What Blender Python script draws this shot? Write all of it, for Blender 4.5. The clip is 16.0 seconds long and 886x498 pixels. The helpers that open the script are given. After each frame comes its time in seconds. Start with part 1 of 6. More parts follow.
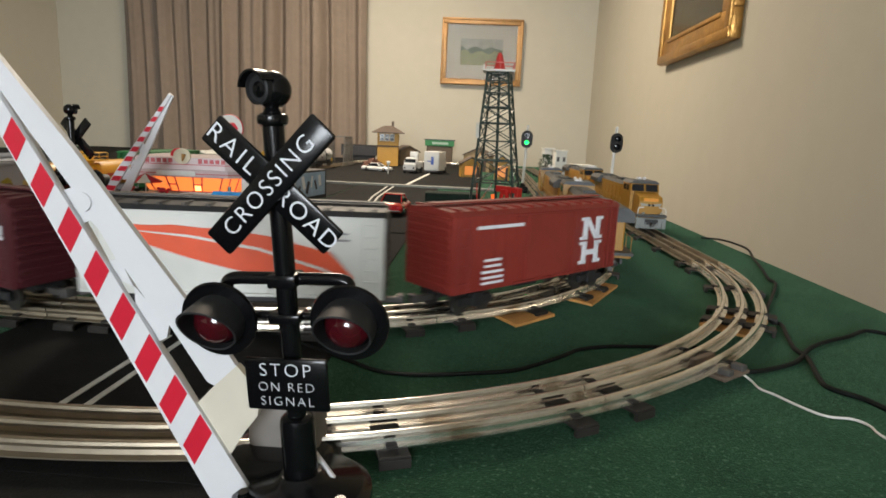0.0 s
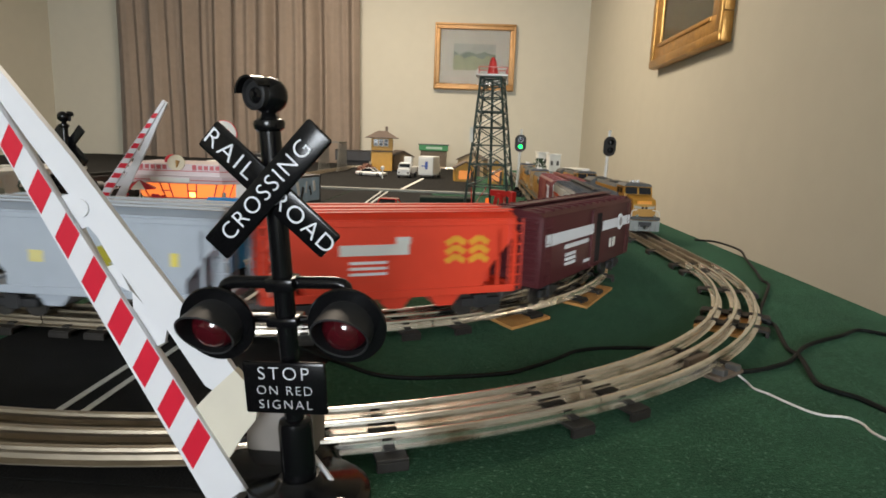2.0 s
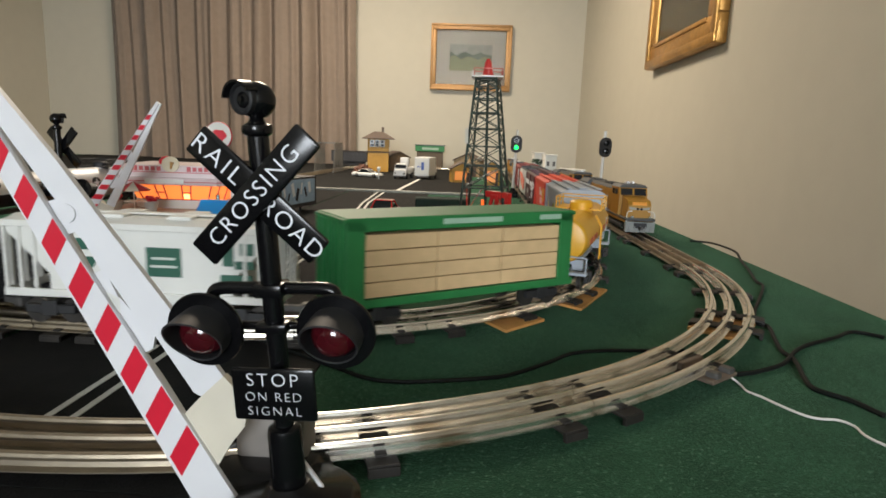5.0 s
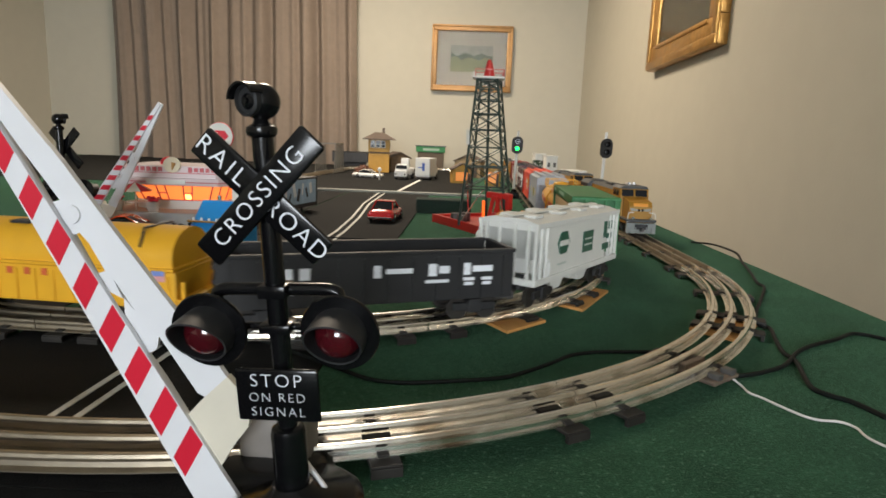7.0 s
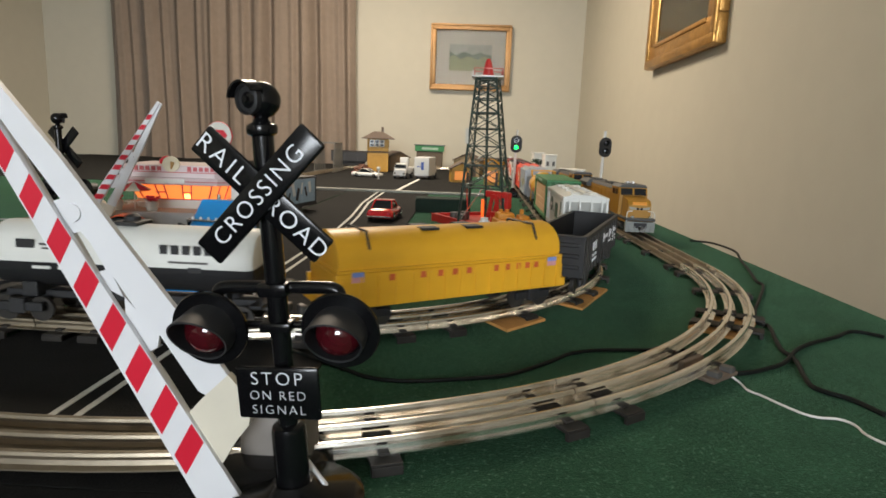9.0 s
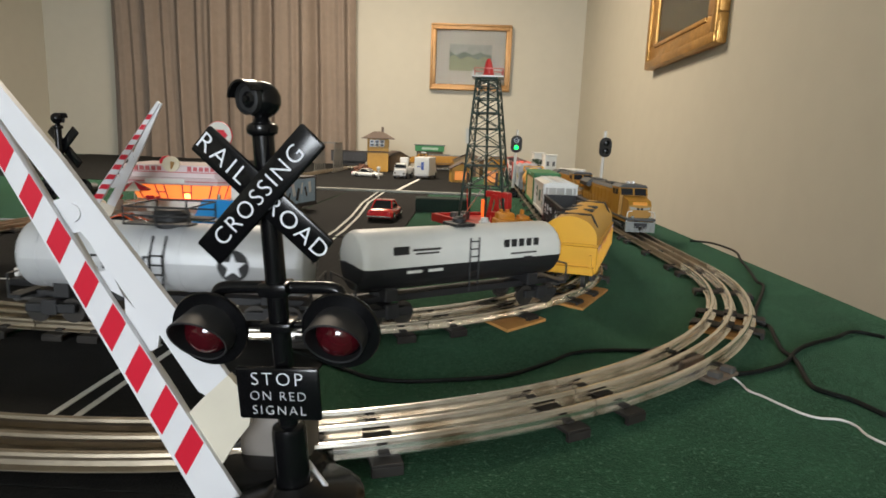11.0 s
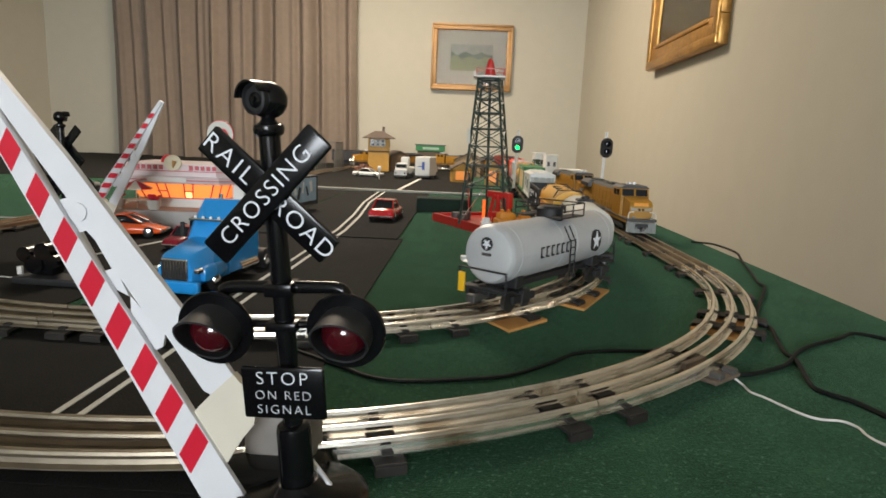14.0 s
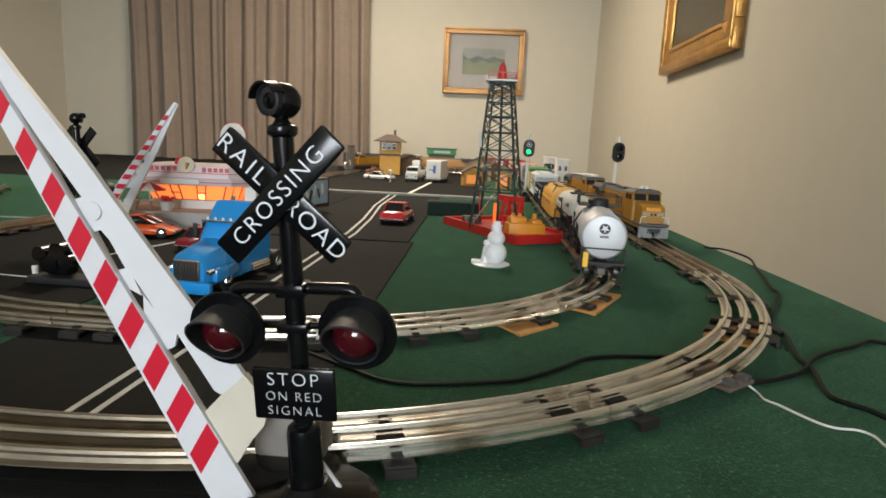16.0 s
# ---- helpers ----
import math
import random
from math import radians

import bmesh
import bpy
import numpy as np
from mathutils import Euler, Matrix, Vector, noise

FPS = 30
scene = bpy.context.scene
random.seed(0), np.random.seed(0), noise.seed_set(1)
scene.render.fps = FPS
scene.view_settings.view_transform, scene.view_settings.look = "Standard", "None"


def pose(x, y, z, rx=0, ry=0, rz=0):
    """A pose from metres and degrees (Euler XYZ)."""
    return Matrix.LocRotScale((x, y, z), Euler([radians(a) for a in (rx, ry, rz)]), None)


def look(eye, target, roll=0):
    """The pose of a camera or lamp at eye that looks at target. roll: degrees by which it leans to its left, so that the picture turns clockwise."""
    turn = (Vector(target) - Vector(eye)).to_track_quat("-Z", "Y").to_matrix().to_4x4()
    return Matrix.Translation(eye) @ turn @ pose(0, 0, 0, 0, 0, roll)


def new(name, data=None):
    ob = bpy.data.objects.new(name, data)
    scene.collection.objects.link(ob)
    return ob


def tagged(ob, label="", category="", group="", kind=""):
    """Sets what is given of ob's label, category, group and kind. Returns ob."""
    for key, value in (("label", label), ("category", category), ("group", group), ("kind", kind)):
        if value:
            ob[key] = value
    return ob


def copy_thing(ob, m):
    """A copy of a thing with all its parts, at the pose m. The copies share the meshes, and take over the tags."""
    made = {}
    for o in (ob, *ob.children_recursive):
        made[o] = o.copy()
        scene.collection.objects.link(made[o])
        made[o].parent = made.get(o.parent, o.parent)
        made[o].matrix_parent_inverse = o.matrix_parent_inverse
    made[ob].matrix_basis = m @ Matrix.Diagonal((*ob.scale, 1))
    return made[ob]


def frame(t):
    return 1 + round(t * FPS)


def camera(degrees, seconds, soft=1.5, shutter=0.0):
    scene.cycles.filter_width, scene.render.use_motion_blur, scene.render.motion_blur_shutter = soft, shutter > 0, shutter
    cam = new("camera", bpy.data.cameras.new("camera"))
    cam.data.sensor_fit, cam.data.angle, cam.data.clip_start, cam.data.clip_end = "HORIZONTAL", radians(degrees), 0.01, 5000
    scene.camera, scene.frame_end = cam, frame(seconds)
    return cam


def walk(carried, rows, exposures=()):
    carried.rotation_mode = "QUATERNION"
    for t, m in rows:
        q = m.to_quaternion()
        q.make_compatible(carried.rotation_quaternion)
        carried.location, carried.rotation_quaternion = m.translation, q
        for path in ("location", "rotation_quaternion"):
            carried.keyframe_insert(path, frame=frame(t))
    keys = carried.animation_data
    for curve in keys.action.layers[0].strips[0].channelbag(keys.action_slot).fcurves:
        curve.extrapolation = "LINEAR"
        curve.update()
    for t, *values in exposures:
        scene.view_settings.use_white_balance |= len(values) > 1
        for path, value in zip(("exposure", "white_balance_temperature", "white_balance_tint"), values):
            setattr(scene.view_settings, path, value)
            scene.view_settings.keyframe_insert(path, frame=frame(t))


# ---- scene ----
cam = camera(73.4, 16.0, 1.7, 0.5)
PATH = [
    (0, (-0.00005, 0.00150, 0.15911), (-0.08727, 1.96524, -0.20981), 2.603),
    (0.5, (-0.00129, 0.00129, 0.15885), (-0.07602, 1.96508, -0.21260), 2.494),
    (1, (0.00058, 0.00056, 0.15870), (-0.06275, 1.96632, -0.20429), 2.152),
    (1.5, (-0.00014, -0.00084, 0.15895), (-0.06455, 1.96601, -0.19796), 2.163),
    (2, (-0.00046, -0.00095, 0.15878), (-0.07067, 1.96639, -0.19424), 2.195),
    (2.5, (0.00030, -0.00078, 0.15850), (-0.07135, 1.96653, -0.19442), 2.094),
    (3, (0.00049, 0.00013, 0.15923), (-0.06857, 1.96676, -0.19796), 2.090),
    (3.5, (0.00202, 0.00094, 0.16008), (-0.05943, 1.96818, -0.19512), 2.061),
    (4, (0.00223, 0.00091, 0.16067), (-0.05771, 1.96850, -0.19290), 2.087),
    (6.5, (0.00187, 0.00066, 0.16027), (-0.05966, 1.96898, -0.18892), 2.256),
    (7, (0.00095, 0.00028, 0.16080), (-0.06045, 1.96866, -0.18811), 2.251),
    (7.5, (-0.00059, 0.00031, 0.16074), (-0.06319, 1.96871, -0.18775), 2.282),
    (8, (-0.00164, -0.00045, 0.16044), (-0.06706, 1.96817, -0.18634), 2.469),
    (8.5, (-0.00085, -0.00089, 0.16025), (-0.06205, 1.96753, -0.18840), 2.352),
    (9, (0.00058, -0.00036, 0.16043), (-0.05747, 1.96765, -0.19105), 2.180),
    (11.5, (0.00024, 0.00020, 0.16041), (-0.05765, 1.96821, -0.19117), 2.208),
    (12, (0.00065, 0.00025, 0.16073), (-0.05735, 1.96819, -0.19114), 2.204),
    (12.5, (-0.00055, -0.00005, 0.16088), (-0.05858, 1.96786, -0.19115), 2.327),
    (13, (-0.00155, -0.00093, 0.16098), (-0.06025, 1.96694, -0.19124), 2.390),
    (13.5, (-0.00213, -0.00087, 0.16086), (-0.06077, 1.96701, -0.19130), 2.385),
    (14, (-0.00176, -0.00063, 0.16074), (-0.05965, 1.96727, -0.19139), 2.436),
    (14.5, (-0.00000, -0.00004, 0.16094), (-0.05897, 1.96783, -0.19123), 2.350),
    (15, (-0.00124, -0.00050, 0.16091), (-0.05995, 1.96742, -0.19100), 2.318),
    (15.5, (-0.00200, -0.00139, 0.16098), (-0.07040, 1.96726, -0.18507), 2.526),
    (16, (-0.00253, 0.00026, 0.15996), (-0.09533, 1.96871, -0.18150), 2.749),
]
walk(cam, [(t, look(eye, target, roll)) for t, eye, target, roll in PATH], [(0, 0.0), (16, 0.0)])

# ---- light ----
world = bpy.data.worlds.new("room_world")
scene.world = world
world.use_nodes = True
world.node_tree.nodes["Background"].inputs[0].default_value = (0.75, 0.85, 1.0, 1)
world.node_tree.nodes["Background"].inputs[1].default_value = 0.4


def area_lamp(name, m, sx, sy, watts, color, spread=180):
    d = bpy.data.lights.new(name, "AREA")
    d.shape, d.size, d.size_y, d.energy, d.color = "RECTANGLE", sx, sy, watts, color
    d.spread = radians(spread)
    ob = new(name, d)
    ob.matrix_world = m
    return ob


# ceiling fixture over the layout, and the daylight of the window behind the camera
LAMP_AT = (-0.60, 2.50)
area_lamp("ceiling_light_lamp", look((*LAMP_AT, 1.50), (LAMP_AT[0], LAMP_AT[1] + 0.01, 0)), 0.6, 0.6, 55, (1.0, 0.84, 0.66))
area_lamp("window_light", look((-0.20, -4.40, 0.75), (-0.35, 2.0, 0.30)), 1.6, 1.2, 100, (0.88, 0.94, 1.0), 140)


# ---- materials ----
def mat(name, color, rough=0.5, metal=0.0, var=0.12, scale=60.0, bump=0.0, bscale=400.0, spec=0.5, coat=0.0):
    """A surface with colour variation at two scales and fine relief."""
    m = bpy.data.materials.new(name)
    m.use_nodes = True
    nt = m.node_tree
    n, l = nt.nodes, nt.links
    b = n["Principled BSDF"]
    b.inputs["Roughness"].default_value = rough
    b.inputs["Metallic"].default_value = metal
    b.inputs["Specular IOR Level"].default_value = spec
    b.inputs["Coat Weight"].default_value = coat
    co = n.new("ShaderNodeTexCoord")
    t1 = n.new("ShaderNodeTexNoise")
    t1.inputs["Scale"].default_value, t1.inputs["Detail"].default_value = scale, 6
    t2 = n.new("ShaderNodeTexNoise")
    t2.inputs["Scale"].default_value, t2.inputs["Detail"].default_value = scale * 0.11, 3
    l.new(co.outputs["Object"], t1.inputs["Vector"])
    l.new(co.outputs["Object"], t2.inputs["Vector"])
    add = n.new("ShaderNodeMath")
    add.operation = "ADD"
    l.new(t1.outputs["Fac"], add.inputs[0])
    l.new(t2.outputs["Fac"], add.inputs[1])
    mr = n.new("ShaderNodeMapRange")
    mr.inputs["From Min"].default_value, mr.inputs["From Max"].default_value = 0.6, 1.4
    mr.inputs["To Min"].default_value, mr.inputs["To Max"].default_value = 1 - var, 1 + var
    l.new(add.outputs[0], mr.inputs["Value"])
    mx = n.new("ShaderNodeVectorMath")
    mx.operation = "SCALE"
    mx.inputs[0].default_value = color
    l.new(mr.outputs[0], mx.inputs["Scale"])
    l.new(mx.outputs[0], b.inputs["Base Color"])
    rr = n.new("ShaderNodeMapRange")
    rr.inputs["To Min"].default_value, rr.inputs["To Max"].default_value = max(0.02, rough - 0.1), min(1, rough + 0.1)
    l.new(t2.outputs["Fac"], rr.inputs["Value"])
    l.new(rr.outputs[0], b.inputs["Roughness"])
    if bump:
        t3 = n.new("ShaderNodeTexNoise")
        t3.inputs["Scale"].default_value, t3.inputs["Detail"].default_value = bscale, 4
        l.new(co.outputs["Object"], t3.inputs["Vector"])
        bp = n.new("ShaderNodeBump")
        bp.inputs["Strength"].default_value, bp.inputs["Distance"].default_value = bump, 0.002
        l.new(t3.outputs["Fac"], bp.inputs["Height"])
        l.new(bp.outputs[0], b.inputs["Normal"])
    return m


def glow(name, color, power):
    m = mat(name, color, 0.4)
    b = m.node_tree.nodes["Principled BSDF"]
    b.inputs["Emission Color"].default_value = (*color, 1)
    b.inputs["Emission Strength"].default_value = power
    return m


def carpet_material():
    """Dark green felt carpet with pale flecks of lint and trodden patches."""
    m = mat("green_carpet", (0.021, 0.060, 0.032), 0.97, var=0.5, scale=220, bump=0.9, bscale=900, spec=0.03)
    n, l = m.node_tree.nodes, m.node_tree.links
    b = n["Principled BSDF"]
    b.inputs["Sheen Weight"].default_value = 0.27
    b.inputs["Sheen Roughness"].default_value = 0.4
    b.inputs["Sheen Tint"].default_value = (0.35, 0.75, 0.5, 1)
    src = b.inputs["Base Color"].links[0].from_socket
    co = next(x for x in n if x.type == "TEX_COORD")
    v = n.new("ShaderNodeTexNoise")
    v.inputs["Scale"].default_value, v.inputs["Detail"].default_value = 420, 2
    l.new(co.outputs["Object"], v.inputs["Vector"])
    r = n.new("ShaderNodeMapRange")
    r.inputs["From Min"].default_value, r.inputs["From Max"].default_value = 0.60, 0.70
    l.new(v.outputs["Fac"], r.inputs["Value"])
    mix = n.new("ShaderNodeMix")
    mix.data_type = "RGBA"
    l.new(r.outputs[0], mix.inputs["Factor"])
    l.new(src, mix.inputs["A"])
    mix.inputs["B"].default_value = (0.12, 0.20, 0.135, 1)
    l.new(mix.outputs["Result"], b.inputs["Base Color"])
    return m


def rail_material():
    """Bright tinned rail, dulled and browned in places."""
    m = mat("tinned_rail", (0.88, 0.86, 0.82), 0.24, 1.0, var=0.12, scale=90)
    n, l = m.node_tree.nodes, m.node_tree.links
    b = n["Principled BSDF"]
    src = b.inputs["Base Color"].links[0].from_socket
    co = next(x for x in n if x.type == "TEX_COORD")
    v = n.new("ShaderNodeTexNoise")
    v.inputs["Scale"].default_value, v.inputs["Detail"].default_value = 35, 5
    l.new(co.outputs["Object"], v.inputs["Vector"])
    r = n.new("ShaderNodeMapRange")
    r.inputs["From Min"].default_value, r.inputs["From Max"].default_value = 0.50, 0.72
    l.new(v.outputs["Fac"], r.inputs["Value"])
    mix = n.new("ShaderNodeMix")
    mix.data_type = "RGBA"
    l.new(r.outputs[0], mix.inputs["Factor"])
    l.new(src, mix.inputs["A"])
    mix.inputs["B"].default_value = (0.46, 0.39, 0.30, 1)
    l.new(mix.outputs["Result"], b.inputs["Base Color"])
    return m


CARPET = carpet_material()
RAIL = rail_material()
RAILOLD = mat("dull_old_rail", (0.30, 0.255, 0.19), 0.42, 0.85, var=0.35, scale=60)
WALL = mat("beige_wall_paint", (0.50, 0.47, 0.385), 0.75, var=0.035, scale=14, bump=0.12, bscale=160, spec=0.3)
CEIL = mat("white_ceiling_paint", (0.74, 0.73, 0.69), 0.8, var=0.03)
FLOOR = mat("brown_carpet_floor", (0.16, 0.12, 0.09), 0.95, var=0.2, bump=0.5)
CURTAIN = mat("taupe_curtain_cloth", (0.235, 0.185, 0.145), 0.85, var=0.10, scale=30, bump=0.25, bscale=700, spec=0.2)
ROADM = mat("black_road_mat", (0.0135, 0.0135, 0.013), 0.85, var=0.3, scale=45, bump=0.35, bscale=700, spec=0.1)
LINE = mat("white_road_line", (0.62, 0.62, 0.58), 0.7, var=0.12, scale=150)
GOLD = mat("gilded_frame", (0.50, 0.27, 0.075), 0.35, 0.75, var=0.35, scale=40, bump=0.5, bscale=150)
GOLDW = mat("gold_oak_frame", (0.40, 0.22, 0.08), 0.4, 0.3, var=0.25, scale=50, bump=0.2)
MATB = mat("white_mount_board", (0.86, 0.85, 0.80), 0.8, var=0.03)
BLACK = mat("gloss_black_plastic", (0.004, 0.004, 0.0045), 0.2, var=0.2, spec=0.35)
BLACKM = mat("matt_black", (0.013, 0.013, 0.014), 0.6, var=0.25)
STEEL = mat("dark_steel", (0.10, 0.095, 0.09), 0.5, 0.5, var=0.3)
WHITEP = mat("white_plastic", (0.70, 0.70, 0.72), 0.35, var=0.03, scale=30)
CREAM = mat("cream_plastic", (0.66, 0.61, 0.50), 0.4, var=0.05)
REDP = mat("red_plastic", (0.60, 0.013, 0.035), 0.35, var=0.08)
LETTER = mat("white_lettering", (0.78, 0.80, 0.84), 0.5, var=0.04)
TIE = mat("browned_tie", (0.020, 0.017, 0.014), 0.6, 0.2, var=0.4, scale=120)
WOOD = mat("raw_pine_shim", (0.55, 0.27, 0.075), 0.7, var=0.2, scale=80, bump=0.3)
LENS = mat("dark_red_lens", (0.055, 0.004, 0.007), 0.06, var=0.1, coat=0.5)
CHROME = mat("chrome", (0.75, 0.75, 0.75), 0.15, 1.0, var=0.05)
GLASSD = mat("dark_tinted_window", (0.012, 0.014, 0.018), 0.08, var=0.1)
WIREB = mat("black_wire", (0.005, 0.007, 0.006), 0.6, spec=0.2)
WIREW = mat("white_wire", (0.72, 0.70, 0.66), 0.5)
TYRE = mat("black_rubber", (0.014, 0.014, 0.014), 0.8)


# ---- helpers ----
def part(name, bm, material, parent=None, label="", smooth=False):
    me = bpy.data.meshes.new(name)
    bmesh.ops.recalc_face_normals(bm, faces=bm.faces)
    bm.to_mesh(me)
    bm.free()
    me.materials.append(material)
    if smooth:
        me.polygons.foreach_set("use_smooth", [True] * len(me.polygons))
        me.set_sharp_from_angle(angle=radians(38))
    ob = new(name, me)
    if parent:
        ob.parent = parent
    if label:
        tagged(ob, label)
    return ob


def thing(name, m, label, category, group="", kind=""):
    ob = new(name)
    ob.empty_display_size = 0.02
    ob.matrix_world = m
    return tagged(ob, label, category, group, kind)


def B(*items):
    """A bmesh from (function, arguments...) items."""
    bm = bmesh.new()
    for f, *a in items:
        f(bm, *a)
    return bm


def box(bm, c, s, bev=0.0, rot=None):
    m = Matrix.Translation(c) @ (rot or Matrix()) @ Matrix.Diagonal((*s, 1))
    r = bmesh.ops.create_cube(bm, size=1, matrix=m)
    if bev:
        es = list({e for v in r["verts"] for e in v.link_edges})
        bmesh.ops.bevel(bm, geom=es, offset=bev, segments=2, affect="EDGES", profile=0.5)


def cyl(bm, p0, p1, r0, r1=None, n=14):
    p0, p1 = Vector(p0), Vector(p1)
    d = p1 - p0
    m = Matrix.Translation((p0 + p1) / 2) @ d.to_track_quat("Z", "Y").to_matrix().to_4x4()
    bmesh.ops.create_cone(bm, cap_ends=True, segments=n, radius1=r0, radius2=r0 if r1 is None else r1, depth=d.length, matrix=m)


def ball(bm, c, r, s=(1, 1, 1), n=14):
    bmesh.ops.create_uvsphere(bm, u_segments=n, v_segments=max(6, n * 2 // 3), radius=r, matrix=Matrix.Translation(c) @ Matrix.Diagonal((*s, 1)))


def prism(bm, pts, a, b, m=None):
    """Polygon pts in local x, y, from height a to height b."""
    m = m or Matrix()
    lo = [bm.verts.new(m @ Vector((x, y, a))) for x, y in pts]
    hi = [bm.verts.new(m @ Vector((x, y, b))) for x, y in pts]
    k = len(pts)
    bm.faces.new(lo[::-1])
    bm.faces.new(hi)
    for i in range(k):
        bm.faces.new((lo[i], lo[(i + 1) % k], hi[(i + 1) % k], hi[i]))


# upright plane: local x stays, local y becomes z, extrusion along -y
UP = Matrix.Rotation(radians(90), 4, "X")
# lengthwise: local x -> y, local y -> z, extrusion along x
ALONG = Matrix(((0, 0, 1, 0), (1, 0, 0, 0), (0, 1, 0, 0), (0, 0, 0, 1)))


def lathe(bm, prof, n=20, m=None):
    """Turn (radius, height) pairs round local z."""
    m = m or Matrix()
    rings = []
    for r, z in prof:
        rings.append([bm.verts.new(m @ Vector((r * math.cos(2 * math.pi * i / n), r * math.sin(2 * math.pi * i / n), z))) for i in range(n)])
    for a, b in zip(rings, rings[1:]):
        for i in range(n):
            bm.faces.new((a[i], a[(i + 1) % n], b[(i + 1) % n], b[i]))
    bm.faces.new(rings[0][::-1])
    bm.faces.new(rings[-1])


def sweep(bm, pts, prof, closed=False):
    """Sweep a (side, up) profile along level points."""
    rings = []
    k = len(pts)
    for i in range(k):
        a, b = Vector(pts[max(0, i - 1)]), Vector(pts[min(k - 1, i + 1)])
        d = (b - a).normalized()
        side = Vector((d.y, -d.x, 0)).normalized()
        rings.append([bm.verts.new(Vector(pts[i]) + side * u + Vector((0, 0, w))) for u, w in prof])
    j = len(prof)
    for a, b in zip(rings, rings[1:]):
        for i in range(j):
            bm.faces.new((a[i], a[(i + 1) % j], b[(i + 1) % j], b[i]))
    bm.faces.new(rings[0][::-1])
    bm.faces.new(rings[-1])


def spline(pts, n=8):
    """Catmull-Rom through the points."""
    P = [Vector(pts[0]), *[Vector(p) for p in pts], Vector(pts[-1])]
    out = []
    for i in range(1, len(P) - 2):
        for k in range(n):
            t = k / n
            a, b, c, d = P[i - 1], P[i], P[i + 1], P[i + 2]
            out.append(0.5 * (2 * b + (c - a) * t + (2 * a - 5 * b + 4 * c - d) * t * t + (3 * b - a - 3 * c + d) * t ** 3))
    out.append(P[-2])
    return out


def tube(bm, pts, r, n=8):
    rings = []
    k = len(pts)
    for i in range(k):
        d = (Vector(pts[min(k - 1, i + 1)]) - Vector(pts[max(0, i - 1)])).normalized()
        x = d.cross(Vector((0, 0, 1)))
        x = x.normalized() if x.length > 1e-4 else Vector((1, 0, 0))
        y = x.cross(d)
        rings.append([bm.verts.new(Vector(pts[i]) + r * (x * math.cos(2 * math.pi * j / n) + y * math.sin(2 * math.pi * j / n))) for j in range(n)])
    for a, b in zip(rings, rings[1:]):
        for j in range(n):
            bm.faces.new((a[j], a[(j + 1) % n], b[(j + 1) % n], b[j]))
    bm.faces.new(rings[0][::-1])
    bm.faces.new(rings[-1])


def lettering(text, size, m, material, parent, depth=0.0003, space=1.0, name="lettering", thin=0.0):
    cu = bpy.data.curves.new(name, "FONT")
    cu.body, cu.size, cu.extrude, cu.align_x, cu.align_y, cu.space_character, cu.resolution_u = text, size, depth, "CENTER", "CENTER", space, 4
    cu.offset = -thin
    tmp = new("tmp_text", cu)
    me = bpy.data.meshes.new_from_object(tmp.evaluated_get(bpy.context.evaluated_depsgraph_get()))
    bpy.data.objects.remove(tmp)
    bpy.data.curves.remove(cu)
    me.transform(m)
    me.materials.clear()
    me.materials.append(material)
    me.name = name
    ob = new(name, me)
    ob.parent = parent
    return ob


# ---- structure ----
WX, WY, WL, WB, TOP, LOW = 0.72, 3.92, -2.74, -4.5, 1.60, -0.80
EDGE = 0.442


def struct(name, bm, material, label, category):
    ob = part(name, bm, material)
    return tagged(ob, label, category, kind="structure")


struct("floor", B((box, (-1.0, -0.29, LOW - 0.05), (3.9, 8.8, 0.1))), FLOOR, "brown carpeted room floor under the layout table", "floor")
struct("ceiling", B((box, (-1.0, -0.29, TOP + 0.05), (3.9, 8.8, 0.1))), CEIL, "plain white painted ceiling", "ceiling")
struct("wall_right", B((box, (WX + 0.06, -0.29, 0.4), (0.12, 8.7, 2.4))), WALL, "plain beige painted wall beside the table", "wall")
struct("wall_left", B((box, (WL - 0.06, -0.29, 0.4), (0.12, 8.7, 2.4))), WALL, "plain beige painted wall", "wall")
W0, W1, Z0, Z1 = -2.05, -0.95, -0.05, 1.35
struct("wall_back", B((box, ((WL + W0) / 2, WY + 0.06, 0.4), (W0 - WL, 0.12, 2.4)), (box, ((W1 + WX) / 2, WY + 0.06, 0.4), (WX - W1, 0.12, 2.4)),
                      (box, ((W0 + W1) / 2, WY + 0.06, (LOW + Z0) / 2), (W1 - W0, 0.12, Z0 - LOW)), (box, ((W0 + W1) / 2, WY + 0.06, (TOP + Z1) / 2), (W1 - W0, 0.12, TOP - Z1))),
       WALL, "plain beige painted wall with a curtained window", "wall")
V0, V1 = -1.05, 0.65
struct("wall_front", B((box, ((WL + V0) / 2, WB - 0.06, 0.4), (V0 - WL, 0.12, 2.4)), (box, ((V1 + WX) / 2, WB - 0.06, 0.4), (WX - V1, 0.12, 2.4)),
                       (box, ((V0 + V1) / 2, WB - 0.06, (LOW + 0.1) / 2), (V1 - V0, 0.12, 0.1 - LOW)), (box, ((V0 + V1) / 2, WB - 0.06, (TOP + 1.4) / 2), (V1 - V0, 0.12, TOP - 1.4))),
       WALL, "plain beige painted wall with a window", "wall")
SKYB = glow("daylight_outside", (0.85, 0.92, 1.0), 2.2)
struct("backdrop", B((box, (-0.3, WB - 0.5, 0.7), (3.4, 0.02, 2.2))), SKYB, "bright hazy daylight outside the window", "backdrop")
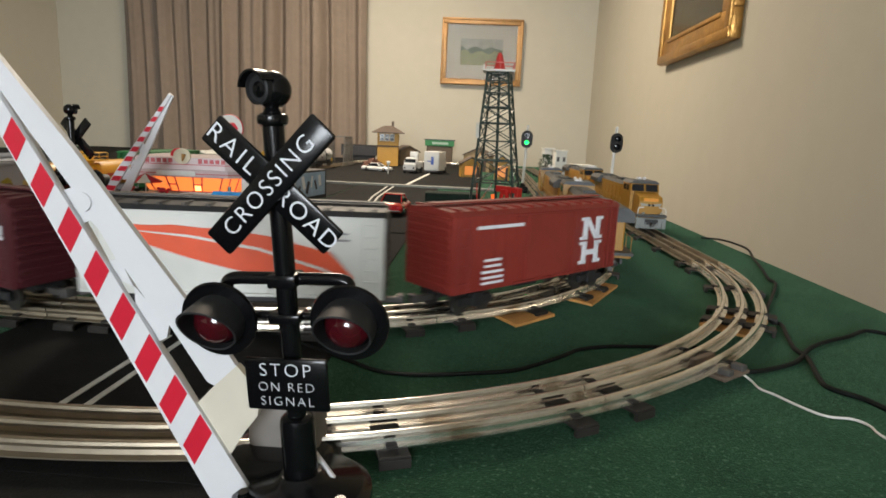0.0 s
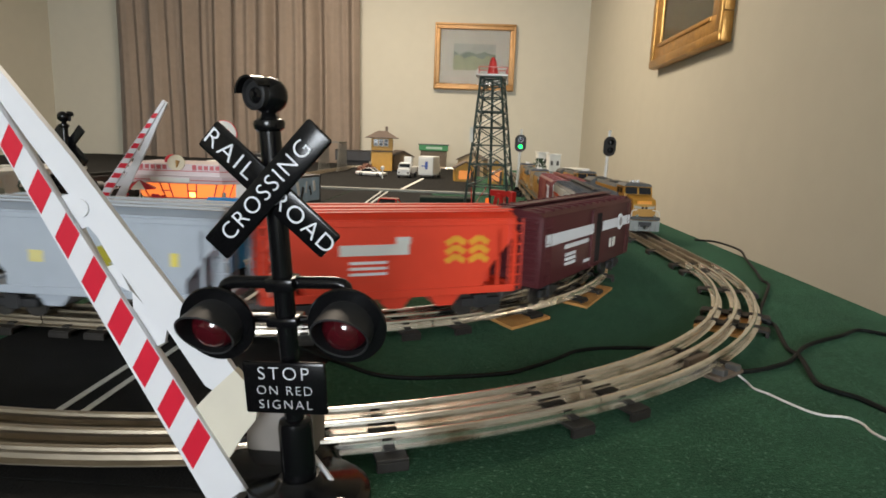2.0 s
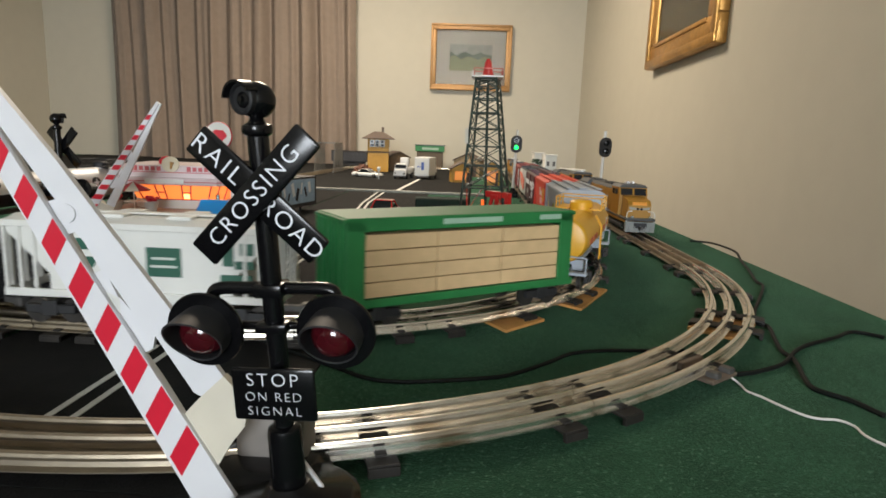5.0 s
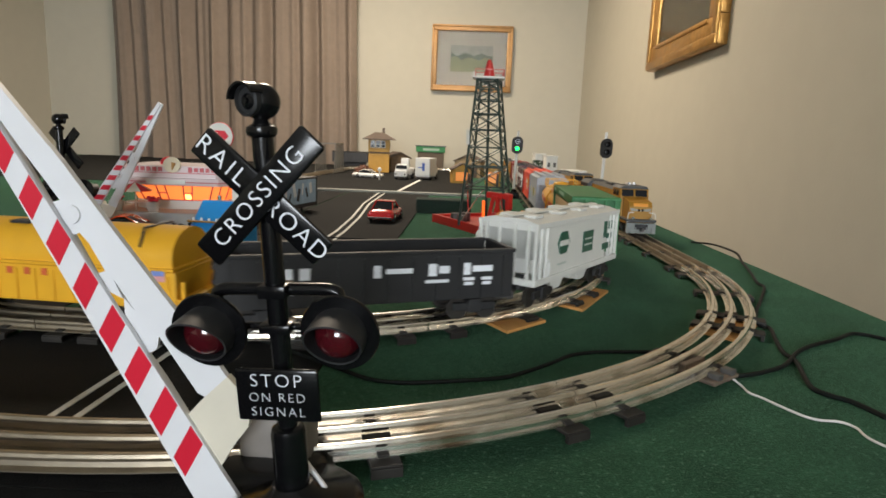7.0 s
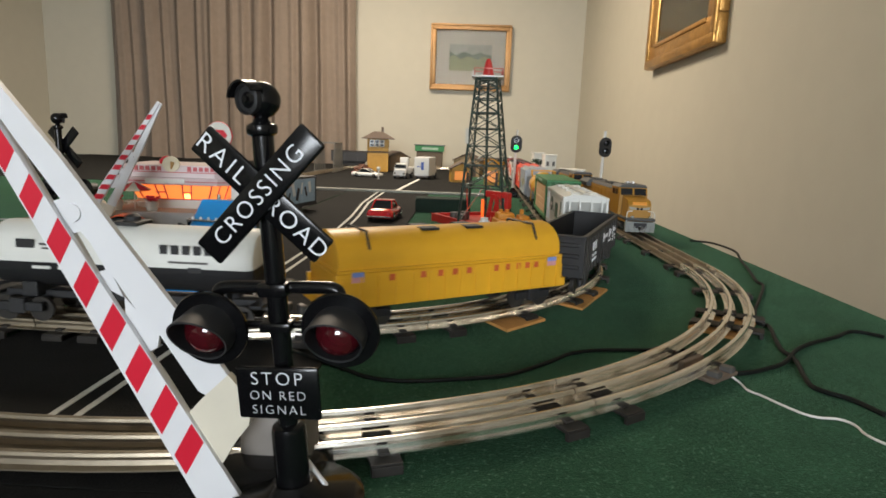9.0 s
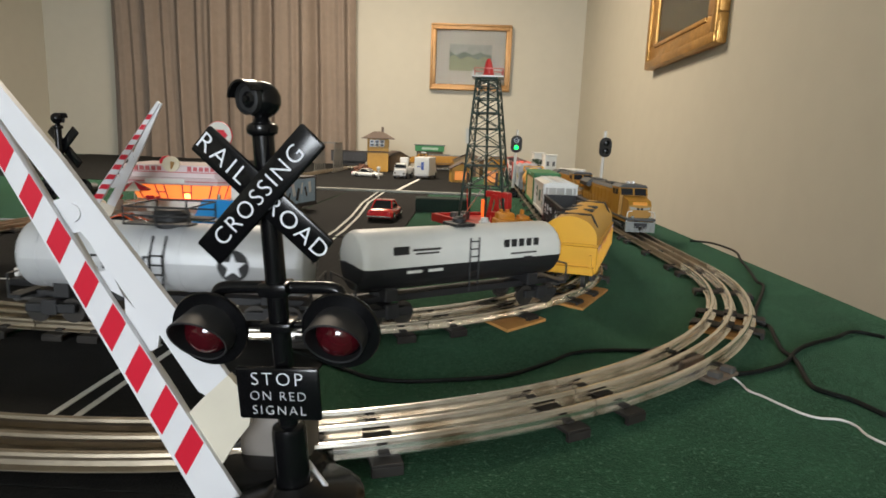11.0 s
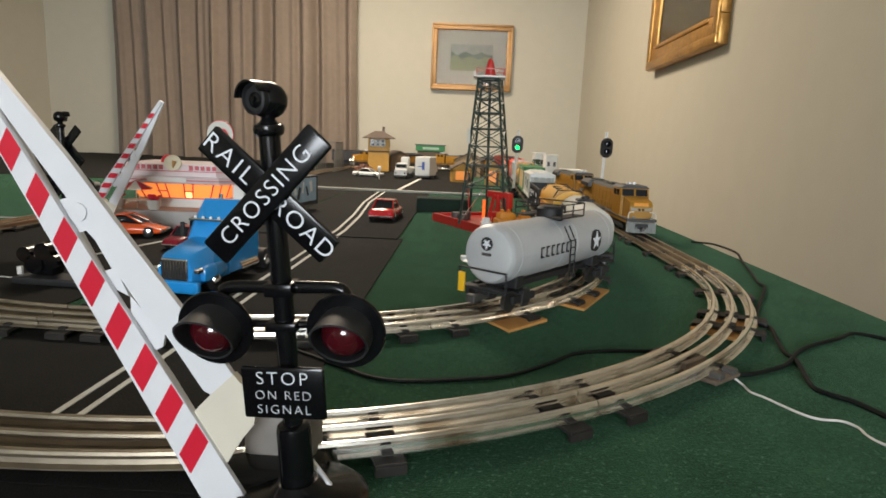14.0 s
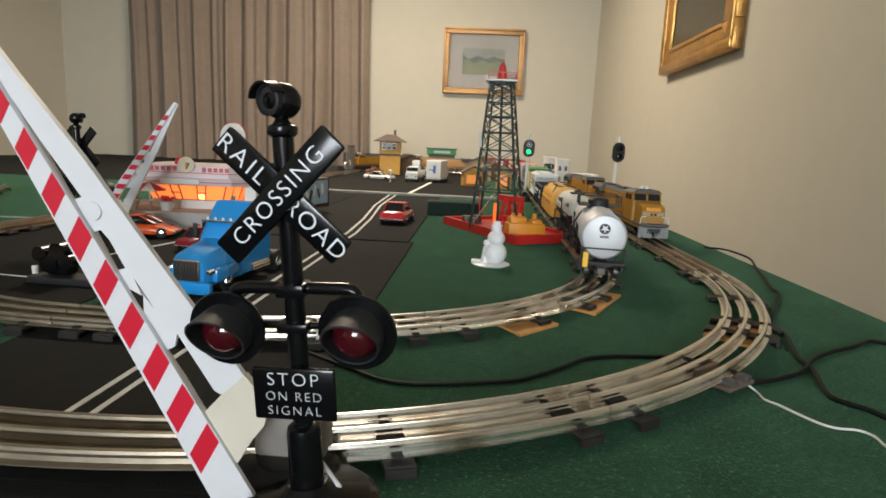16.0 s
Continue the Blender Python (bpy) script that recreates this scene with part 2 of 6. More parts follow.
struct("backdrop_2", B((box, (-1.5, WY + 0.5, 0.7), (2.0, 0.02, 2.2))), SKYB, "bright hazy daylight outside the window", "backdrop")


def window(name, x0, x1, z0, z1, y):
    w = thing(name, pose((x0 + x1) / 2, y, z0), "white painted wooden sash window", "window", kind="structure")
    h, v = z1 - z0, x1 - x0
    part("window_frame", B((box, (-v / 2 + 0.025, 0, h / 2), (0.05, 0.07, h - 0.004), 0.004), (box, (v / 2 - 0.025, 0, h / 2), (0.05, 0.07, h - 0.004), 0.004),
                           (box, (0, 0, 0.03), (v - 0.1, 0.07, 0.05), 0.004), (box, (0, 0, h - 0.03), (v - 0.1, 0.07, 0.05), 0.004), (box, (0, 0, h / 2), (v - 0.1, 0.05, 0.04), 0.004)), WHITEP, w)


window("window_1", W0, W1, Z0, Z1, WY + 0.06)
window("window_2", V0, V1, 0.1, 1.4, WB - 0.06)


def curtain(x0, x1, seed):
    """Hanging cloth in uneven folds, with thickness."""
    rnd = random.Random(seed)
    n, rows_z = 150, 10
    ph = [rnd.uniform(0, 6.28) for _ in range(5)]
    fr = [rnd.uniform(60, 80), rnd.uniform(34, 44), rnd.uniform(100, 125), rnd.uniform(14, 20), rnd.uniform(5, 8)]
    bm = bmesh.new()
    sheets = []
    for side in (0, 0.006):
        g = []
        for j in range(rows_z + 1):
            z = -0.72 + 2.2 * j / rows_z
            row = []
            for i in range(n + 1):
                u = i / n
                x = x0 + (x1 - x0) * u
                k = 1.15 - 0.35 * j / rows_z
                w = 0.016 * math.sin(fr[0] * x + ph[0] + 0.15 * z) + 0.02 * math.sin(fr[1] * x + ph[1]) + 0.007 * math.sin(fr[2] * x + ph[2] + z) + 0.012 * math.sin(fr[3] * x + ph[3])
                row.append(bm.verts.new((x + 0.006 * math.sin(3 * z + fr[4] * x), WY - 0.085 + k * w + side, z)))
            g.append(row)
        sheets.append(g)
    for s, g in enumerate(sheets):
        for j in range(rows_z):
            for i in range(n):
                bm.faces.new((g[j][i], g[j][i + 1], g[j + 1][i + 1], g[j + 1][i]))
    a, b = sheets
    for j in range(rows_z):
        for i in (0, n):
            bm.faces.new((a[j][i], a[j + 1][i], b[j + 1][i], b[j][i]))
    ob = part("curtain", bm, CURTAIN, smooth=True)
    return tagged(ob, "taupe cloth curtain hanging in soft vertical folds", "curtain", "curtains at the window")


curtain(-2.262, -1.494, 3)
curtain(-1.502, -0.70, 8)

# the layout table, covered with green carpet
table = thing("layout_table", pose(-1.0, 1.6, LOW), "large layout table covered with dark green carpet", "table")
bm = B((box, (0.0 + (EDGE - 2.55) / 2 + 1.0, 0.125, 0.785), (EDGE + 2.55, 4.25, 0.03), 0.006))
part("tabletop", bm, CARPET, table, "dark green carpet-covered board")
for lx in (-1.45, 1.35):
    for ly in (-1.85, 0.1, 2.1):
        part("leg", B((box, (lx, ly, 0.385), (0.07, 0.07, 0.77), 0.004)), WOOD, table)

# ---- tracks ----
OC, OR = (-0.214, 0.792), 0.529
IC, IR = (-0.216, 0.836), 0.387
RUN, LEFT = 2.34, 0.10
# the inner loop lies slightly askew to the outer one
SKEW = pose(*IC, 0, 0, 0, -1.7) @ pose(-IC[0], -IC[1], 0)
PROF = [(-0.0050, 0.0062), (-0.0050, 0.0069), (-0.0012, 0.0074), (-0.0007, 0.0098), (-0.0016, 0.0108), (-0.0020, 0.0121), (-0.0014, 0.0136), (0.0, 0.0140),
        (0.0014, 0.0136), (0.0020, 0.0121), (0.0016, 0.0108), (0.0007, 0.0098), (0.0012, 0.0074), (0.0050, 0.0069), (0.0050, 0.0062)]
GAUGE = 0.0172


def tie_at(sec, m):
    """A pressed metal tie with turned-up clips that hold the three rails."""
    bm = bmesh.new()
    for c, s in (((0, 0, 0.0051), (0.016, 0.060, 0.0022)), ((0, 0.0295, 0.0026), (0.016, 0.003, 0.0052)), ((0, -0.0295, 0.0026), (0.016, 0.003, 0.0052)),
                 ((0, 0, 0.0076), (0.015, 0.0115, 0.0022)), ((0, GAUGE, 0.0072), (0.006, 0.0108, 0.0016)), ((0, -GAUGE, 0.0072), (0.006, 0.0108, 0.0016))):
        box(bm, c, s, 0.0004)
    bm.transform(m)
    part("tie", bm, TIE, sec)


def straight_section(length):
    sec = thing("track_section", pose(0, 0, 0), "straight three-rail tinplate track section with dark ties", "track", "three-rail track")
    for off in (-GAUGE, 0, GAUGE):
        part("rail", B((sweep, [(-length / 2 + 0.0004, -off, 0), (length / 2 - 0.0004, -off, 0)], PROF)), RAILOLD, sec, smooth=True)
    for x in (-length / 2 + 0.022, 0, length / 2 - 0.022):
        tie_at(sec, Matrix.Translation((x, 0, 0)))
    part("rail_pin", B((cyl, (length / 2 - 0.01, GAUGE, 0.0115), (length / 2 + 0.004, GAUGE, 0.0115), 0.0013), (cyl, (length / 2 - 0.01, -GAUGE, 0.0115), (length / 2 + 0.004, -GAUGE, 0.0115), 0.0013)), STEEL, sec)
    return sec


def curve_section(r, deg, rail_m, ties=None):
    """Local origin at the circle's centre; the arc is round the direction -y."""
    sec = thing("track_section", pose(0, 0, 0), "curved three-rail tinplate track section with " + ("dull brown rails" if rail_m is RAILOLD else "bright rails and dark ties"), "track", "three-rail track")
    h = radians(deg) / 2
    for off in (-GAUGE, 0, GAUGE):
        q = r + off
        g = 0.0004 / r
        pts = [(q * math.sin(-h + g + (2 * h - 2 * g) * i / 20), -q * math.cos(-h + g + (2 * h - 2 * g) * i / 20), 0) for i in range(21)]
        part("rail", B((sweep, pts, PROF)), rail_m, sec, smooth=True)
    for a in (-h + 0.022 / r, 0, h - 0.022 / r) if ties is None else ties:
        tie_at(sec, Matrix.Rotation(a, 4, "Z") @ Matrix.Translation((0, -r, 0)))
    return sec


def lay(first, poses):
    first.matrix_world = poses[0]
    for m in poses[1:]:
        copy_thing(first, m)


STR = 0.26
NEAR, LEFTN, FAR = (15, 45, 75), (-15, -45, -75), (105, 135, 165, 195, 225, 255)
lay(curve_section(OR, 21.7, RAIL, (radians(-2.95), radians(8.5))), [pose(*OC, 0, 0, 0, 22.15)])
lay(curve_section(OR, 30, RAIL), [pose(*OC, 0, 0, 0, 48)])
lay(curve_section(OR, 27, RAIL), [pose(*OC, 0, 0, 0, 76.5)])
lay(curve_section(OR, 41.3, RAILOLD, ()), [pose(*OC, 0, 0, 0, -9.35)])
lay(curve_section(OR, 30, RAILOLD), [pose(*OC, 0, 0, 0, -45)])
lay(curve_section(IR, 30, RAILOLD), [SKEW @ pose(IC[0] - LEFT, IC[1], 0, 0, 0, a) for a in LEFTN])
lay(curve_section(IR, 30, RAIL), [SKEW @ pose(*IC, 0, 0, 0, a) for a in NEAR]
    + [SKEW @ pose(IC[0] - (LEFT if a > 180 else 0), IC[1] + RUN, 0, 0, 0, a) for a in FAR])
lay(straight_section(STR),
    [pose(OC[0] + OR, OC[1] + STR * (i + 0.5), 0, 0, 0, 90) for i in range(10)]
    + [pose(OC[0] - OR * math.sin(radians(60)) - 0.5 * STR * (i + 0.5), OC[1] - OR * 0.5 + 0.866 * STR * (i + 0.5), 0, 0, 0, 120) for i in range(4)]
    + [SKEW @ pose(x, IC[1] + STR * (i + 0.5), 0, 0, 0, 90) for x in (IC[0] - LEFT - IR, IC[0] + IR) for i in range(9)])
lay(straight_section(LEFT), [SKEW @ pose(IC[0] - LEFT / 2, y, 0) for y in (IC[1] - IR, IC[1] + RUN + IR)])


# ---- road mats ----
def road_mat(name, x0, x1, y0, y1, z, label):
    ob = part(name, B((box, ((x0 + x1) / 2, (y0 + y1) / 2, z + 0.00075), (x1 - x0, y1 - y0, 0.0015), 0.0005)), ROADM)
    return tagged(ob, label, "road", kind="structure")


road_mat("road", -0.345, -0.095, 0.2385, 0.4830, -0.0004, "black rubber road mat between the tracks with white centre lines")
road_mat("road_2", -0.345, -0.097, 0.4835, 0.968, 0.0, "black rubber road mat with white double centre line")
road_mat("road_3", -0.352, -0.105, 0.955, 1.84, 0.0017, "black road mat with white double centre line")
road_mat("road_4", -0.62, -0.098, -0.30, 0.238, -0.0004, "black road mat in front of the crossing")
road_mat("road_5", -2.45, 0.02, 1.90, 3.86, 0.0, "wide black paved yard of the far town")
road_mat("road_6", -0.70, -0.36, 0.50, 1.855, -0.0002, "wide black mat of streets round the restaurant")


def road_line(pts, z, w=0.0042):
    bm = bmesh.new()
    sweep(bm, [(x, y, z) for x, y in pts], [(-w / 2, 0), (-w / 2, 0.0005), (w / 2, 0.0005), (w / 2, 0)])
    return tagged(part("road_line", bm, LINE), "thin painted white road line", "road line", "road lines", kind="structure")


for dx in (0, 0.0145):
    road_line([(-0.2255 + dx, 0.302), (-0.2245 + dx, 0.424)], 0.0012)
    road_line([(-0.2235 + dx, 0.485), (-0.2205 + dx, 0.80), (-0.2185 + dx, 0.953)], 0.0016)
    road_line([(-0.2185 + dx, 0.957), (-0.2180 + dx, 1.02), (-0.228 + dx, 1.22), (-0.252 + dx, 1.50), (-0.262 + dx * 1.3, 1.835)], 0.0033, 0.0048)
road_line([(-0.215, 1.92), (-0.19, 2.6)], 0.0016, 0.012)
road_line([(-0.475, 0.70), (-0.40, 0.98)], 0.0016, 0.006)
road_line([(-0.3, 0.19), (-0.262, 0.225)], 0.0016, 0.006)
kerb = part("kerb", B((box, (-0.255, 1.868, 0.004), (0.69, 0.020, 0.008), 0.002)), mat("pale_kerb", (0.30, 0.30, 0.27), 0.7, var=0.2), None)
tagged(kerb, "pale kerb strip across the end of the road", "kerb", kind="structure")


# ---- crossing signal ----
def blade(sig, name, ang, y, txts, w=0.0122, ln=0.0630):
    m = Matrix.Translation((0.0005, y, 0.1373)) @ Matrix.Rotation(radians(ang), 4, "Y")
    bm = B((box, (0, 0, 0), (ln, 0.0026, w), 0.0011))
    bm.transform(m)
    b = part(name, bm, BLACK, sig, "black blade with raised white capital letters", True)
    for text, x, s, sp in txts:
        lettering(text, s, m @ Matrix.Translation((x, -0.0014, 0)) @ UP, LETTER, b, 0.0002, sp, thin=0.0001)


def crossing_signal(m, letters=True, group=""):
    sig = thing("crossing_signal", m, "black crossing signal with crossbuck, two red lamps, stop plate", "crossing signal", "crossing signals")
    part("base", B((lathe, [(0.030, 0), (0.030, 0.004), (0.026, 0.007), (0.012, 0.010), (0.0085, 0.014)], 28)), BLACK, sig, smooth=True)
    part("bolt", B((cyl, (0.021, -0.012, 0.006), (0.021, -0.012, 0.0105), 0.003, 0.0024, 10)), BLACK, sig)
    part("bolt", B((cyl, (-0.021, -0.012, 0.006), (-0.021, -0.012, 0.0105), 0.003, 0.0024, 10)), BLACK, sig)
    part("sleeve", B((lathe, [(0.0072, 0.010), (0.0072, 0.037), (0.0066, 0.0395), (0.0049, 0.0405)], 24)), BLACK, sig, smooth=True)
    part("post", B((cyl, (0, 0, 0.038), (0, 0, 0.164), 0.0042, 0.0041, 20)), BLACK, sig, smooth=True)
    part("cap", B((lathe, [(0.0043, 0.1590), (0.0056, 0.1600), (0.0060, 0.1618), (0.0056, 0.1632), (0.0034, 0.1642), (0.0024, 0.1660)], 24)), BLACK, sig, smooth=True)
    bell = part("bell", B((ball, (0.0006, 0, 0.1722), 0.0066, (1.12, 1, 1.04), 28)), BLACK, sig, "gloss black round bell with a hooded mouth", True)
    mouth = Matrix.Translation((-0.0014, -0.0034, 0.1726)) @ Matrix.Rotation(radians(-22), 4, "Z") @ Matrix.Rotation(radians(90), 4, "X")
    bm = B((lathe, [(0.0056, 0.0), (0.0058, 0.0030), (0.0050, 0.0034), (0.0046, 0.0022), (0.0010, 0.0020)], 28))
    bm.transform(mouth)
    part("mouth", bm, BLACKM, bell, "", True)
    bm = bmesh.new()
    arc = [radians(25 + 150 * i / 16) for i in range(17)]
    prism(bm, [(0.0068 * math.cos(a), 0.0068 * math.sin(a)) for a in arc] + [(0.0060 * math.cos(a), 0.0060 * math.sin(a)) for a in arc[::-1]], 0.0, 0.0058, mouth)
    part("lip", bm, BLACK, bell)
    bm = B((cyl, (0, 0, 0.0022), (0, 0, 0.0036), 0.0011, None, 12))
    bm.transform(mouth)
    part("clapper", bm, BLACK, bell)
    blade(sig, "crossbuck_blade", 44.6, -0.0058, [("RAIL", -0.0198, 0.0098, 1.22), ("ROAD", 0.0178, 0.0098, 1.12)] if letters else [])
    blade(sig, "crossbuck_blade", -44.3, -0.0086, [("CROSSING", 0, 0.0092, 1.16)] if letters else [])
    # lamp bracket
    pts = spline([(-0.0262, 0.001, 0.0850), (-0.0260, 0.001, 0.0950), (-0.0232, 0.001, 0.0988), (-0.012, 0.001, 0.0993), (0.012, 0.001, 0.0993), (0.0232, 0.001, 0.0988), (0.0260, 0.001, 0.0950), (0.0262, 0.001, 0.0850)], 5)
    part("bracket", B((tube, pts, 0.0027, 12), (box, (0, 0, 0.0993), (0.0118, 0.0108, 0.0056), 0.001)), BLACK, sig, smooth=True)
    part("crossbar", B((cyl, (-0.026, 0, 0.0840), (0.026, 0, 0.0840), 0.0016), (box, (0, 0, 0.0840), (0.0130, 0.0112, 0.0042), 0.001)), BLACK, sig, smooth=True)
    for s in (-1, 1):
        mm = Matrix.Translation((0.0270 * s, -0.0045, 0.0836)) @ Matrix.Rotation(radians(96), 4, "X")
        bm = B((lathe, [(0.0040, -0.010), (0.0085, -0.006), (0.0095, -0.001), (0.0156, -0.0005), (0.0160, 0.0006), (0.0156, 0.0018), (0.0106, 0.0018), (0.0100, 0.0006)], 36))
        bm.transform(mm)
        lamp = part("lamp", bm, BLACK, sig, "round black lamp target with a hood", True)
        # hood: upper three quarters of a tube, longest at the top
        bm = bmesh.new()
        n = 28
        rings = []
        for r in (0.0112, 0.0104):
            a, b = [], []
            for i in range(n + 1):
                th = radians(360 * i / n)
                cut = 0.0060 + 0.0125 * max(0.0, 0.5 + 0.5 * math.sin(th)) ** 1.2
                a.append(bm.verts.new(mm @ Vector((r * math.cos(th), r * math.sin(th), 0.001))))
                b.append(bm.verts.new(mm @ Vector((r * math.cos(th), r * math.sin(th), cut))))
            rings.append((a, b))
        (oa, ob_), (ia, ib) = rings
        for i in range(n):
            bm.faces.new((oa[i], oa[i + 1], ob_[i + 1], ob_[i]))
            bm.faces.new((ia[i], ib[i], ib[i + 1], ia[i + 1]))
            bm.faces.new((ob_[i], ob_[i + 1], ib[i + 1], ib[i]))
        part("hood", bm, BLACKM, lamp, smooth=True)
        bm = B((lathe, [(0.0094, 0.001), (0.0092, 0.0035), (0.0082, 0.0062), (0.0062, 0.0086), (0.0034, 0.0100), (0.0010, 0.0105)], 24))
        bm.transform(mm)
        part("lens", bm, LENS, lamp, "dark red unlit lens", True)
    pl = part("stop_sign", B((box, (0, -0.0064, 0.0570), (0.0348, 0.0026, 0.0226), 0.0012)), BLACK, sig, "black plate with white capital letters", True)
    if letters:
        for text, z, s, sp in (("STOP", 0.0634, 0.0080, 1.24), ("ON RED", 0.0562, 0.0056, 1.22), ("SIGNAL", 0.0500, 0.0056, 1.28)):
            lettering(text, s, Matrix.Translation((0, -0.0079, z)) @ UP, LETTER, pl, 0.0002, sp, thin=0.00016)
    return sig


crossing_signal(pose(-0.0661, 0.2325, 0.0018, 2.2, -3.6, 0) @ pose(0, 0, 0, 0, 0, -5.1))
far_signal = crossing_signal(pose(-0.505, 0.735, 0, 0, 0, 0) @ pose(0, 0, 0, 0, 0, 165), False)


# ---- crossing gate ----
def crossing_gate(m, length, label):
    """Arm lies in local x (from the hinge outwards) and z; its striped face looks along local y."""
    k = length / 0.22
    g = thing("crossing_gate", m @ Matrix.Scale(1.0, 4), label, "crossing gate", "crossing gates")
    arm0, arm1 = 0.0145 * k, 0.0050 * k
    w = lambda u: arm0 + (arm1 - arm0) * u / length
    board = part("arm", B((prism, [(-0.030, -0.0018), (length, 0), (length, w(length)), (-0.030, w(0) + 0.0022)], -0.0012, 0.0012, UP)), WHITEP, g, "white tapered gate arm with red stripes")
    p = 0.0204 * k
    for i in range(int(length * 0.94 / p)):
        u = i * p
        a = p * 0.49
        v0, v1 = w(u), w(u + a)
        part("stripe", B((prism, [(u, 0.0001), (u + a, 0.0001), (u + a + v1 * 0.66, v1 - 0.0001), (u + v0 * 0.66, v0 - 0.0001)], -0.00145, -0.0012, UP)), REDP, board)
    bk = Matrix.Translation((0, -0.0030, 0)) @ UP
    # open truss behind the arm: outer rail, inner rail, plates and struts between them
    rail = [(0.020, 0.0290), (0.030, 0.0222), (0.0592, 0.0200), (0.066, 0.0172), (0.0917, 0.0150), (0.1094, 0.0172), (0.1248, 0.0127), (0.1504, 0.0094), (0.22, 0.0020), (0.22, 0.0072), (0.178, 0.0140), (0.138, 0.0215), (0.104, 0.0260), (0.0685, 0.0312), (0.0371, 0.0364), (0.020, 0.0380)]
    truss = part("truss", B((prism, [(u * k, v * k) for u, v in rail], -0.0015, 0.0015, bk)), WHITEP, g, "white openwork truss of the arm")
    inner = [(0.0, 0.0030), (0.22, 0.0), (0.22, 0.0040), (0.1504, 0.0080), (0.1269, 0.0082), (0.1112, 0.0100), (0.0934, 0.0096), (0.0787, 0.0091), (0.0600, 0.0112), (0.0407, 0.0128), (0.0233, 0.0133), (0.0, 0.0130)]
    part("inner_rail", B((prism, [(u * k, v * k) for u, v in inner], -0.0014, 0.0010, bk)), WHITEP, truss)
    for plate in ([(0.1262, 0.0060), (0.1112, 0.0060), (0.1094, 0.0180), (0.1248, 0.0135)], [(0.0934, 0.0060), (0.0917, 0.0155), (0.0790, 0.0145), (0.0905, 0.0060)], [(0.0640, 0.0070), (0.0790, 0.0150), (0.0660, 0.0178), (0.0592, 0.0205), (0.0541, 0.0162), (0.0541, 0.0070)]):
        part("strut", B((prism, [(u * k, v * k) for u, v in plate], -0.0012, 0.0008, bk)), WHITEP, truss)
    part("recess", B((prism, [(u * k, v * k) for u, v in [(0.1112, 0.0125), (0.1120, 0.0180), (0.1094, 0.0180), (0.0917, 0.0155), (0.0910, 0.0140), (0.1050, 0.0140)]], -0.0013, -0.0004, bk)), WHITEP, truss)
    ring = Matrix.Translation((0.118 * k, 0, 0.0140 * k)) @ Matrix.Translation((0, -0.0030, 0)) @ UP
    for z0, z1 in ((-0.0024, -0.0012), (0.0008, 0.0022)):
        bm = bmesh.new()
        lathe(bm, [(0.0022 * k, z0), (0.0038 * k, z0), (0.0038 * k, z1), (0.0022 * k, z1)], 24, ring)
        part("boss", bm, WHITEP, truss, "", True)
    gus = [(-0.003, 0.0120), (-0.0028, 0.0158), (0.0031, 0.0251), (0.0075, 0.0345), (0.014, 0.0395), (0.022, 0.0395), (0.0310, 0.0375), (0.0267, 0.0226), (0.0233, 0.0133)]
    part("gusset", B((prism, [(u * k, v * k) for u, v in gus], -0.002, 0.002, bk)), CREAM, g, "cream hinge plate with a pin hole")
    part("pin", B((cyl, (0.0188 * k, -0.0036, 0.0229 * k), (0.0188 * k, -0.0030, 0.0229 * k), 0.0013 * k, None, 14)), BLACKM, g)
    return g


def arm_pose(x, y, z, deg, way):
    c, s = math.cos(radians(deg)), math.sin(radians(deg))
    m = Matrix(((-c, 0, s, x), (0, -1, 0, y), (s, 0, c, z), (0, 0, 0, 1))) if way < 0 else Matrix(((c, 0, s, x), (0, -1, 0, y), (s, 0, -c, z), (0, 0, 0, 1)))
    return m


crossing_gate(arm_pose(-0.1125, 0.2305, 0.0166, 61.75, -1), 0.22, "raised white crossing gate arm with red stripes")
crossing_gate(arm_pose(-0.584, 0.902, 0.040, 54.0, 1), 0.205, "raised white crossing gate arm with red stripes across the tracks")
stand = thing("gate_stand", pose(-0.085, 0.262, 0.0), "grey and black gate mechanism housing beside the track", "gate stand")
part("housing", B((box, (0.002, 0.004, 0.022), (0.034, 0.022, 0.030), 0.004)), mat("grey_brown_housing", (0.22, 0.20, 0.18), 0.5, var=0.2), stand, "", True)
part("foot", B((lathe, [(0.030, 0), (0.030, 0.006), (0.024, 0.011), (0.018, 0.0125)], 28)), BLACK, stand, "", True)

part("push_rod", B((tube, [(0.0191, -0.0190, 0.0199), (0.0378, -0.0320, 0.0066)], 0.0016, 8)), WHITEP, stand, "white plastic push rod", True)

stand = thing("gate_stand", pose(-0.586, 0.925, 0.0), "small cream and black gate mechanism inside the loop", "gate stand")
part("housing", B((box, (0.002, 0, 0.030), (0.028, 0.020, 0.040), 0.004)), CREAM, stand, "", True)
part("foot", B((lathe, [(0.022, 0), (0.022, 0.005), (0.018, 0.010), (0.012, 0.0115)], 24)), BLACK, stand, "", True)

# ---- the train on the inner track ----
def bar(car, x, z, w, h, material, y, name="marking"):
    """A painted marking, proud of both sides."""
    for s in (-1, 1):
        part(name, B((box, (x, s * (y + 0.0001), z), (w, 0.0006, h))), material, car)


WHEEL = mat("dark_steel_wheel", (0.06, 0.055, 0.05), 0.4, 0.6, var=0.3)


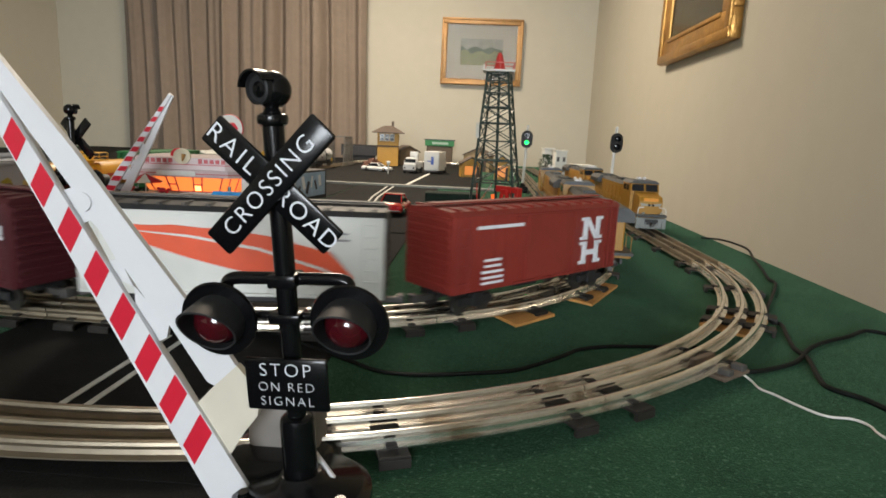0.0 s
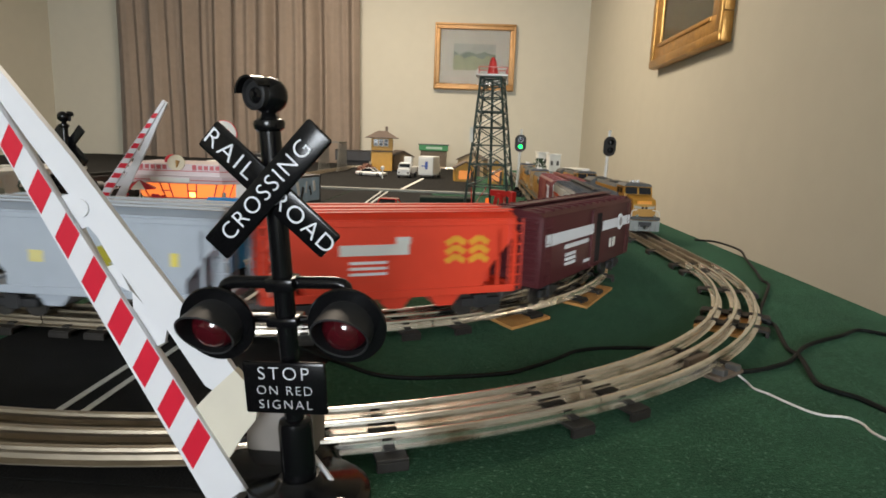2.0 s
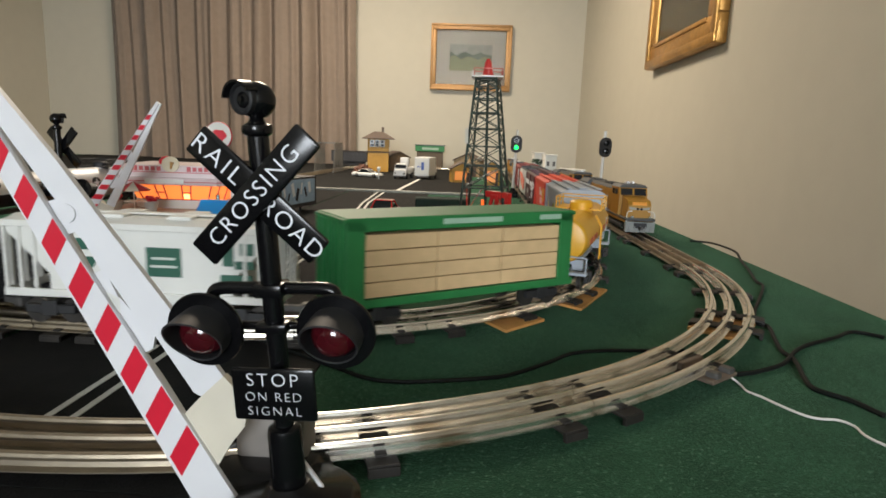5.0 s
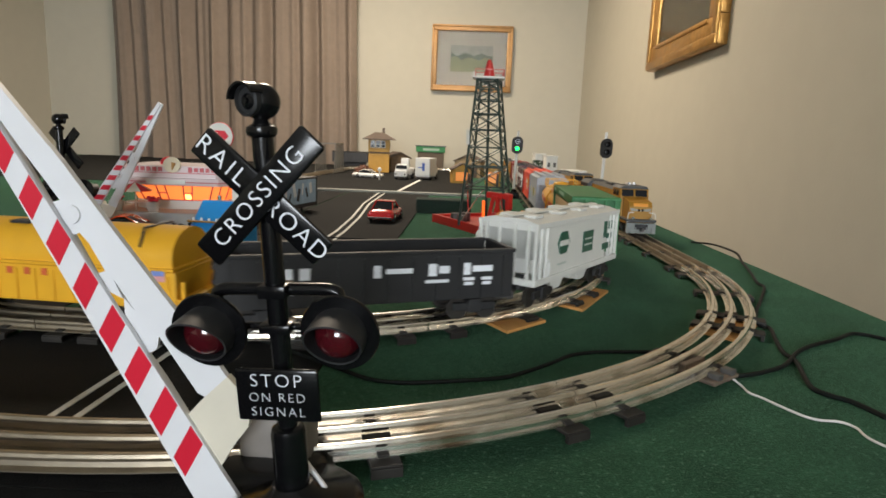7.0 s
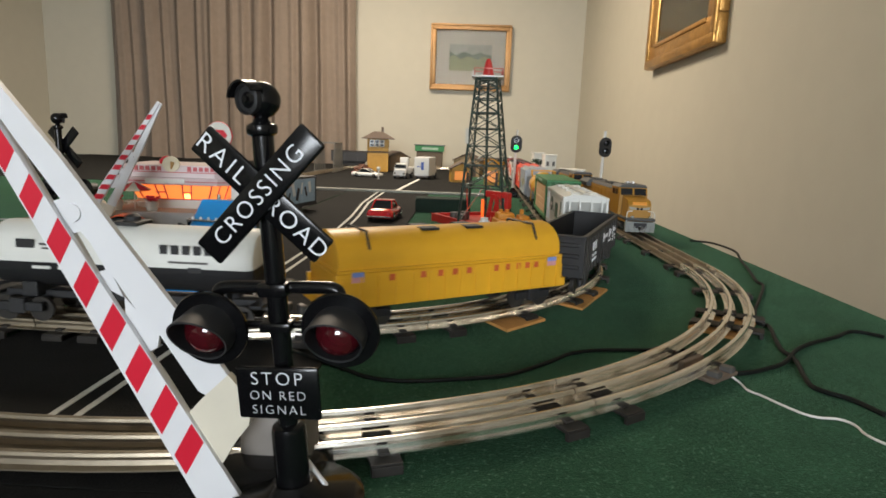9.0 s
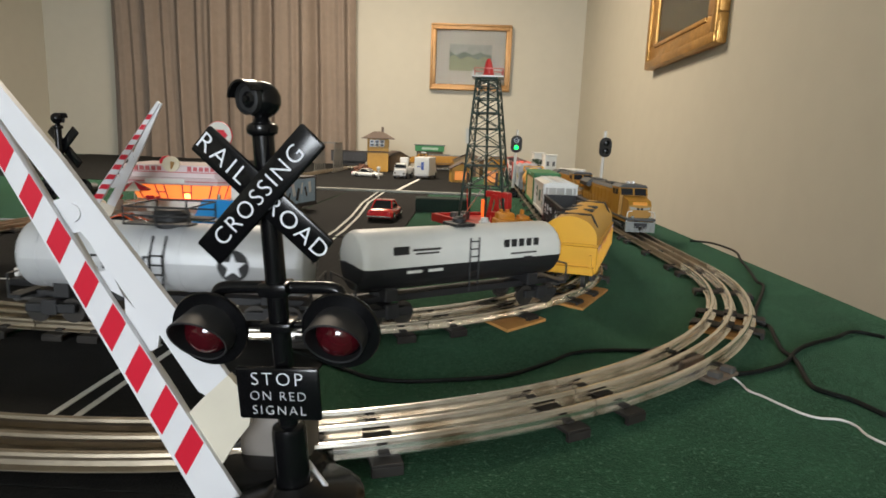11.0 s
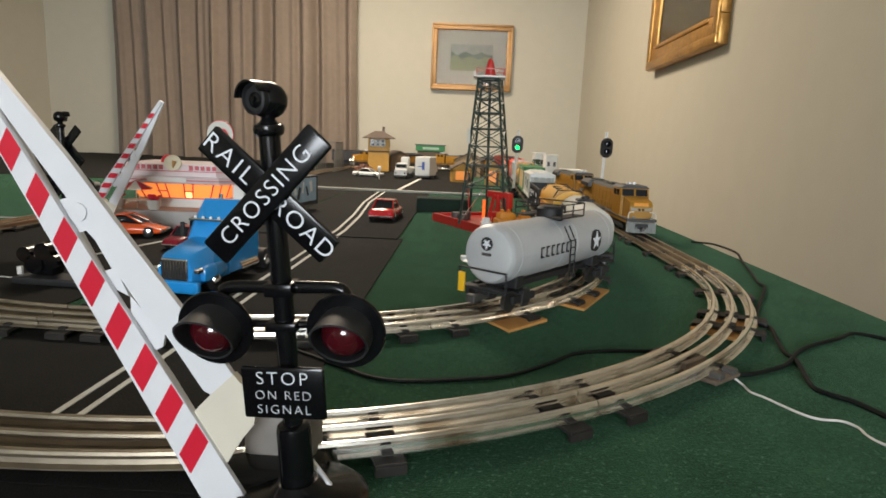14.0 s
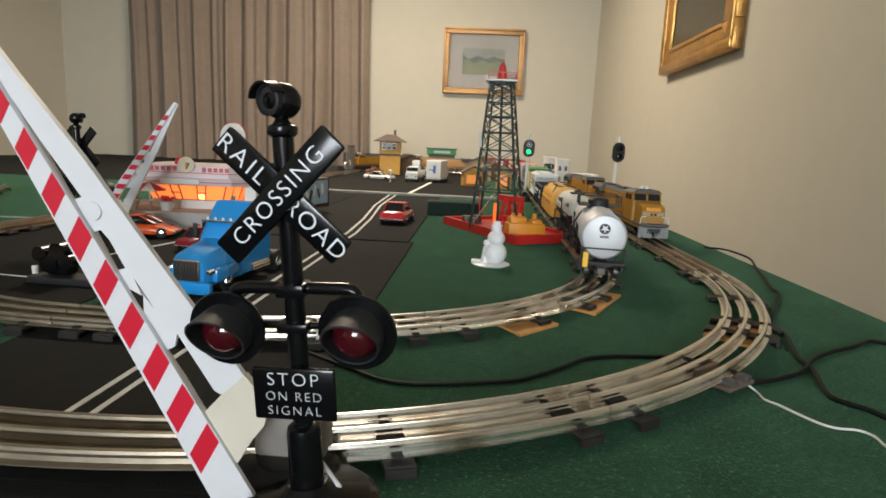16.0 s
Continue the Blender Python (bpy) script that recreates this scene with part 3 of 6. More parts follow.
def trucks(car, xs, gauge=0.0172):
    for x in xs:
        t = part("truck", B((box, (x, 0.0245, 0.0115), (0.038, 0.004, 0.007), 0.001), (box, (x, -0.0245, 0.0115), (0.038, 0.004, 0.007), 0.001), (box, (x, 0.0255, 0.0125), (0.012, 0.005, 0.012), 0.001),
                          (box, (x, -0.0255, 0.0125), (0.012, 0.005, 0.012), 0.001), (box, (x, 0, 0.0135), (0.012, 0.05, 0.005), 0.001), (cyl, (x, 0, 0.012), (x, 0, 0.024), 0.007)), BLACKM, car, "black moulded truck frame")
        for dx in (-0.0135, 0.0135):
            for s in (-1, 1):
                m = Matrix.Translation((x + dx, s * gauge, 0.0085)) @ Matrix.Rotation(radians(90 * s), 4, "X")
                bm = B((lathe, [(0.0098, -0.0022), (0.0098, -0.0014), (0.0086, -0.0010), (0.0084, 0.0026), (0.0060, 0.0030), (0.0050, 0.0018), (0.0020, 0.0022)], 18))
                bm.transform(m)
                part("wheel", bm, WHEEL, t, smooth=True)


def couplers(car, half, z=0.013):
    for s in (-1, 1):
        part("coupler", B((box, (s * (half + 0.004), 0, z), (0.018, 0.006, 0.005), 0.001), (box, (s * (half + 0.0125), 0.002, z), (0.006, 0.010, 0.008), 0.0015)), STEEL, car)


def ladder(car, x, y, z0, z1, w, material, n=5, axis="x"):
    for s in (-1, 1):
        bm = bmesh.new()
        for e in (-1, 1):
            p = (x + e * w / 2, s * y) if axis == "x" else (x, s * y + e * w / 2)
            cyl(bm, (*p, z0), (*p, z1), 0.0007, None, 6)
        for i in range(n):
            z = z0 + (z1 - z0) * (i + 0.5) / n
            a, b = ((x - w / 2, s * y, z), (x + w / 2, s * y, z)) if axis == "x" else ((x, s * y - w / 2, z), (x, s * y + w / 2, z))
            cyl(bm, a, b, 0.0006, None, 6)
        part("ladder", bm, material, car)


def car_thing(name, label, category="freight car"):
    return thing(name, pose(0, 0, 0), label, category, "freight cars of the train")


def boxcar(label, length, material, roof_m, end_m, ribs=True, width=0.061, door=0.055):
    car = car_thing("boxcar", label)
    h, w = length / 2, width / 2
    part("body", B((box, (0, 0, 0.052), (length, width, 0.064), 0.0010)), material, car, smooth=True)
    bm = bmesh.new()
    prism(bm, [(-w - 0.0008, 0.0838), (w + 0.0008, 0.0838), (w * 0.86, 0.0875), (0, 0.0900), (-w * 0.86, 0.0875)], -h - 0.001, h + 0.001, ALONG)
    roof = part("roof", bm, roof_m, car)
    for i in range(13):
        part("roof_rib", B((box, (-h + length * (i + 0.5) / 13, 0, 0.0882), (0.0022, width * 0.92, 0.0028))), roof_m, roof)
    part("roof_walk", B((box, (0, 0, 0.0918), (length, 0.011, 0.0012))), roof_m, roof)
    for s in (-1, 1):
        bm = bmesh.new()
        box(bm, (s * (h + 0.0002), 0, 0.052), (0.0014, width * 0.9, 0.060))
        panel = part("end_panel", bm, end_m, car, "ribbed pressed end panel")
        for i in range(9):
            part("end_rib", B((box, (s * (h + 0.0008), 0, 0.026 + i * 0.0066), (0.0024, width * 0.86, 0.0032), 0.0008)), end_m, panel)
        bm = bmesh.new()
        box(bm, (0, s * (w + 0.0010), 0.0525), (door, 0.0020, 0.058), 0.0006)
        for z in (0.0815, 0.0225):
            box(bm, (0.01, s * (w + 0.0014), z), (door * 1.9, 0.0018, 0.0016))
        part("door", bm, material, car, "sliding side door on its tracks")
    if ribs:
        bm = bmesh.new()
        for s in (-1, 1):
            for i in range(17):
                x = -h + 0.006 + (length - 0.012) * i / 16
                if abs(x) > door / 2 + 0.003:
                    box(bm, (x, s * (w + 0.0002), 0.052), (0.0008, 0.0008, 0.060))
        part("rivet_strip", bm, material, car)
    part("underframe", B((box, (0, 0, 0.0175), (length * 0.96, 0.022, 0.006)), (box, (0.01, 0.008, 0.0120), (0.035, 0.02, 0.010), 0.002)), BLACKM, car)
    ladder(car, h - 0.010, w + 0.0016, 0.022, 0.082, 0.011, material, 7)
    ladder(car, -h + 0.010, w + 0.0016, 0.022, 0.082, 0.011, material, 4)
    trucks(car, (-h + 0.034, h - 0.034))
    couplers(car, h)
    return car


def hopper(label, length, material, mark=None, covered=True):
    """Covered hopper with sloping ends and open platforms."""
    car = car_thing("hopper_car", label)
    h, w = length / 2, 0.030
    side = [(-h + 0.002, 0.0840), (h - 0.002, 0.0840), (h - 0.002, 0.070), (h - 0.030, 0.036), (h - 0.030, 0.024), (-h + 0.030, 0.024), (-h + 0.030, 0.036), (-h + 0.002, 0.070)]
    bm = bmesh.new()
    prism(bm, side, -w, w, UP)
    part("body", bm, material, car)
    bm = bmesh.new()
    prism(bm, [(-w - 0.001, 0.0842), (w + 0.001, 0.0842), (w * 0.7, 0.0885), (-w * 0.7, 0.0885)], -h + 0.002, h - 0.002, ALONG)
    box(bm, (0, 0, 0.0905), (length - 0.01, 0.012, 0.0014))
    for i in range(5):
        box(bm, (-h + length * (i + 0.5) / 5, 0, 0.0898), (0.016, 0.010, 0.003), 0.001)
    for s in (-1, 1):
        box(bm, (0, s * w * 0.72, 0.0905), (length - 0.006, 0.007, 0.0012))
    part("roof", bm, material, car)
    bm = bmesh.new()
    for s in (-1, 1):
        box(bm, (0, s * (w - 0.001), 0.0235), (length, 0.004, 0.0065), 0.0006)
        box(bm, (0, s * (w + 0.0006), 0.0805), (length - 0.004, 0.0016, 0.004), 0.0004)
        for e in (-1, 1):
            box(bm, (e * (h - 0.002), s * (w - 0.001), 0.048), (0.004, 0.003, 0.050))
            box(bm, (e * (h - 0.017), s * (w - 0.001), 0.050), (0.0025, 0.002, 0.050))
    for e in (-1, 1):
        box(bm, (e * (h - 0.002), 0, 0.0235), (0.004, 0.060, 0.0065), 0.0006)
        box(bm, (e * (h - 0.014), 0, 0.0225), (0.028, 0.056, 0.003))
        cyl(bm, (e * (h - 0.016), 0, 0.024), (e * (h - 0.016), 0, 0.050), 0.006)
    part("side_sill", bm, material, car)
    bm = bmesh.new()
    for i in range(3):
        x = (i - 1) * length * 0.21
        prism(bm, [(x - 0.019, 0.0235), (x + 0.019, 0.0235), (x + 0.007, 0.0085), (x - 0.007, 0.0085)], -0.020, 0.020, UP)
    part("hopper_bay", bm, material, car)
    ladder(car, h - 0.002, w + 0.0014, 0.022, 0.084, 0.012, material, 7)
    ladder(car, -h + 0.004, w + 0.0014, 0.022, 0.084, 0.012, material, 7)
    trucks(car, (-h + 0.030, h - 0.030))
    couplers(car, h)
    return car


def ribbed_hopper(label, length, material):
    car = car_thing("hopper_car", label)
    h, w = length / 2, 0.029
    bm = bmesh.new()
    prism(bm, [(-h + 0.002, 0.079), (h - 0.002, 0.079), (h - 0.002, 0.073), (h - 0.034, 0.040), (h - 0.034, 0.026), (-h + 0.034, 0.026), (-h + 0.034, 0.040), (-h + 0.002, 0.073)], -w, w, UP)
    part("body", bm, material, car)
    bm = bmesh.new()
    prism(bm, [(-w - 0.001, 0.0792), (w + 0.001, 0.0792), (w * 0.6, 0.0828), (-w * 0.6, 0.0828)], -h + 0.002, h - 0.002, ALONG)
    for i in range(4):
        for s in (-1, 1):
            box(bm, (-h + length * (i + 0.5) / 4, s * 0.013, 0.0836), (0.018, 0.012, 0.003), 0.001)
    box(bm, (0, 0, 0.0845), (length - 0.006, 0.008, 0.0012))
    part("roof", bm, material, car)
    bm = bmesh.new()
    for s in (-1, 1):
        box(bm, (0, s * (w + 0.0008), 0.0775), (length, 0.003, 0.005), 0.0006)
        box(bm, (0, s * (w + 0.0008), 0.0255), (length, 0.003, 0.006), 0.0006)
        for x in (-h + 0.002, -h + 0.013, -h + 0.024, h - 0.024, h - 0.013, h - 0.002):
            box(bm, (x, s * (w + 0.0002), 0.0515), (0.0026, 0.003, 0.052), 0.0004)
    for e in (-1, 1):
        box(bm, (e * (h - 0.001), 0, 0.0255), (0.004, 0.060, 0.006), 0.0006)
        for y in (-0.022, -0.008, 0.008, 0.022):
            box(bm, (e * (h - 0.001), y, 0.0515), (0.003, 0.0022, 0.052))
    part("frame", bm, material, car)
    bm = bmesh.new()
    for i in range(2):
        x = (i - 0.5) * length * 0.30
        prism(bm, [(x - 0.024, 0.026), (x + 0.024, 0.026), (x + 0.008, 0.008), (x - 0.008, 0.008)], -0.019, 0.019, UP)
    part("hopper_bay", bm, material, car)
    trucks(car, (-h + 0.030, h - 0.030))
    couplers(car, h)
    return car


def tank_car(label, length, r, zc, top_m, low_m, frame_m, dome=True, platform=None, bands=False):
    """A round tank with dished ends on a sill; the lower half may have its own colour."""
    car = car_thing("tank_car", label)
    h = length / 2
    ex = 0.007
    def shell(lo, hi, n=18):
        bm = bmesh.new()
        prof = [(-h, 0.30), (-h + 0.0006, 0.66), (-h + 0.0020, 0.90), (-h + ex - 0.002, 0.98), (-h + ex + 0.001, 1.0), (h - ex - 0.001, 1.0), (h - ex + 0.002, 0.98), (h - 0.0020, 0.90), (h - 0.0006, 0.66), (h, 0.30)]
        rings = [[bm.verts.new((x, r * k * math.cos(lo + (hi - lo) * i / n), zc + r * k * math.sin(lo + (hi - lo) * i / n))) for i in range(n + 1)] for x, k in prof]
        for a, b in zip(rings, rings[1:]):
            for i in range(n):
                bm.faces.new((a[i], a[i + 1], b[i + 1], b[i]))
        for g in (rings[0], rings[-1]):
            bm.faces.new(g)
        return bm
    cut = 0.0 if low_m is top_m else -0.12
    part("tank", shell(cut, math.pi - cut), top_m, car, "", True)
    part("tank_bottom", shell(math.pi - cut, 2 * math.pi + cut), low_m, car, "", True)
    if dome:
        bm = bmesh.new()
        lathe(bm, [(0.0135, zc + r - 0.004), (0.0135, zc + r + 0.008), (0.011, zc + r + 0.0105), (0.003, zc + r + 0.0115)], 20)
        part("dome", bm, top_m if platform is None else platform, car, "", True)
    if platform:
        bm = bmesh.new()
        zt = zc + r * 0.93
        for s in (-1, 1):
            box(bm, (0, s * 0.019, zt + 0.0035), (0.050, 0.014, 0.0014))
            for x in (-0.024, 0, 0.024):
                cyl(bm, (x, s * 0.026, zt + 0.003), (x, s * 0.026, zt + 0.0165), 0.0008, None, 6)
            for z in (0.010, 0.0165):
                cyl(bm, (-0.024, s * 0.026, zt + z), (0.024, s * 0.026, zt + z), 0.0007, None, 6)
        for x in (-0.024, 0.024):
            cyl(bm, (x, -0.026, zt + 0.0165), (x, 0.026, zt + 0.0165), 0.0007, None, 6)
        part("platform", bm, platform, car, "railed walkway round the dome")
        for s in (-1, 1):
            bm = bmesh.new()
            for e in (-0.005, 0.005):
                cyl(bm, (e, s * (r * 0.75), zc + r * 0.72), (e, s * (r + 0.002), zc + 0.004), 0.0008, None, 6)
                cyl(bm, (e, s * (r + 0.002), zc + 0.004), (e, s * (r + 0.002), 0.018), 0.0008, None, 6)
            for i in range(6):
                z = 0.020 + (zc - 0.014) * i / 5
                cyl(bm, (-0.005, s * (r + 0.002), z), (0.005, s * (r + 0.002), z), 0.0007, None, 6)
            part("ladder", bm, platform, car)
    bm = bmesh.new()
    box(bm, (0, 0, 0.0175), (length + 0.010, 0.016, 0.006), 0.0008)
    for e in (-1, 1):
        box(bm, (e * (h + 0.001), 0, 0.0195), (0.010, 0.052, 0.003), 0.0006)
        box(bm, (e * (h - 0.030), 0, 0.0235), (0.012, 0.036, 0.012), 0.001)
        for s in (-1, 1):
            cyl(bm, (e * (h + 0.005), s * 0.025, 0.019), (e * (h + 0.005), s * 0.025, 0.037), 0.0009, None, 6)
        cyl(bm, (e * (h + 0.005), -0.025, 0.037), (e * (h + 0.005), 0.025, 0.037), 0.0009, None, 6)
    part("underframe", bm, frame_m, car)
    if bands:
        for x in (-0.092, -0.015, 0.015, 0.092):
            part("band", B((lathe, [(r + 0.0004, -0.0008), (r + 0.0004, 0.0008)], 28, Matrix.Translation((x, 0, zc)) @ Matrix.Rotation(radians(90), 4, "Y"))), top_m, car)
    trucks(car, (-h + 0.026, h - 0.026))
    couplers(car, h + 0.004)
    return car


def star_mark(car, x, z, y, s):
    """Black disc with a white five-pointed star."""
    for sd in (-1, 1):
        m = Matrix.Translation((x, sd * y, z)) @ Matrix.Rotation(radians(-90 * sd), 4, "X")
        d = part("emblem", B((lathe, [(s, -0.002), (s, 0.0006)], 28, m)), BLACKM, car)
        pts = [((s * 0.86 if i % 2 == 0 else s * 0.36) * math.sin(math.pi * i / 5), -sd * (s * 0.86 if i % 2 == 0 else s * 0.36) * math.cos(math.pi * i / 5)) for i in range(10)]
        part("star", B((prism, pts, 0.0006, 0.0010, m)), LETTER, d)


OXIDE = mat("brick_red_paint", (0.235, 0.028, 0.020), 0.5, var=0.12, scale=40)
MAROON = mat("maroon_paint", (0.075, 0.012, 0.016), 0.5, var=0.12, scale=40)
ORANGE = mat("bright_orange_red_paint", (0.72, 0.055, 0.022), 0.45, var=0.06)
GREYP = mat("pale_blue_grey_paint", (0.36, 0.40, 0.45), 0.5, var=0.06)
YEL = mat("armour_yellow_paint", (0.72, 0.37, 0.020), 0.4, var=0.06)
GREEN = mat("leaf_green_paint", (0.018, 0.17, 0.045), 0.5, var=0.1)
LUMBER = mat("sawn_lumber", (0.60, 0.42, 0.22), 0.7, var=0.12, scale=90)
OFFW = mat("off_white_paint", (0.68, 0.68, 0.64), 0.45, var=0.05)
SILVER = mat("silver_paint", (0.56, 0.57, 0.58), 0.5, 0.3, var=0.06)
WHEAT = mat("wheat_yellow_mark", (0.72, 0.34, 0.03), 0.5)
SWOOSH = mat("orange_feather_mark", (0.75, 0.085, 0.02), 0.5)
REDMARK = mat("faded_red_mark", (0.55, 0.10, 0.03), 0.5)
BLUEM = mat("blue_shield_mark", (0.06, 0.12, 0.42), 0.5)
GREENM = mat("dark_green_mark", (0.012, 0.09, 0.055), 0.5)
DKGREY = mat("dark_grey_roof", (0.028, 0.028, 0.030), 0.55, var=0.2)

# offsets are the distances of the car's middle behind the train's reference point
TRAIN = []

c = boxcar("brick-red boxcar with white block initials and small lettering", 0.230, OXIDE, OXIDE, OXIDE)
TRAIN.append((c, -0.112))
for s in (-1, 1):
    y = s * 0.0318
    bm = bmesh.new()
    for dx, z, w, h, r in ((0.058, 0.064, 0.006, 0.020, 0), (0.078, 0.064, 0.006, 0.020, 0), (0.068, 0.064, 0.005, 0.024, 38), (0.056, 0.0735, 0.011, 0.003, 0), (0.056, 0.0545, 0.011, 0.003, 0), (0.080, 0.0735, 0.011, 0.003, 0), (0.080, 0.0545, 0.011, 0.003, 0),
                          (0.058, 0.040, 0.006, 0.020, 0), (0.078, 0.040, 0.006, 0.020, 0), (0.068, 0.040, 0.018, 0.005, 0), (0.056, 0.0495, 0.011, 0.003, 0), (0.056, 0.0305, 0.011, 0.003, 0), (0.080, 0.0495, 0.011, 0.003, 0), (0.080, 0.0305, 0.011, 0.003, 0)):
        box(bm, (dx * (1 if s < 0 else -1), y, z), (w, 0.0012, h), 0, Matrix.Rotation(radians(-r if s < 0 else r), 4, "Y"))
    part("marking", bm, LETTER, c, "large white block initials")
bar(c, -0.062, 0.074, 0.056, 0.0028, LETTER, 0.0316)
for z in (0.046, 0.041, 0.036, 0.031, 0.0265):
    bar(c, -0.070, z, 0.026 - 0.006 * (z > 0.040), 0.0022, LETTER, 0.0316)

c = boxcar("white boxcar with black roof and a large orange feather", 0.226, OFFW, DKGREY, DKGREY, ribs=False)
TRAIN.append((c, 0.149))
for s in (-1, 1):
    bm = bmesh.new()
    top = [(-0.088 + 0.16 * i / 14, 0.073 - 0.010 * (i / 14) - 0.020 * max(0, i / 14 - 0.62) ** 1.2 + 0.0006 * math.sin(i * 1.9) + 0.004 * math.sin(math.pi * i / 14)) for i in range(15)]
    low = [(-0.088 + 0.16 * i / 14, 0.068 - 0.036 * (i / 14) - 0.006 * math.sin(math.pi * i / 14)) for i in range(15)]
    k = 1 if s < 0 else -1
    pts = top + [(0.090, 0.038)] + low[::-1]
    prism(bm, [(x * k, z) for x, z in pts], -s * 0.0336 - 0.0004, -s * 0.0336 + 0.0004, UP)
    f = part("feather", bm, SWOOSH, c, "large orange feather emblem")
    bm = bmesh.new()
    prism(bm, [(x * k, z) for x, z in [(-0.086, 0.0700), (-0.03, 0.0668), (0.02, 0.0590), (0.066, 0.0455), (0.082, 0.0385), (0.064, 0.0440), (0.02, 0.0570), (-0.03, 0.0650)]], -s * 0.0341 - 0.0004, -s * 0.0341 + 0.0004, UP)
    part("quill", bm, OFFW, f)
for x, z, w in ((-0.075, 0.045, 0.02), (-0.075, 0.040, 0.024), (-0.075, 0.036, 0.022), (0.075, 0.071, 0.022), (0.078, 0.066, 0.018)):
    bar(c, x, z, w, 0.0016, mat("grey_marking", (0.25, 0.25, 0.25), 0.6), 0.0316)

c = boxcar("maroon boxcar with a white stripe and round herald, door open", 0.252, MAROON, MAROON, MAROON, ribs=False, door=0.012)
TRAIN.append((c, 0.418))
# solid near-black block paints the shade of the open doorway; no opening is cut
part("doorway", B((box, (0.012, 0, 0.0510), (0.024, 0.0625, 0.052))), mat("doorway_shade_black", (0.004, 0.004, 0.004), 0.9), c, "black block painting the shade of the open doorway")
bar(c, -0.061, 0.0625, 0.118, 0.0105, LETTER, 0.0322)
bar(c, 0.073, 0.0625, 0.095, 0.0105, LETTER, 0.0322)
for s in (-1, 1):
    part("herald", B((cyl, (0.084 * -s * 1, s * 0.0318, 0.0625), (0.084 * -s * 1, s * 0.0328, 0.0625), 0.0092, None, 24)), LETTER, c)
    part("herald_centre", B((cyl, (0.084 * -s * 1, s * 0.0326, 0.0625), (0.084 * -s * 1, s * 0.0332, 0.0625), 0.0050, None, 20)), mat("grey_mark", (0.35, 0.33, 0.33), 0.6), c)
bar(c, -0.045, 0.0520, 0.062, 0.0042, LETTER, 0.0318)
for z in (0.044, 0.0395, 0.035):
    bar(c, -0.060, z, 0.026, 0.0030, LETTER, 0.0318)
bar(c, 0.056, 0.041, 0.007, 0.010, OFFW, 0.0318)
bar(c, 0.068, 0.041, 0.008, 0.010, OFFW, 0.0318)
bar(c, -0.015, 0.031, 0.016, 0.003, LETTER, 0.0318)

c = hopper("bright orange-red covered hopper with white wordmark and wheat emblem", 0.210, ORANGE)
TRAIN.append((c, 0.652))
bar(c, -0.020, 0.060, 0.056, 0.0085, OFFW, 0.0301)
bar(c, 0.003, 0.067, 0.012, 0.006, OFFW, 0.0301)
for z in (0.050, 0.0455, 0.041):
    bar(c, -0.025, z, 0.030, 0.0022, LETTER, 0.0301)
for s in (-1, 1):
    bm = bmesh.new()
    for i in range(3):
        for e in (-1, 1):
            for col in (0, 1):
                box(bm, ((0.048 + col * 0.021 + e * 0.0042) * -s * 1, s * 0.0302, 0.066 - i * 0.0075), (0.0095, 0.0012, 0.005), 0, Matrix.Rotation(radians(e * 32), 4, "Y"))
    part("wheat_emblem", bm, WHEAT, c)

c = hopper("pale blue-grey covered hopper with a yellow herald", 0.200, GREYP)
TRAIN.append((c, 0.870))
for s in (-1, 1):
    part("herald", B((box, (0.004 * -s * 1, s * 0.0302, 0.050), (0.024, 0.0010, 0.010), 0, Matrix.Rotation(radians(18 * s), 4, "Y")), (box, (0.004 * -s * 1, s * 0.0302, 0.050), (0.015, 0.0012, 0.018), 0, Matrix.Rotation(radians(18 * s), 4, "Y"))), mat("olive_yellow_mark", (0.30, 0.26, 0.01), 0.5), c)
bar(c, 0.062, 0.052, 0.006, 0.010, mat("pale_yellow_mark", (0.66, 0.55, 0.10), 0.5), 0.0301)
bar(c, -0.045, 0.050, 0.011, 0.009, mat("pale_yellow_mark", (0.62, 0.55, 0.22), 0.5), 0.0301)

c = tank_car("armour-yellow tank car with dome platform on a grey frame", 0.222, 0.0235, 0.052, YEL, YEL, GREYP, True, YEL)
TRAIN.append((c, 1.103))
for x, w in ((-0.072, 0.020), (-0.040, 0.032), (0.046, 0.034)):
    bar(c, x, 0.0495, w, 0.0062, REDMARK, 0.0235)
bar(c, 0.078, 0.051, 0.012, 0.016, OFFW, 0.0233)
bar(c, 0.078, 0.053, 0.007, 0.007, REDMARK, 0.0237)

# lumber car
c = car_thing("lumber_car", "green bulkhead flat car with a centre beam and sawn lumber load")
TRAIN.append((c, 1.355))
bm = bmesh.new()
box(bm, (0, 0, 0.0215), (0.236, 0.060, 0.007), 0.001)
box(bm, (0, 0, 0.0165), (0.225, 0.018, 0.006))
for e in (-1, 1):
    for i in range(5):
        box(bm, (e * 0.1155, -0.024 + 0.012 * i, 0.055), (0.0035, 0.0035, 0.062), 0.0005)
    box(bm, (e * 0.1125, 0, 0.055), (0.003, 0.058, 0.064), 0.0006)
    box(bm, (e * 0.1135, 0, 0.0865), (0.006, 0.060, 0.003), 0.0006)
for s in (-1, 1):
    for e in (-1, 1):
        box(bm, (e * 0.1060, s * 0.0285, 0.055), (0.015, 0.003, 0.064), 0.0005)
box(bm, (0, 0, 0.0835), (0.228, 0.060, 0.011), 0.001)
part("frame", bm, GREEN, c, "leaf green steel frame and bulkheads")
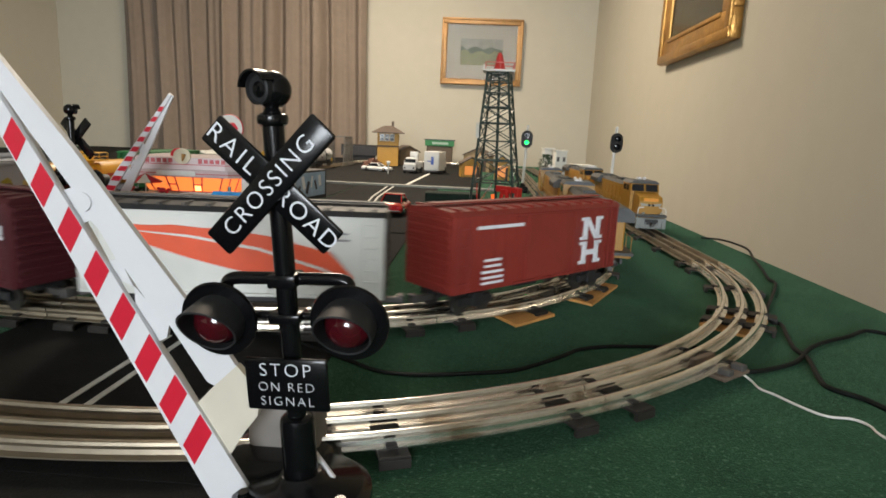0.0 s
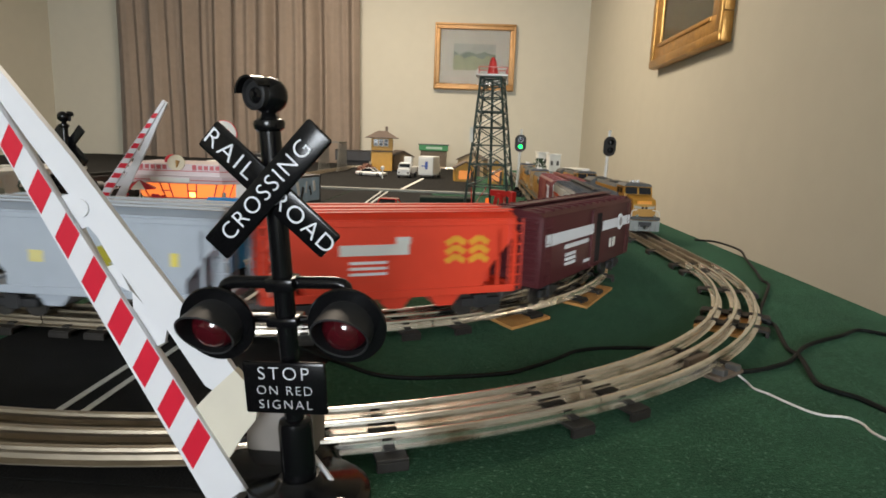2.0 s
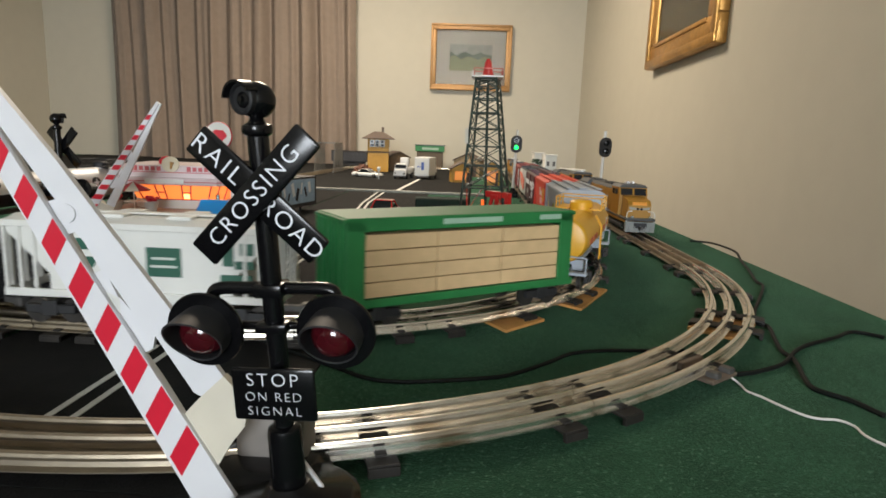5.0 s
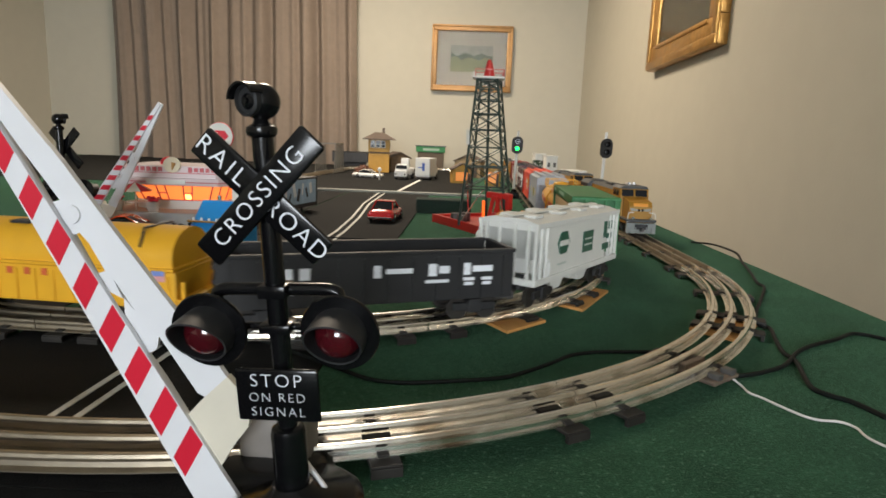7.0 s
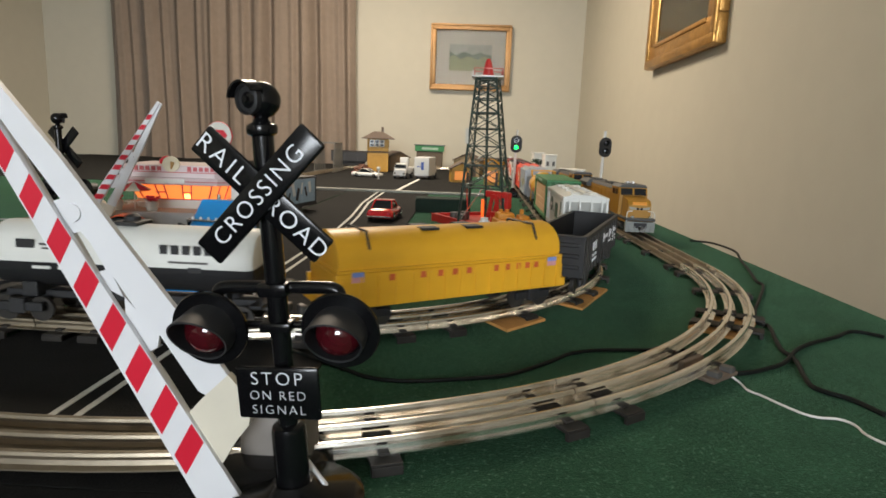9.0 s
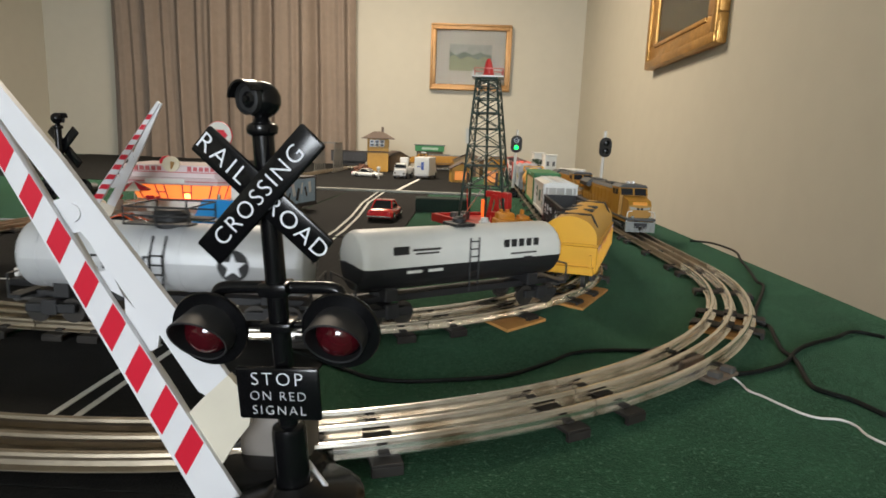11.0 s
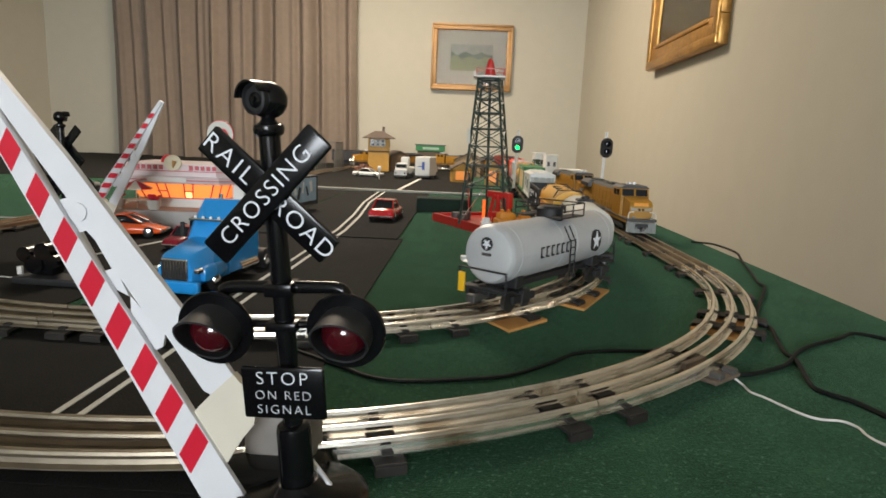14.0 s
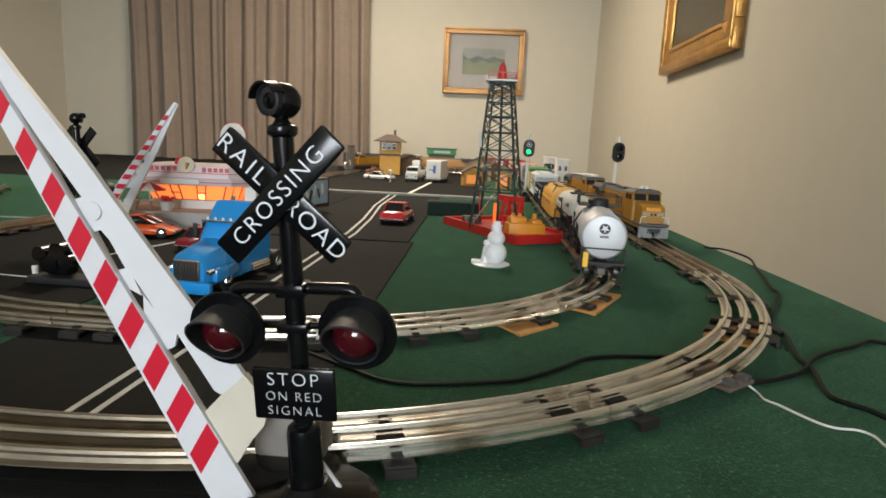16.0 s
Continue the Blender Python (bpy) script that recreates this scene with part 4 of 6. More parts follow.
for s in (-1, 1):
    for i in range(4):
        for j in range(3):
            part("lumber_pack", B((box, (-0.066 + 0.066 * j, s * 0.0145, 0.0317 + i * 0.0126), (0.0650, 0.0270, 0.0119), 0.0006)), LUMBER, c)
bar(c, 0.0, 0.0840, 0.06, 0.0045, mat("pale_green_mark", (0.30, 0.45, 0.33), 0.6), 0.0302)
bar(c, 0.085, 0.0840, 0.025, 0.0045, mat("pale_green_mark", (0.30, 0.45, 0.33), 0.6), 0.0302)
trucks(c, (-0.084, 0.084))
couplers(c, 0.118)

c = ribbed_hopper("white ribbed hopper car with green emblems", 0.205, OFFW)
TRAIN.append((c, 1.602))
for s in (-1, 1):
    k = -s
    hexa = [(0.0135 * math.cos(radians(60 * i)), 0.0125 * math.sin(radians(60 * i + 0))) for i in range(6)]
    m = Matrix.Translation((-0.042 * k, s * 0.0286, 0.057)) @ UP
    e = part("emblem", B((prism, hexa, -0.0012, 0.0012, m)), GREENM, c, "green hexagonal emblem")
    part("emblem_bar", B((box, (-0.042 * k, s * 0.0300, 0.057), (0.019, 0.0012, 0.005))), OFFW, e)
    part("emblem", B((box, (0.018 * k, s * 0.0292, 0.052), (0.026, 0.0014, 0.022), 0.0003)), GREENM, c)
    part("emblem", B((box, (0.066 * k, s * 0.0292, 0.060), (0.008, 0.0014, 0.018), 0.0003), (box, (0.078 * k, s * 0.0292, 0.052), (0.014, 0.0014, 0.006), 0.0003), (box, (0.080 * k, s * 0.0292, 0.064), (0.010, 0.0014, 0.009), 0.0003), (box, (0.072 * k, s * 0.0292, 0.041), (0.024, 0.0014, 0.007), 0.0003)), GREENM, c)
for x, z, w in ((0.018, 0.055, 0.018), (0.018, 0.049, 0.020), (-0.045, 0.037, 0.02)):
    bar(c, x, z, w, 0.0018, mat("pale_mark", (0.5, 0.55, 0.5), 0.6), 0.0299)

# gondola
c = car_thing("gondola_car", "black open gondola car with white lettering bars")
TRAIN.append((c, 1.834))
bm = bmesh.new()
box(bm, (0, 0, 0.0215), (0.238, 0.056, 0.004))
for s in (-1, 1):
    box(bm, (0, s * 0.0285, 0.0395), (0.238, 0.0026, 0.040), 0.0005)
    box(bm, (0, s * 0.0290, 0.0600), (0.240, 0.0044, 0.0030), 0.0006)
    for i in range(12):
        x = -0.110 + 0.02 * i
        box(bm, (x, s * 0.0302, 0.038), (0.0022, 0.0014, 0.036))
for e in (-1, 1):
    box(bm, (e * 0.118, 0, 0.0395), (0.0026, 0.056, 0.040), 0.0005)
    box(bm, (e * 0.1185, 0, 0.0600), (0.0044, 0.060, 0.0030), 0.0006)
    for z in (0.030, 0.041, 0.052):
        box(bm, (e * 0.1202, 0, z), (0.0030, 0.050, 0.0042), 0.001)
box(bm, (0, 0, 0.0165), (0.225, 0.020, 0.006))
part("body", bm, BLACKM, c)
for x, w, h in ((-0.070, 0.010, 0.009), (-0.056, 0.008, 0.009), (0.0, 0.006, 0.010), (0.018, 0.022, 0.004), (0.046, 0.007, 0.010), (0.056, 0.009, 0.006), (0.076, 0.006, 0.010), (0.090, 0.018, 0.005)):
    bar(c, x, 0.0455, w, h, LETTER, 0.0306)
for x, z, w in ((-0.069, 0.036, 0.012), (-0.069, 0.031, 0.012), (-0.055, 0.036, 0.009), (-0.055, 0.031, 0.010), (0.050, 0.036, 0.020), (0.078, 0.037, 0.010), (0.094, 0.037, 0.010), (0.078, 0.033, 0.008), (0.094, 0.033, 0.008)):
    bar(c, x, z, w, 0.0026, LETTER, 0.0306)
trucks(c, (-0.086, 0.086))
couplers(c, 0.119)

# covered coil car
c = car_thing("covered_gondola", "armour-yellow covered coil car with red lettering and flag emblems")
TRAIN.append((c, 2.081))
bm = bmesh.new()
prism(bm, [(-0.0285, 0.046), (0.0285, 0.046)] + [(0.0285 * math.cos(math.pi * i / 20), 0.054 + 0.0225 * math.sin(math.pi * i / 20)) for i in range(21)], -0.108, 0.108, ALONG)
part("hood_cover", bm, YEL, c, "rounded yellow removable hood", True)
bm = bmesh.new()
box(bm, (0, 0, 0.032), (0.222, 0.060, 0.028), 0.001)
box(bm, (0, 0, 0.0475), (0.220, 0.062, 0.0022), 0.0004)
for i in range(15):
    for s in (-1, 1):
        box(bm, (-0.105 + 0.015 * i, s * 0.0303, 0.031), (0.0016, 0.0014, 0.024))
for e in (-1, 1):
    box(bm, (e * 0.114, 0, 0.0215), (0.008, 0.056, 0.008), 0.0006)
    box(bm, (e * 0.114, 0.024, 0.030), (0.003, 0.003, 0.016))
    box(bm, (e * 0.114, -0.024, 0.030), (0.003, 0.003, 0.016))
part("body", bm, YEL, c)
for x in (-0.082, 0.082):
    bm = bmesh.new()
    for s in (-1, 1):
        cyl(bm, (x, s * 0.026, 0.063), (x, s * 0.019, 0.0765), 0.0011, None, 6)
    cyl(bm, (x, -0.019, 0.0765), (x, 0.019, 0.0765), 0.0011, None, 6)
    part("lifting_lug", bm, BLACKM, c)
part("lifting_plate", B((box, (-0.022, 0, 0.0752), (0.016, 0.030, 0.0022)), (box, (0.022, 0, 0.0752), (0.016, 0.030, 0.0022))), BLACKM, c)
for i, x in enumerate((-0.064, -0.036, -0.020, -0.006, 0.008, 0.036, 0.048, 0.060, 0.070, 0.080)):
    bar(c, x, 0.0410, 0.0045, 0.0052, REDMARK, 0.0302)
for x in (-0.093, 0.098):
    bar(c, x, 0.0430, 0.010, 0.0085, mat("pink_flag_mark", (0.62, 0.30, 0.30), 0.5), 0.0302)
    bar(c, x, 0.0452, 0.010, 0.0040, mat("blue_flag_mark", (0.18, 0.25, 0.55), 0.5), 0.0306)
trucks(c, (-0.082, 0.082))
couplers(c, 0.114)

c = tank_car("white tank car with black lower half and black lettering bars", 0.209, 0.0255, 0.050, OFFW, BLACKM, BLACKM, False, None)
TRAIN.append((c, 2.338))
bm = bmesh.new()
box(bm, (0, 0, 0.0765), (0.020, 0.024, 0.003), 0.001)
lathe(bm, [(0.006, 0.075), (0.006, 0.081), (0.003, 0.083)], 14)
part("hatch", bm, BLACKM, c)
ladder(c, 0.0, 0.0262, 0.022, 0.068, 0.009, BLACKM, 7)
for i in range(5):
    bar(c, 0.036 + 0.0085 * i, 0.0600, 0.0058, 0.0082, BLACKM, 0.0240)
bar(c, -0.070, 0.0600, 0.014, 0.0080, BLACKM, 0.0240)
bar(c, -0.046, 0.0605, 0.026, 0.0018, STEEL, 0.0240)
bar(c, -0.046, 0.0575, 0.022, 0.0014, STEEL, 0.0245)
bar(c, 0.055, 0.0515, 0.030, 0.0016, STEEL, 0.0254)
for x in (-0.058, -0.038):
    bar(c, x, 0.0430, 0.014, 0.0022, OFFW, 0.0252)
bar(c, 0.06, 0.046, 0.010, 0.004, BLACKM, 0.0258)

c = tank_car("silver tank car with black star emblem and lettering bars", 0.220, 0.0272, 0.0500, SILVER, SILVER, BLACKM, True, BLACKM, True)
TRAIN.append((c, 2.579))
for i in range(6):
    x = -0.060 + 0.0100 * i
    bar(c, x, 0.0500, 0.0020, 0.0105, BLACKM, 0.0273)
    bar(c, x + 0.0028, 0.0545, 0.0044, 0.0017, BLACKM, 0.0271)
    bar(c, x + 0.0028, 0.0455, 0.0044, 0.0017, BLACKM, 0.0271)
star_mark(c, 0.057, 0.0500, 0.0274, 0.0118)
for e in (-1, 1):
    m = Matrix.Translation((e * 0.1102, 0, 0.060)) @ Matrix.Rotation(radians(90 * e), 4, "Y")
    d = part("emblem", B((lathe, [(0.0062, 0), (0.0062, 0.0006)], 24, m)), BLACKM, c)
    part("star", B((prism, [((0.0052 if i % 2 == 0 else 0.0022) * -math.cos(math.pi * i / 5), (0.0052 if i % 2 == 0 else 0.0022) * math.sin(math.pi * i / 5)) for i in range(10)], 0.0006, 0.0009, m)), LETTER, d)
    part("end_marking", B((box, (e * 0.1104, 0, 0.0505), (0.0008, 0.010, 0.0026))), STEEL, c)
part("end_marker", B((box, (-0.1185, 0.020, 0.024), (0.003, 0.0065, 0.018), 0.001)), mat("yellow_marker", (0.85, 0.50, 0.02), 0.4), c, "yellow end-of-train marker")


# ---- locomotives ----
LOCO_Y = mat("locomotive_yellow", (0.36, 0.175, 0.016), 0.42, var=0.12)
LOCO_G = mat("locomotive_grey", (0.050, 0.052, 0.052), 0.5, var=0.15)
HEADL = glow("headlight_glow", (1.0, 0.85, 0.6), 9.0)


def locomotive(lit):
    """Six-axle diesel; the cab and nose are at local +x. The middle is at the origin."""
    lo = thing("diesel_locomotive", pose(0, 0, 0), "armour-yellow and grey six-axle diesel locomotive with " + ("lit headlights" if lit else "white horn on the cab"), "locomotive", "diesel locomotives")
    L = 0.225
    part("walkway", B((box, (0, 0, 0.031), (2 * L, 0.062, 0.0045), 0.0008)), LOCO_G, lo)
    part("side_sill", B((box, (0, 0, 0.0265), (2 * L - 0.02, 0.0605, 0.006), 0.0006)), LOCO_Y, lo)
    bm = bmesh.new()
    box(bm, (-0.055, 0, 0.058), (0.315, 0.040, 0.052), 0.002)
    part("hood", bm, LOCO_Y, lo, "long yellow engine hood with doors")
    for s in (-1, 1):
        for i in range(9):
            part("hood_door", B((box, (-0.192 + 0.033 * i, s * 0.0202, 0.056), (0.0305, 0.0012, 0.040), 0.0004)), LOCO_Y, lo)
    bm = bmesh.new()
    prism(bm, [(-0.0202, 0.083), (0.0202, 0.083), (0.015, 0.0905), (-0.015, 0.0905)], -0.2135, 0.1025, ALONG)
    for x in (-0.17, -0.135):
        lathe(bm, [(0.0145, 0.090), (0.0145, 0.0935), (0.010, 0.0945)], 18, Matrix.Translation((x, 0, 0)))
    box(bm, (0.0, 0, 0.0925), (0.05, 0.02, 0.005), 0.001)
    prism(bm, [(-0.031, 0.072), (0.031, 0.072), (0.031, 0.083), (0.022, 0.091), (-0.022, 0.091), (-0.031, 0.083)], -0.2135, -0.125, ALONG)
    part("hood_roof", bm, LOCO_G, lo, "grey roof with radiator fans")
    for s in (-1, 1):
        part("radiator_grille", B((box, (-0.1705, s * 0.0314, 0.0775), (0.078, 0.0010, 0.008))), BLACKM, lo)
    # cab
    bm = bmesh.new()
    prism(bm, [(0.108, 0.033), (0.168, 0.033), (0.168, 0.078), (0.162, 0.094), (0.108, 0.094)], -0.0300, 0.0300, UP)
    cab = part("cab", bm, LOCO_Y, lo, "wide yellow cab")
    part("cab_roof", B((prism, [(-0.0310, 0.0930), (0.0310, 0.0930), (0.024, 0.0995), (-0.024, 0.0995)], 0.105, 0.166, ALONG)), LOCO_G, lo)
    bm = bmesh.new()
    for s in (-1, 1):
        box(bm, (0.1655, s * 0.0145, 0.0840), (0.0022, 0.0250, 0.0150), 0.0006, Matrix.Rotation(radians(-20), 4, "Y"))
        for x in (0.124, 0.145):
            box(bm, (x, s * 0.0302, 0.083), (0.015, 0.0012, 0.012), 0.0004)
    part("cab_window", bm, GLASSD, cab, "dark cab windows")
    # nose
    bm = bmesh.new()
    prism(bm, [(0.166, 0.033), (0.214, 0.033), (0.214, 0.060), (0.209, 0.0690), (0.166, 0.0765)], -0.0235, 0.0235, UP)
    nose = part("nose", bm, LOCO_Y, lo, "wide yellow nose")
    part("anticlimber", B((box, (0.222, 0, 0.0315), (0.010, 0.058, 0.006), 0.001)), LOCO_G, lo)
    part("nose_wing", B((prism, [(-0.020, 0.0010), (0.020, 0.0010), (0.022, 0.0075), (0.010, 0.0058), (0, 0.0042), (-0.010, 0.0058), (-0.022, 0.0075)], 0.2141, 0.2146, Matrix.Translation((0, 0, 0.0495)) @ ALONG)), mat("grey_wing_mark", (0.30, 0.29, 0.24), 0.5), nose, "grey painted wings emblem")
    part("number_board", B((box, (0.2120, 0, 0.0630), (0.004, 0.030, 0.0075), 0.0008)), mat("orange_board", (0.75, 0.30, 0.03), 0.5), nose)
    for s in (-1, 1):
        part("headlight", B((cyl, (0.2135, s * 0.0038, 0.0525), (0.2155, s * 0.0038, 0.0525), 0.0026, None, 14)), HEADL if lit else GLASSD, nose)
        part("ditch_light", B((cyl, (0.2245, s * 0.018, 0.0370), (0.2280, s * 0.018, 0.0370), 0.0028, None, 14)), HEADL if lit else CHROME, lo)
    if lit:
        part("cab_lamp", B((box, (0.1640, 0, 0.0962), (0.003, 0.012, 0.003))), HEADL, cab)
    bm = bmesh.new()
    prism(bm, [(-0.030, 0.005), (0.030, 0.005), (0.030, 0.0265), (-0.030, 0.0265)], 0.218, 0.2255, ALONG)
    for i in range(5):
        box(bm, (0.2262, -0.022 + 0.011 * i, 0.0120), (0.003, 0.002, 0.012), 0.0005)
    part("plow_pilot", bm, mat("weathered_grey_pilot", (0.20, 0.21, 0.20), 0.5, var=0.2), lo, "grey snow-plough pilot")
    # matt black block paints the dark coupler opening onto the solid pilot
    part("pilot_opening", B((box, (0.2258, 0, 0.019), (0.003, 0.026, 0.011))), BLACKM, lo)
    part("coupler", B((box, (0.231, 0, 0.014), (0.014, 0.007, 0.007), 0.0015)), STEEL, lo)
    part("coupler", B((box, (-0.231, 0, 0.014), (0.014, 0.007, 0.007), 0.0015)), STEEL, lo)
    part("horn", B((cyl, (0.118, 0.004, 0.1015), (0.146, 0.004, 0.1035), 0.0022, 0.0032), (cyl, (0.120, -0.005, 0.1015), (0.140, -0.005, 0.1030), 0.0020, 0.0030), (box, (0.125, 0, 0.1005), (0.010, 0.014, 0.004), 0.001)), WHITEP, lo, "white air horn")
    # handrails
    for s in (-1, 1):
        bm = bmesh.new()
        cyl(bm, (-0.215, s * 0.0295, 0.052), (0.104, s * 0.0295, 0.052), 0.0007, None, 6)
        for i in range(12):
            cyl(bm, (-0.212 + 0.0286 * i, s * 0.0295, 0.033), (-0.212 + 0.0286 * i, s * 0.0295, 0.052), 0.0006, None, 6)
        part("handrail", bm, LOCO_Y, lo)
    for s in (-1, 1):
        bm = bmesh.new()
        tube(bm, spline([(0.224, s * 0.0285, 0.022), (0.224, s * 0.0285, 0.040), (0.222, s * 0.026, 0.047), (0.219, s * 0.016, 0.0485)], 4), 0.0010, 6)
        tube(bm, [(0.224, s * 0.0285, 0.0225), (0.2245, s * 0.012, 0.0225)], 0.0010, 6)
        part("front_rail", bm, OFFW, lo, "white front grab rail")
    part("fuel_tank", B((box, (0.0, 0, 0.0150), (0.105, 0.046, 0.020), 0.005)), BLACKM, lo)
    for x in (-0.135, 0.135):
        t = part("truck", B((box, (x, 0.0250, 0.0120), (0.098, 0.004, 0.008), 0.001), (box, (x, -0.0250, 0.0120), (0.098, 0.004, 0.008), 0.001), (box, (x, 0, 0.020), (0.08, 0.05, 0.006))), LOCO_G, lo, "six-wheel truck frame")
        for dx in (-0.034, 0, 0.034):
            for s in (-1, 1):
                m = Matrix.Translation((x + dx, s * GAUGE, 0.0092)) @ Matrix.Rotation(radians(90 * s), 4, "X")
                bm = B((lathe, [(0.0106, -0.0022), (0.0106, -0.0014), (0.0094, -0.0010), (0.0092, 0.0026), (0.0060, 0.0030), (0.0020, 0.0022)], 16))
                bm.transform(m)
                part("wheel", bm, WHEEL, t, smooth=True)
    for o in lo.children_recursive:
        o.data.transform(Matrix.Diagonal((1, 0.85, 0.84, 1)))
    return lo


lead = locomotive(True)
trail = copy_thing(locomotive(False), pose(0, 0, 0, 0, 0, 0))
park = bpy.data.objects["diesel_locomotive.001"]
park.matrix_world = pose(OC[0] + OR, 1.275, 0.014, 0, 0, -90)
tagged(park, "armour-yellow and grey diesel locomotive parked with white horn on the cab")
copy_thing(park, pose(OC[0] + OR, 1.755, 0.014, 0, 0, -90))
TRAIN.append((trail, -0.470))
TRAIN.append((lead, -0.945))

# ---- pictures on the walls ----
def picture(name, m, w, h, fw, depth, frame_m, label, mount, tones):
    """Framed picture; local x right, z up, faces local -y; origin at the middle of its back."""
    p = thing(name, m, label, "picture")
    for sx, sz, cx, cz, ang in ((w, fw, 0, h / 2 - fw / 2, 0), (w, fw, 0, -h / 2 + fw / 2, 0), (fw, h - 2 * fw, -w / 2 + fw / 2, 0, 0), (fw, h - 2 * fw, w / 2 - fw / 2, 0, 0)):
        bm = B((box, (cx, -depth / 2, cz), (sx, depth, sz), 0.004))
        if sx > sz:
            box(bm, (cx, -depth - 0.002, cz + (fw * 0.3 if cz > 0 else -fw * 0.3)), (sx - 0.004, 0.012, fw * 0.35), 0.004)
            box(bm, (cx, -depth * 0.9, cz - (fw * 0.42 if cz > 0 else -fw * 0.42)), (sx - 2 * fw, depth * 0.5, fw * 0.16), 0.002)
        else:
            box(bm, (cx + (fw * 0.3 if cx > 0 else -fw * 0.3), -depth - 0.002, cz), (fw * 0.35, 0.012, sz + 1.3 * fw), 0.004)
        part("frame", bm, frame_m, p, "", True)
    iw, ih = w - 2 * fw, h - 2 * fw
    if mount:
        part("mount", B((box, (0, -depth * 0.35, 0), (iw + 0.004, 0.006, ih + 0.004))), MATB, p, "off-white mount board")
    mw, mh = iw - 2 * mount, ih - 2 * mount
    y = -depth * 0.35 - 0.0045
    # landscape in soft bands of sky, far trees and grass
    for i, (z0, z1, col) in enumerate(tones):
        n = 24
        rnd = random.Random(i + 5)
        top = [(-mw / 2 + mw * k / n, -mh / 2 + mh * min(1, z1 + (0.05 * math.sin(k * 0.7 + i * 2) + 0.03 * rnd.uniform(-1, 1)) * (z1 < 0.99))) for k in range(n + 1)]
        pts = [(-mw / 2, -mh / 2 + mh * z0 * 0.85)] + top + [(mw / 2, -mh / 2 + mh * z0 * 0.85)]
        part("paint_layer", B((prism, [(a, max(-mh / 2, b)) for a, b in pts], -y + 0.0006 * (len(tones) - i), -y + 0.0006 * (len(tones) - i) + 0.0005, UP)), mat("picture_tone", col, 0.7, var=0.25, scale=25), p)
    part("glass", B((box, (0, y - 0.006, 0), (iw, 0.0015, ih))), GLAZE, p, "clear glass")
    bpy.data.objects[p.name].children[-1].visible_shadow = False
    return p


GLAZE = bpy.data.materials.new("picture_glass")
GLAZE.use_nodes = True
GLAZE.node_tree.nodes["Principled BSDF"].inputs["Transmission Weight"].default_value = 1.0
GLAZE.node_tree.nodes["Principled BSDF"].inputs["Roughness"].default_value = 0.05
GLAZE.node_tree.nodes["Principled BSDF"].inputs["IOR"].default_value = 1.12

picture("framed_picture", pose(0.013, WY, 0.694), 0.507, 0.402, 0.036, 0.03, GOLDW, "gold-framed pale landscape print with a white mount on the wall", 0.085,
        [(0.0, 0.50, (0.50, 0.53, 0.36)), (0.25, 0.66, (0.30, 0.37, 0.32)), (0.55, 1.0, (0.66, 0.70, 0.68))])
picture("framed_picture", pose(WX, 2.095, 0.755, 0, 0, -90), 0.655, 0.58, 0.085, 0.030, GOLD, "heavy gilt-framed landscape painting on the wall", 0.0,
        [(0.0, 0.40, (0.16, 0.13, 0.07)), (0.30, 0.62, (0.10, 0.10, 0.06)), (0.55, 1.0, (0.33, 0.30, 0.22))])

# ---- oil derrick ----
DGREEN = mat("dark_green_enamel", (0.020, 0.040, 0.032), 0.35, 0.3, var=0.25)
RED = mat("red_enamel", (0.50, 0.022, 0.018), 0.35, var=0.1)
MOTOR = mat("orange_yellow_plastic", (0.72, 0.27, 0.02), 0.45, var=0.06)
TUBEG = glow("lit_orange_tube", (1.0, 0.16, 0.02), 0.8)
der = thing("oil_derrick", pose(0.052, 1.165, 0.0), "dark green lattice oil derrick on a red base with pump", "oil derrick")
bm = bmesh.new()
prism(bm, [(-0.110, -0.062), (0.135, -0.062), (0.145, -0.05), (0.145, 0.05), (0.135, 0.062), (-0.110, 0.062)], 0.004, 0.010)
prism(bm, [(-0.115, -0.066), (0.150, -0.066), (0.150, -0.058), (-0.115, -0.058)], 0.0, 0.016)
prism(bm, [(-0.115, 0.058), (0.150, 0.058), (0.150, 0.066), (-0.115, 0.066)], 0.0, 0.016)
prism(bm, [(0.142, -0.060), (0.150, -0.060), (0.150, 0.060), (0.142, 0.060)], 0.0, 0.016)
prism(bm, [(-0.115, -0.060), (-0.107, -0.060), (-0.107, 0.060), (-0.115, 0.060)], 0.0, 0.016)
bm.transform(Matrix.Rotation(radians(-60), 4, "Z"))
part("base", bm, RED, der, "red pressed base with raised edges")
ZT, RB, RT = 0.308, 0.046, 0.0195


def leg_at(a, z):
    k = (RB + (RT - RB) * (z / ZT)) * math.sqrt(2)
    return Vector((k * math.cos(a), k * math.sin(a), z))


AA = [radians(33 + 90 * i) for i in range(4)]
for a in AA:
    part("leg", B((cyl, leg_at(a, 0.008), leg_at(a, ZT), 0.0027, 0.0022, 8)), DGREEN, der)
levels = [0.085, 0.130, 0.170, 0.206, 0.238, 0.266, 0.290, 0.306]
for i, z in enumerate(levels):
    bm = bmesh.new()
    for k in range(4):
        p, q = leg_at(AA[k], z), leg_at(AA[(k + 1) % 4], z)
        cyl(bm, p, q, 0.0016, None, 6)
        if i + 1 < len(levels):
            p2, q2 = leg_at(AA[k], levels[i + 1]), leg_at(AA[(k + 1) % 4], levels[i + 1])
            cyl(bm, p, q2, 0.0011, None, 6)
            cyl(bm, q, p2, 0.0011, None, 6)
    part("lattice", bm, DGREEN, der, "cross-braced lattice panel")
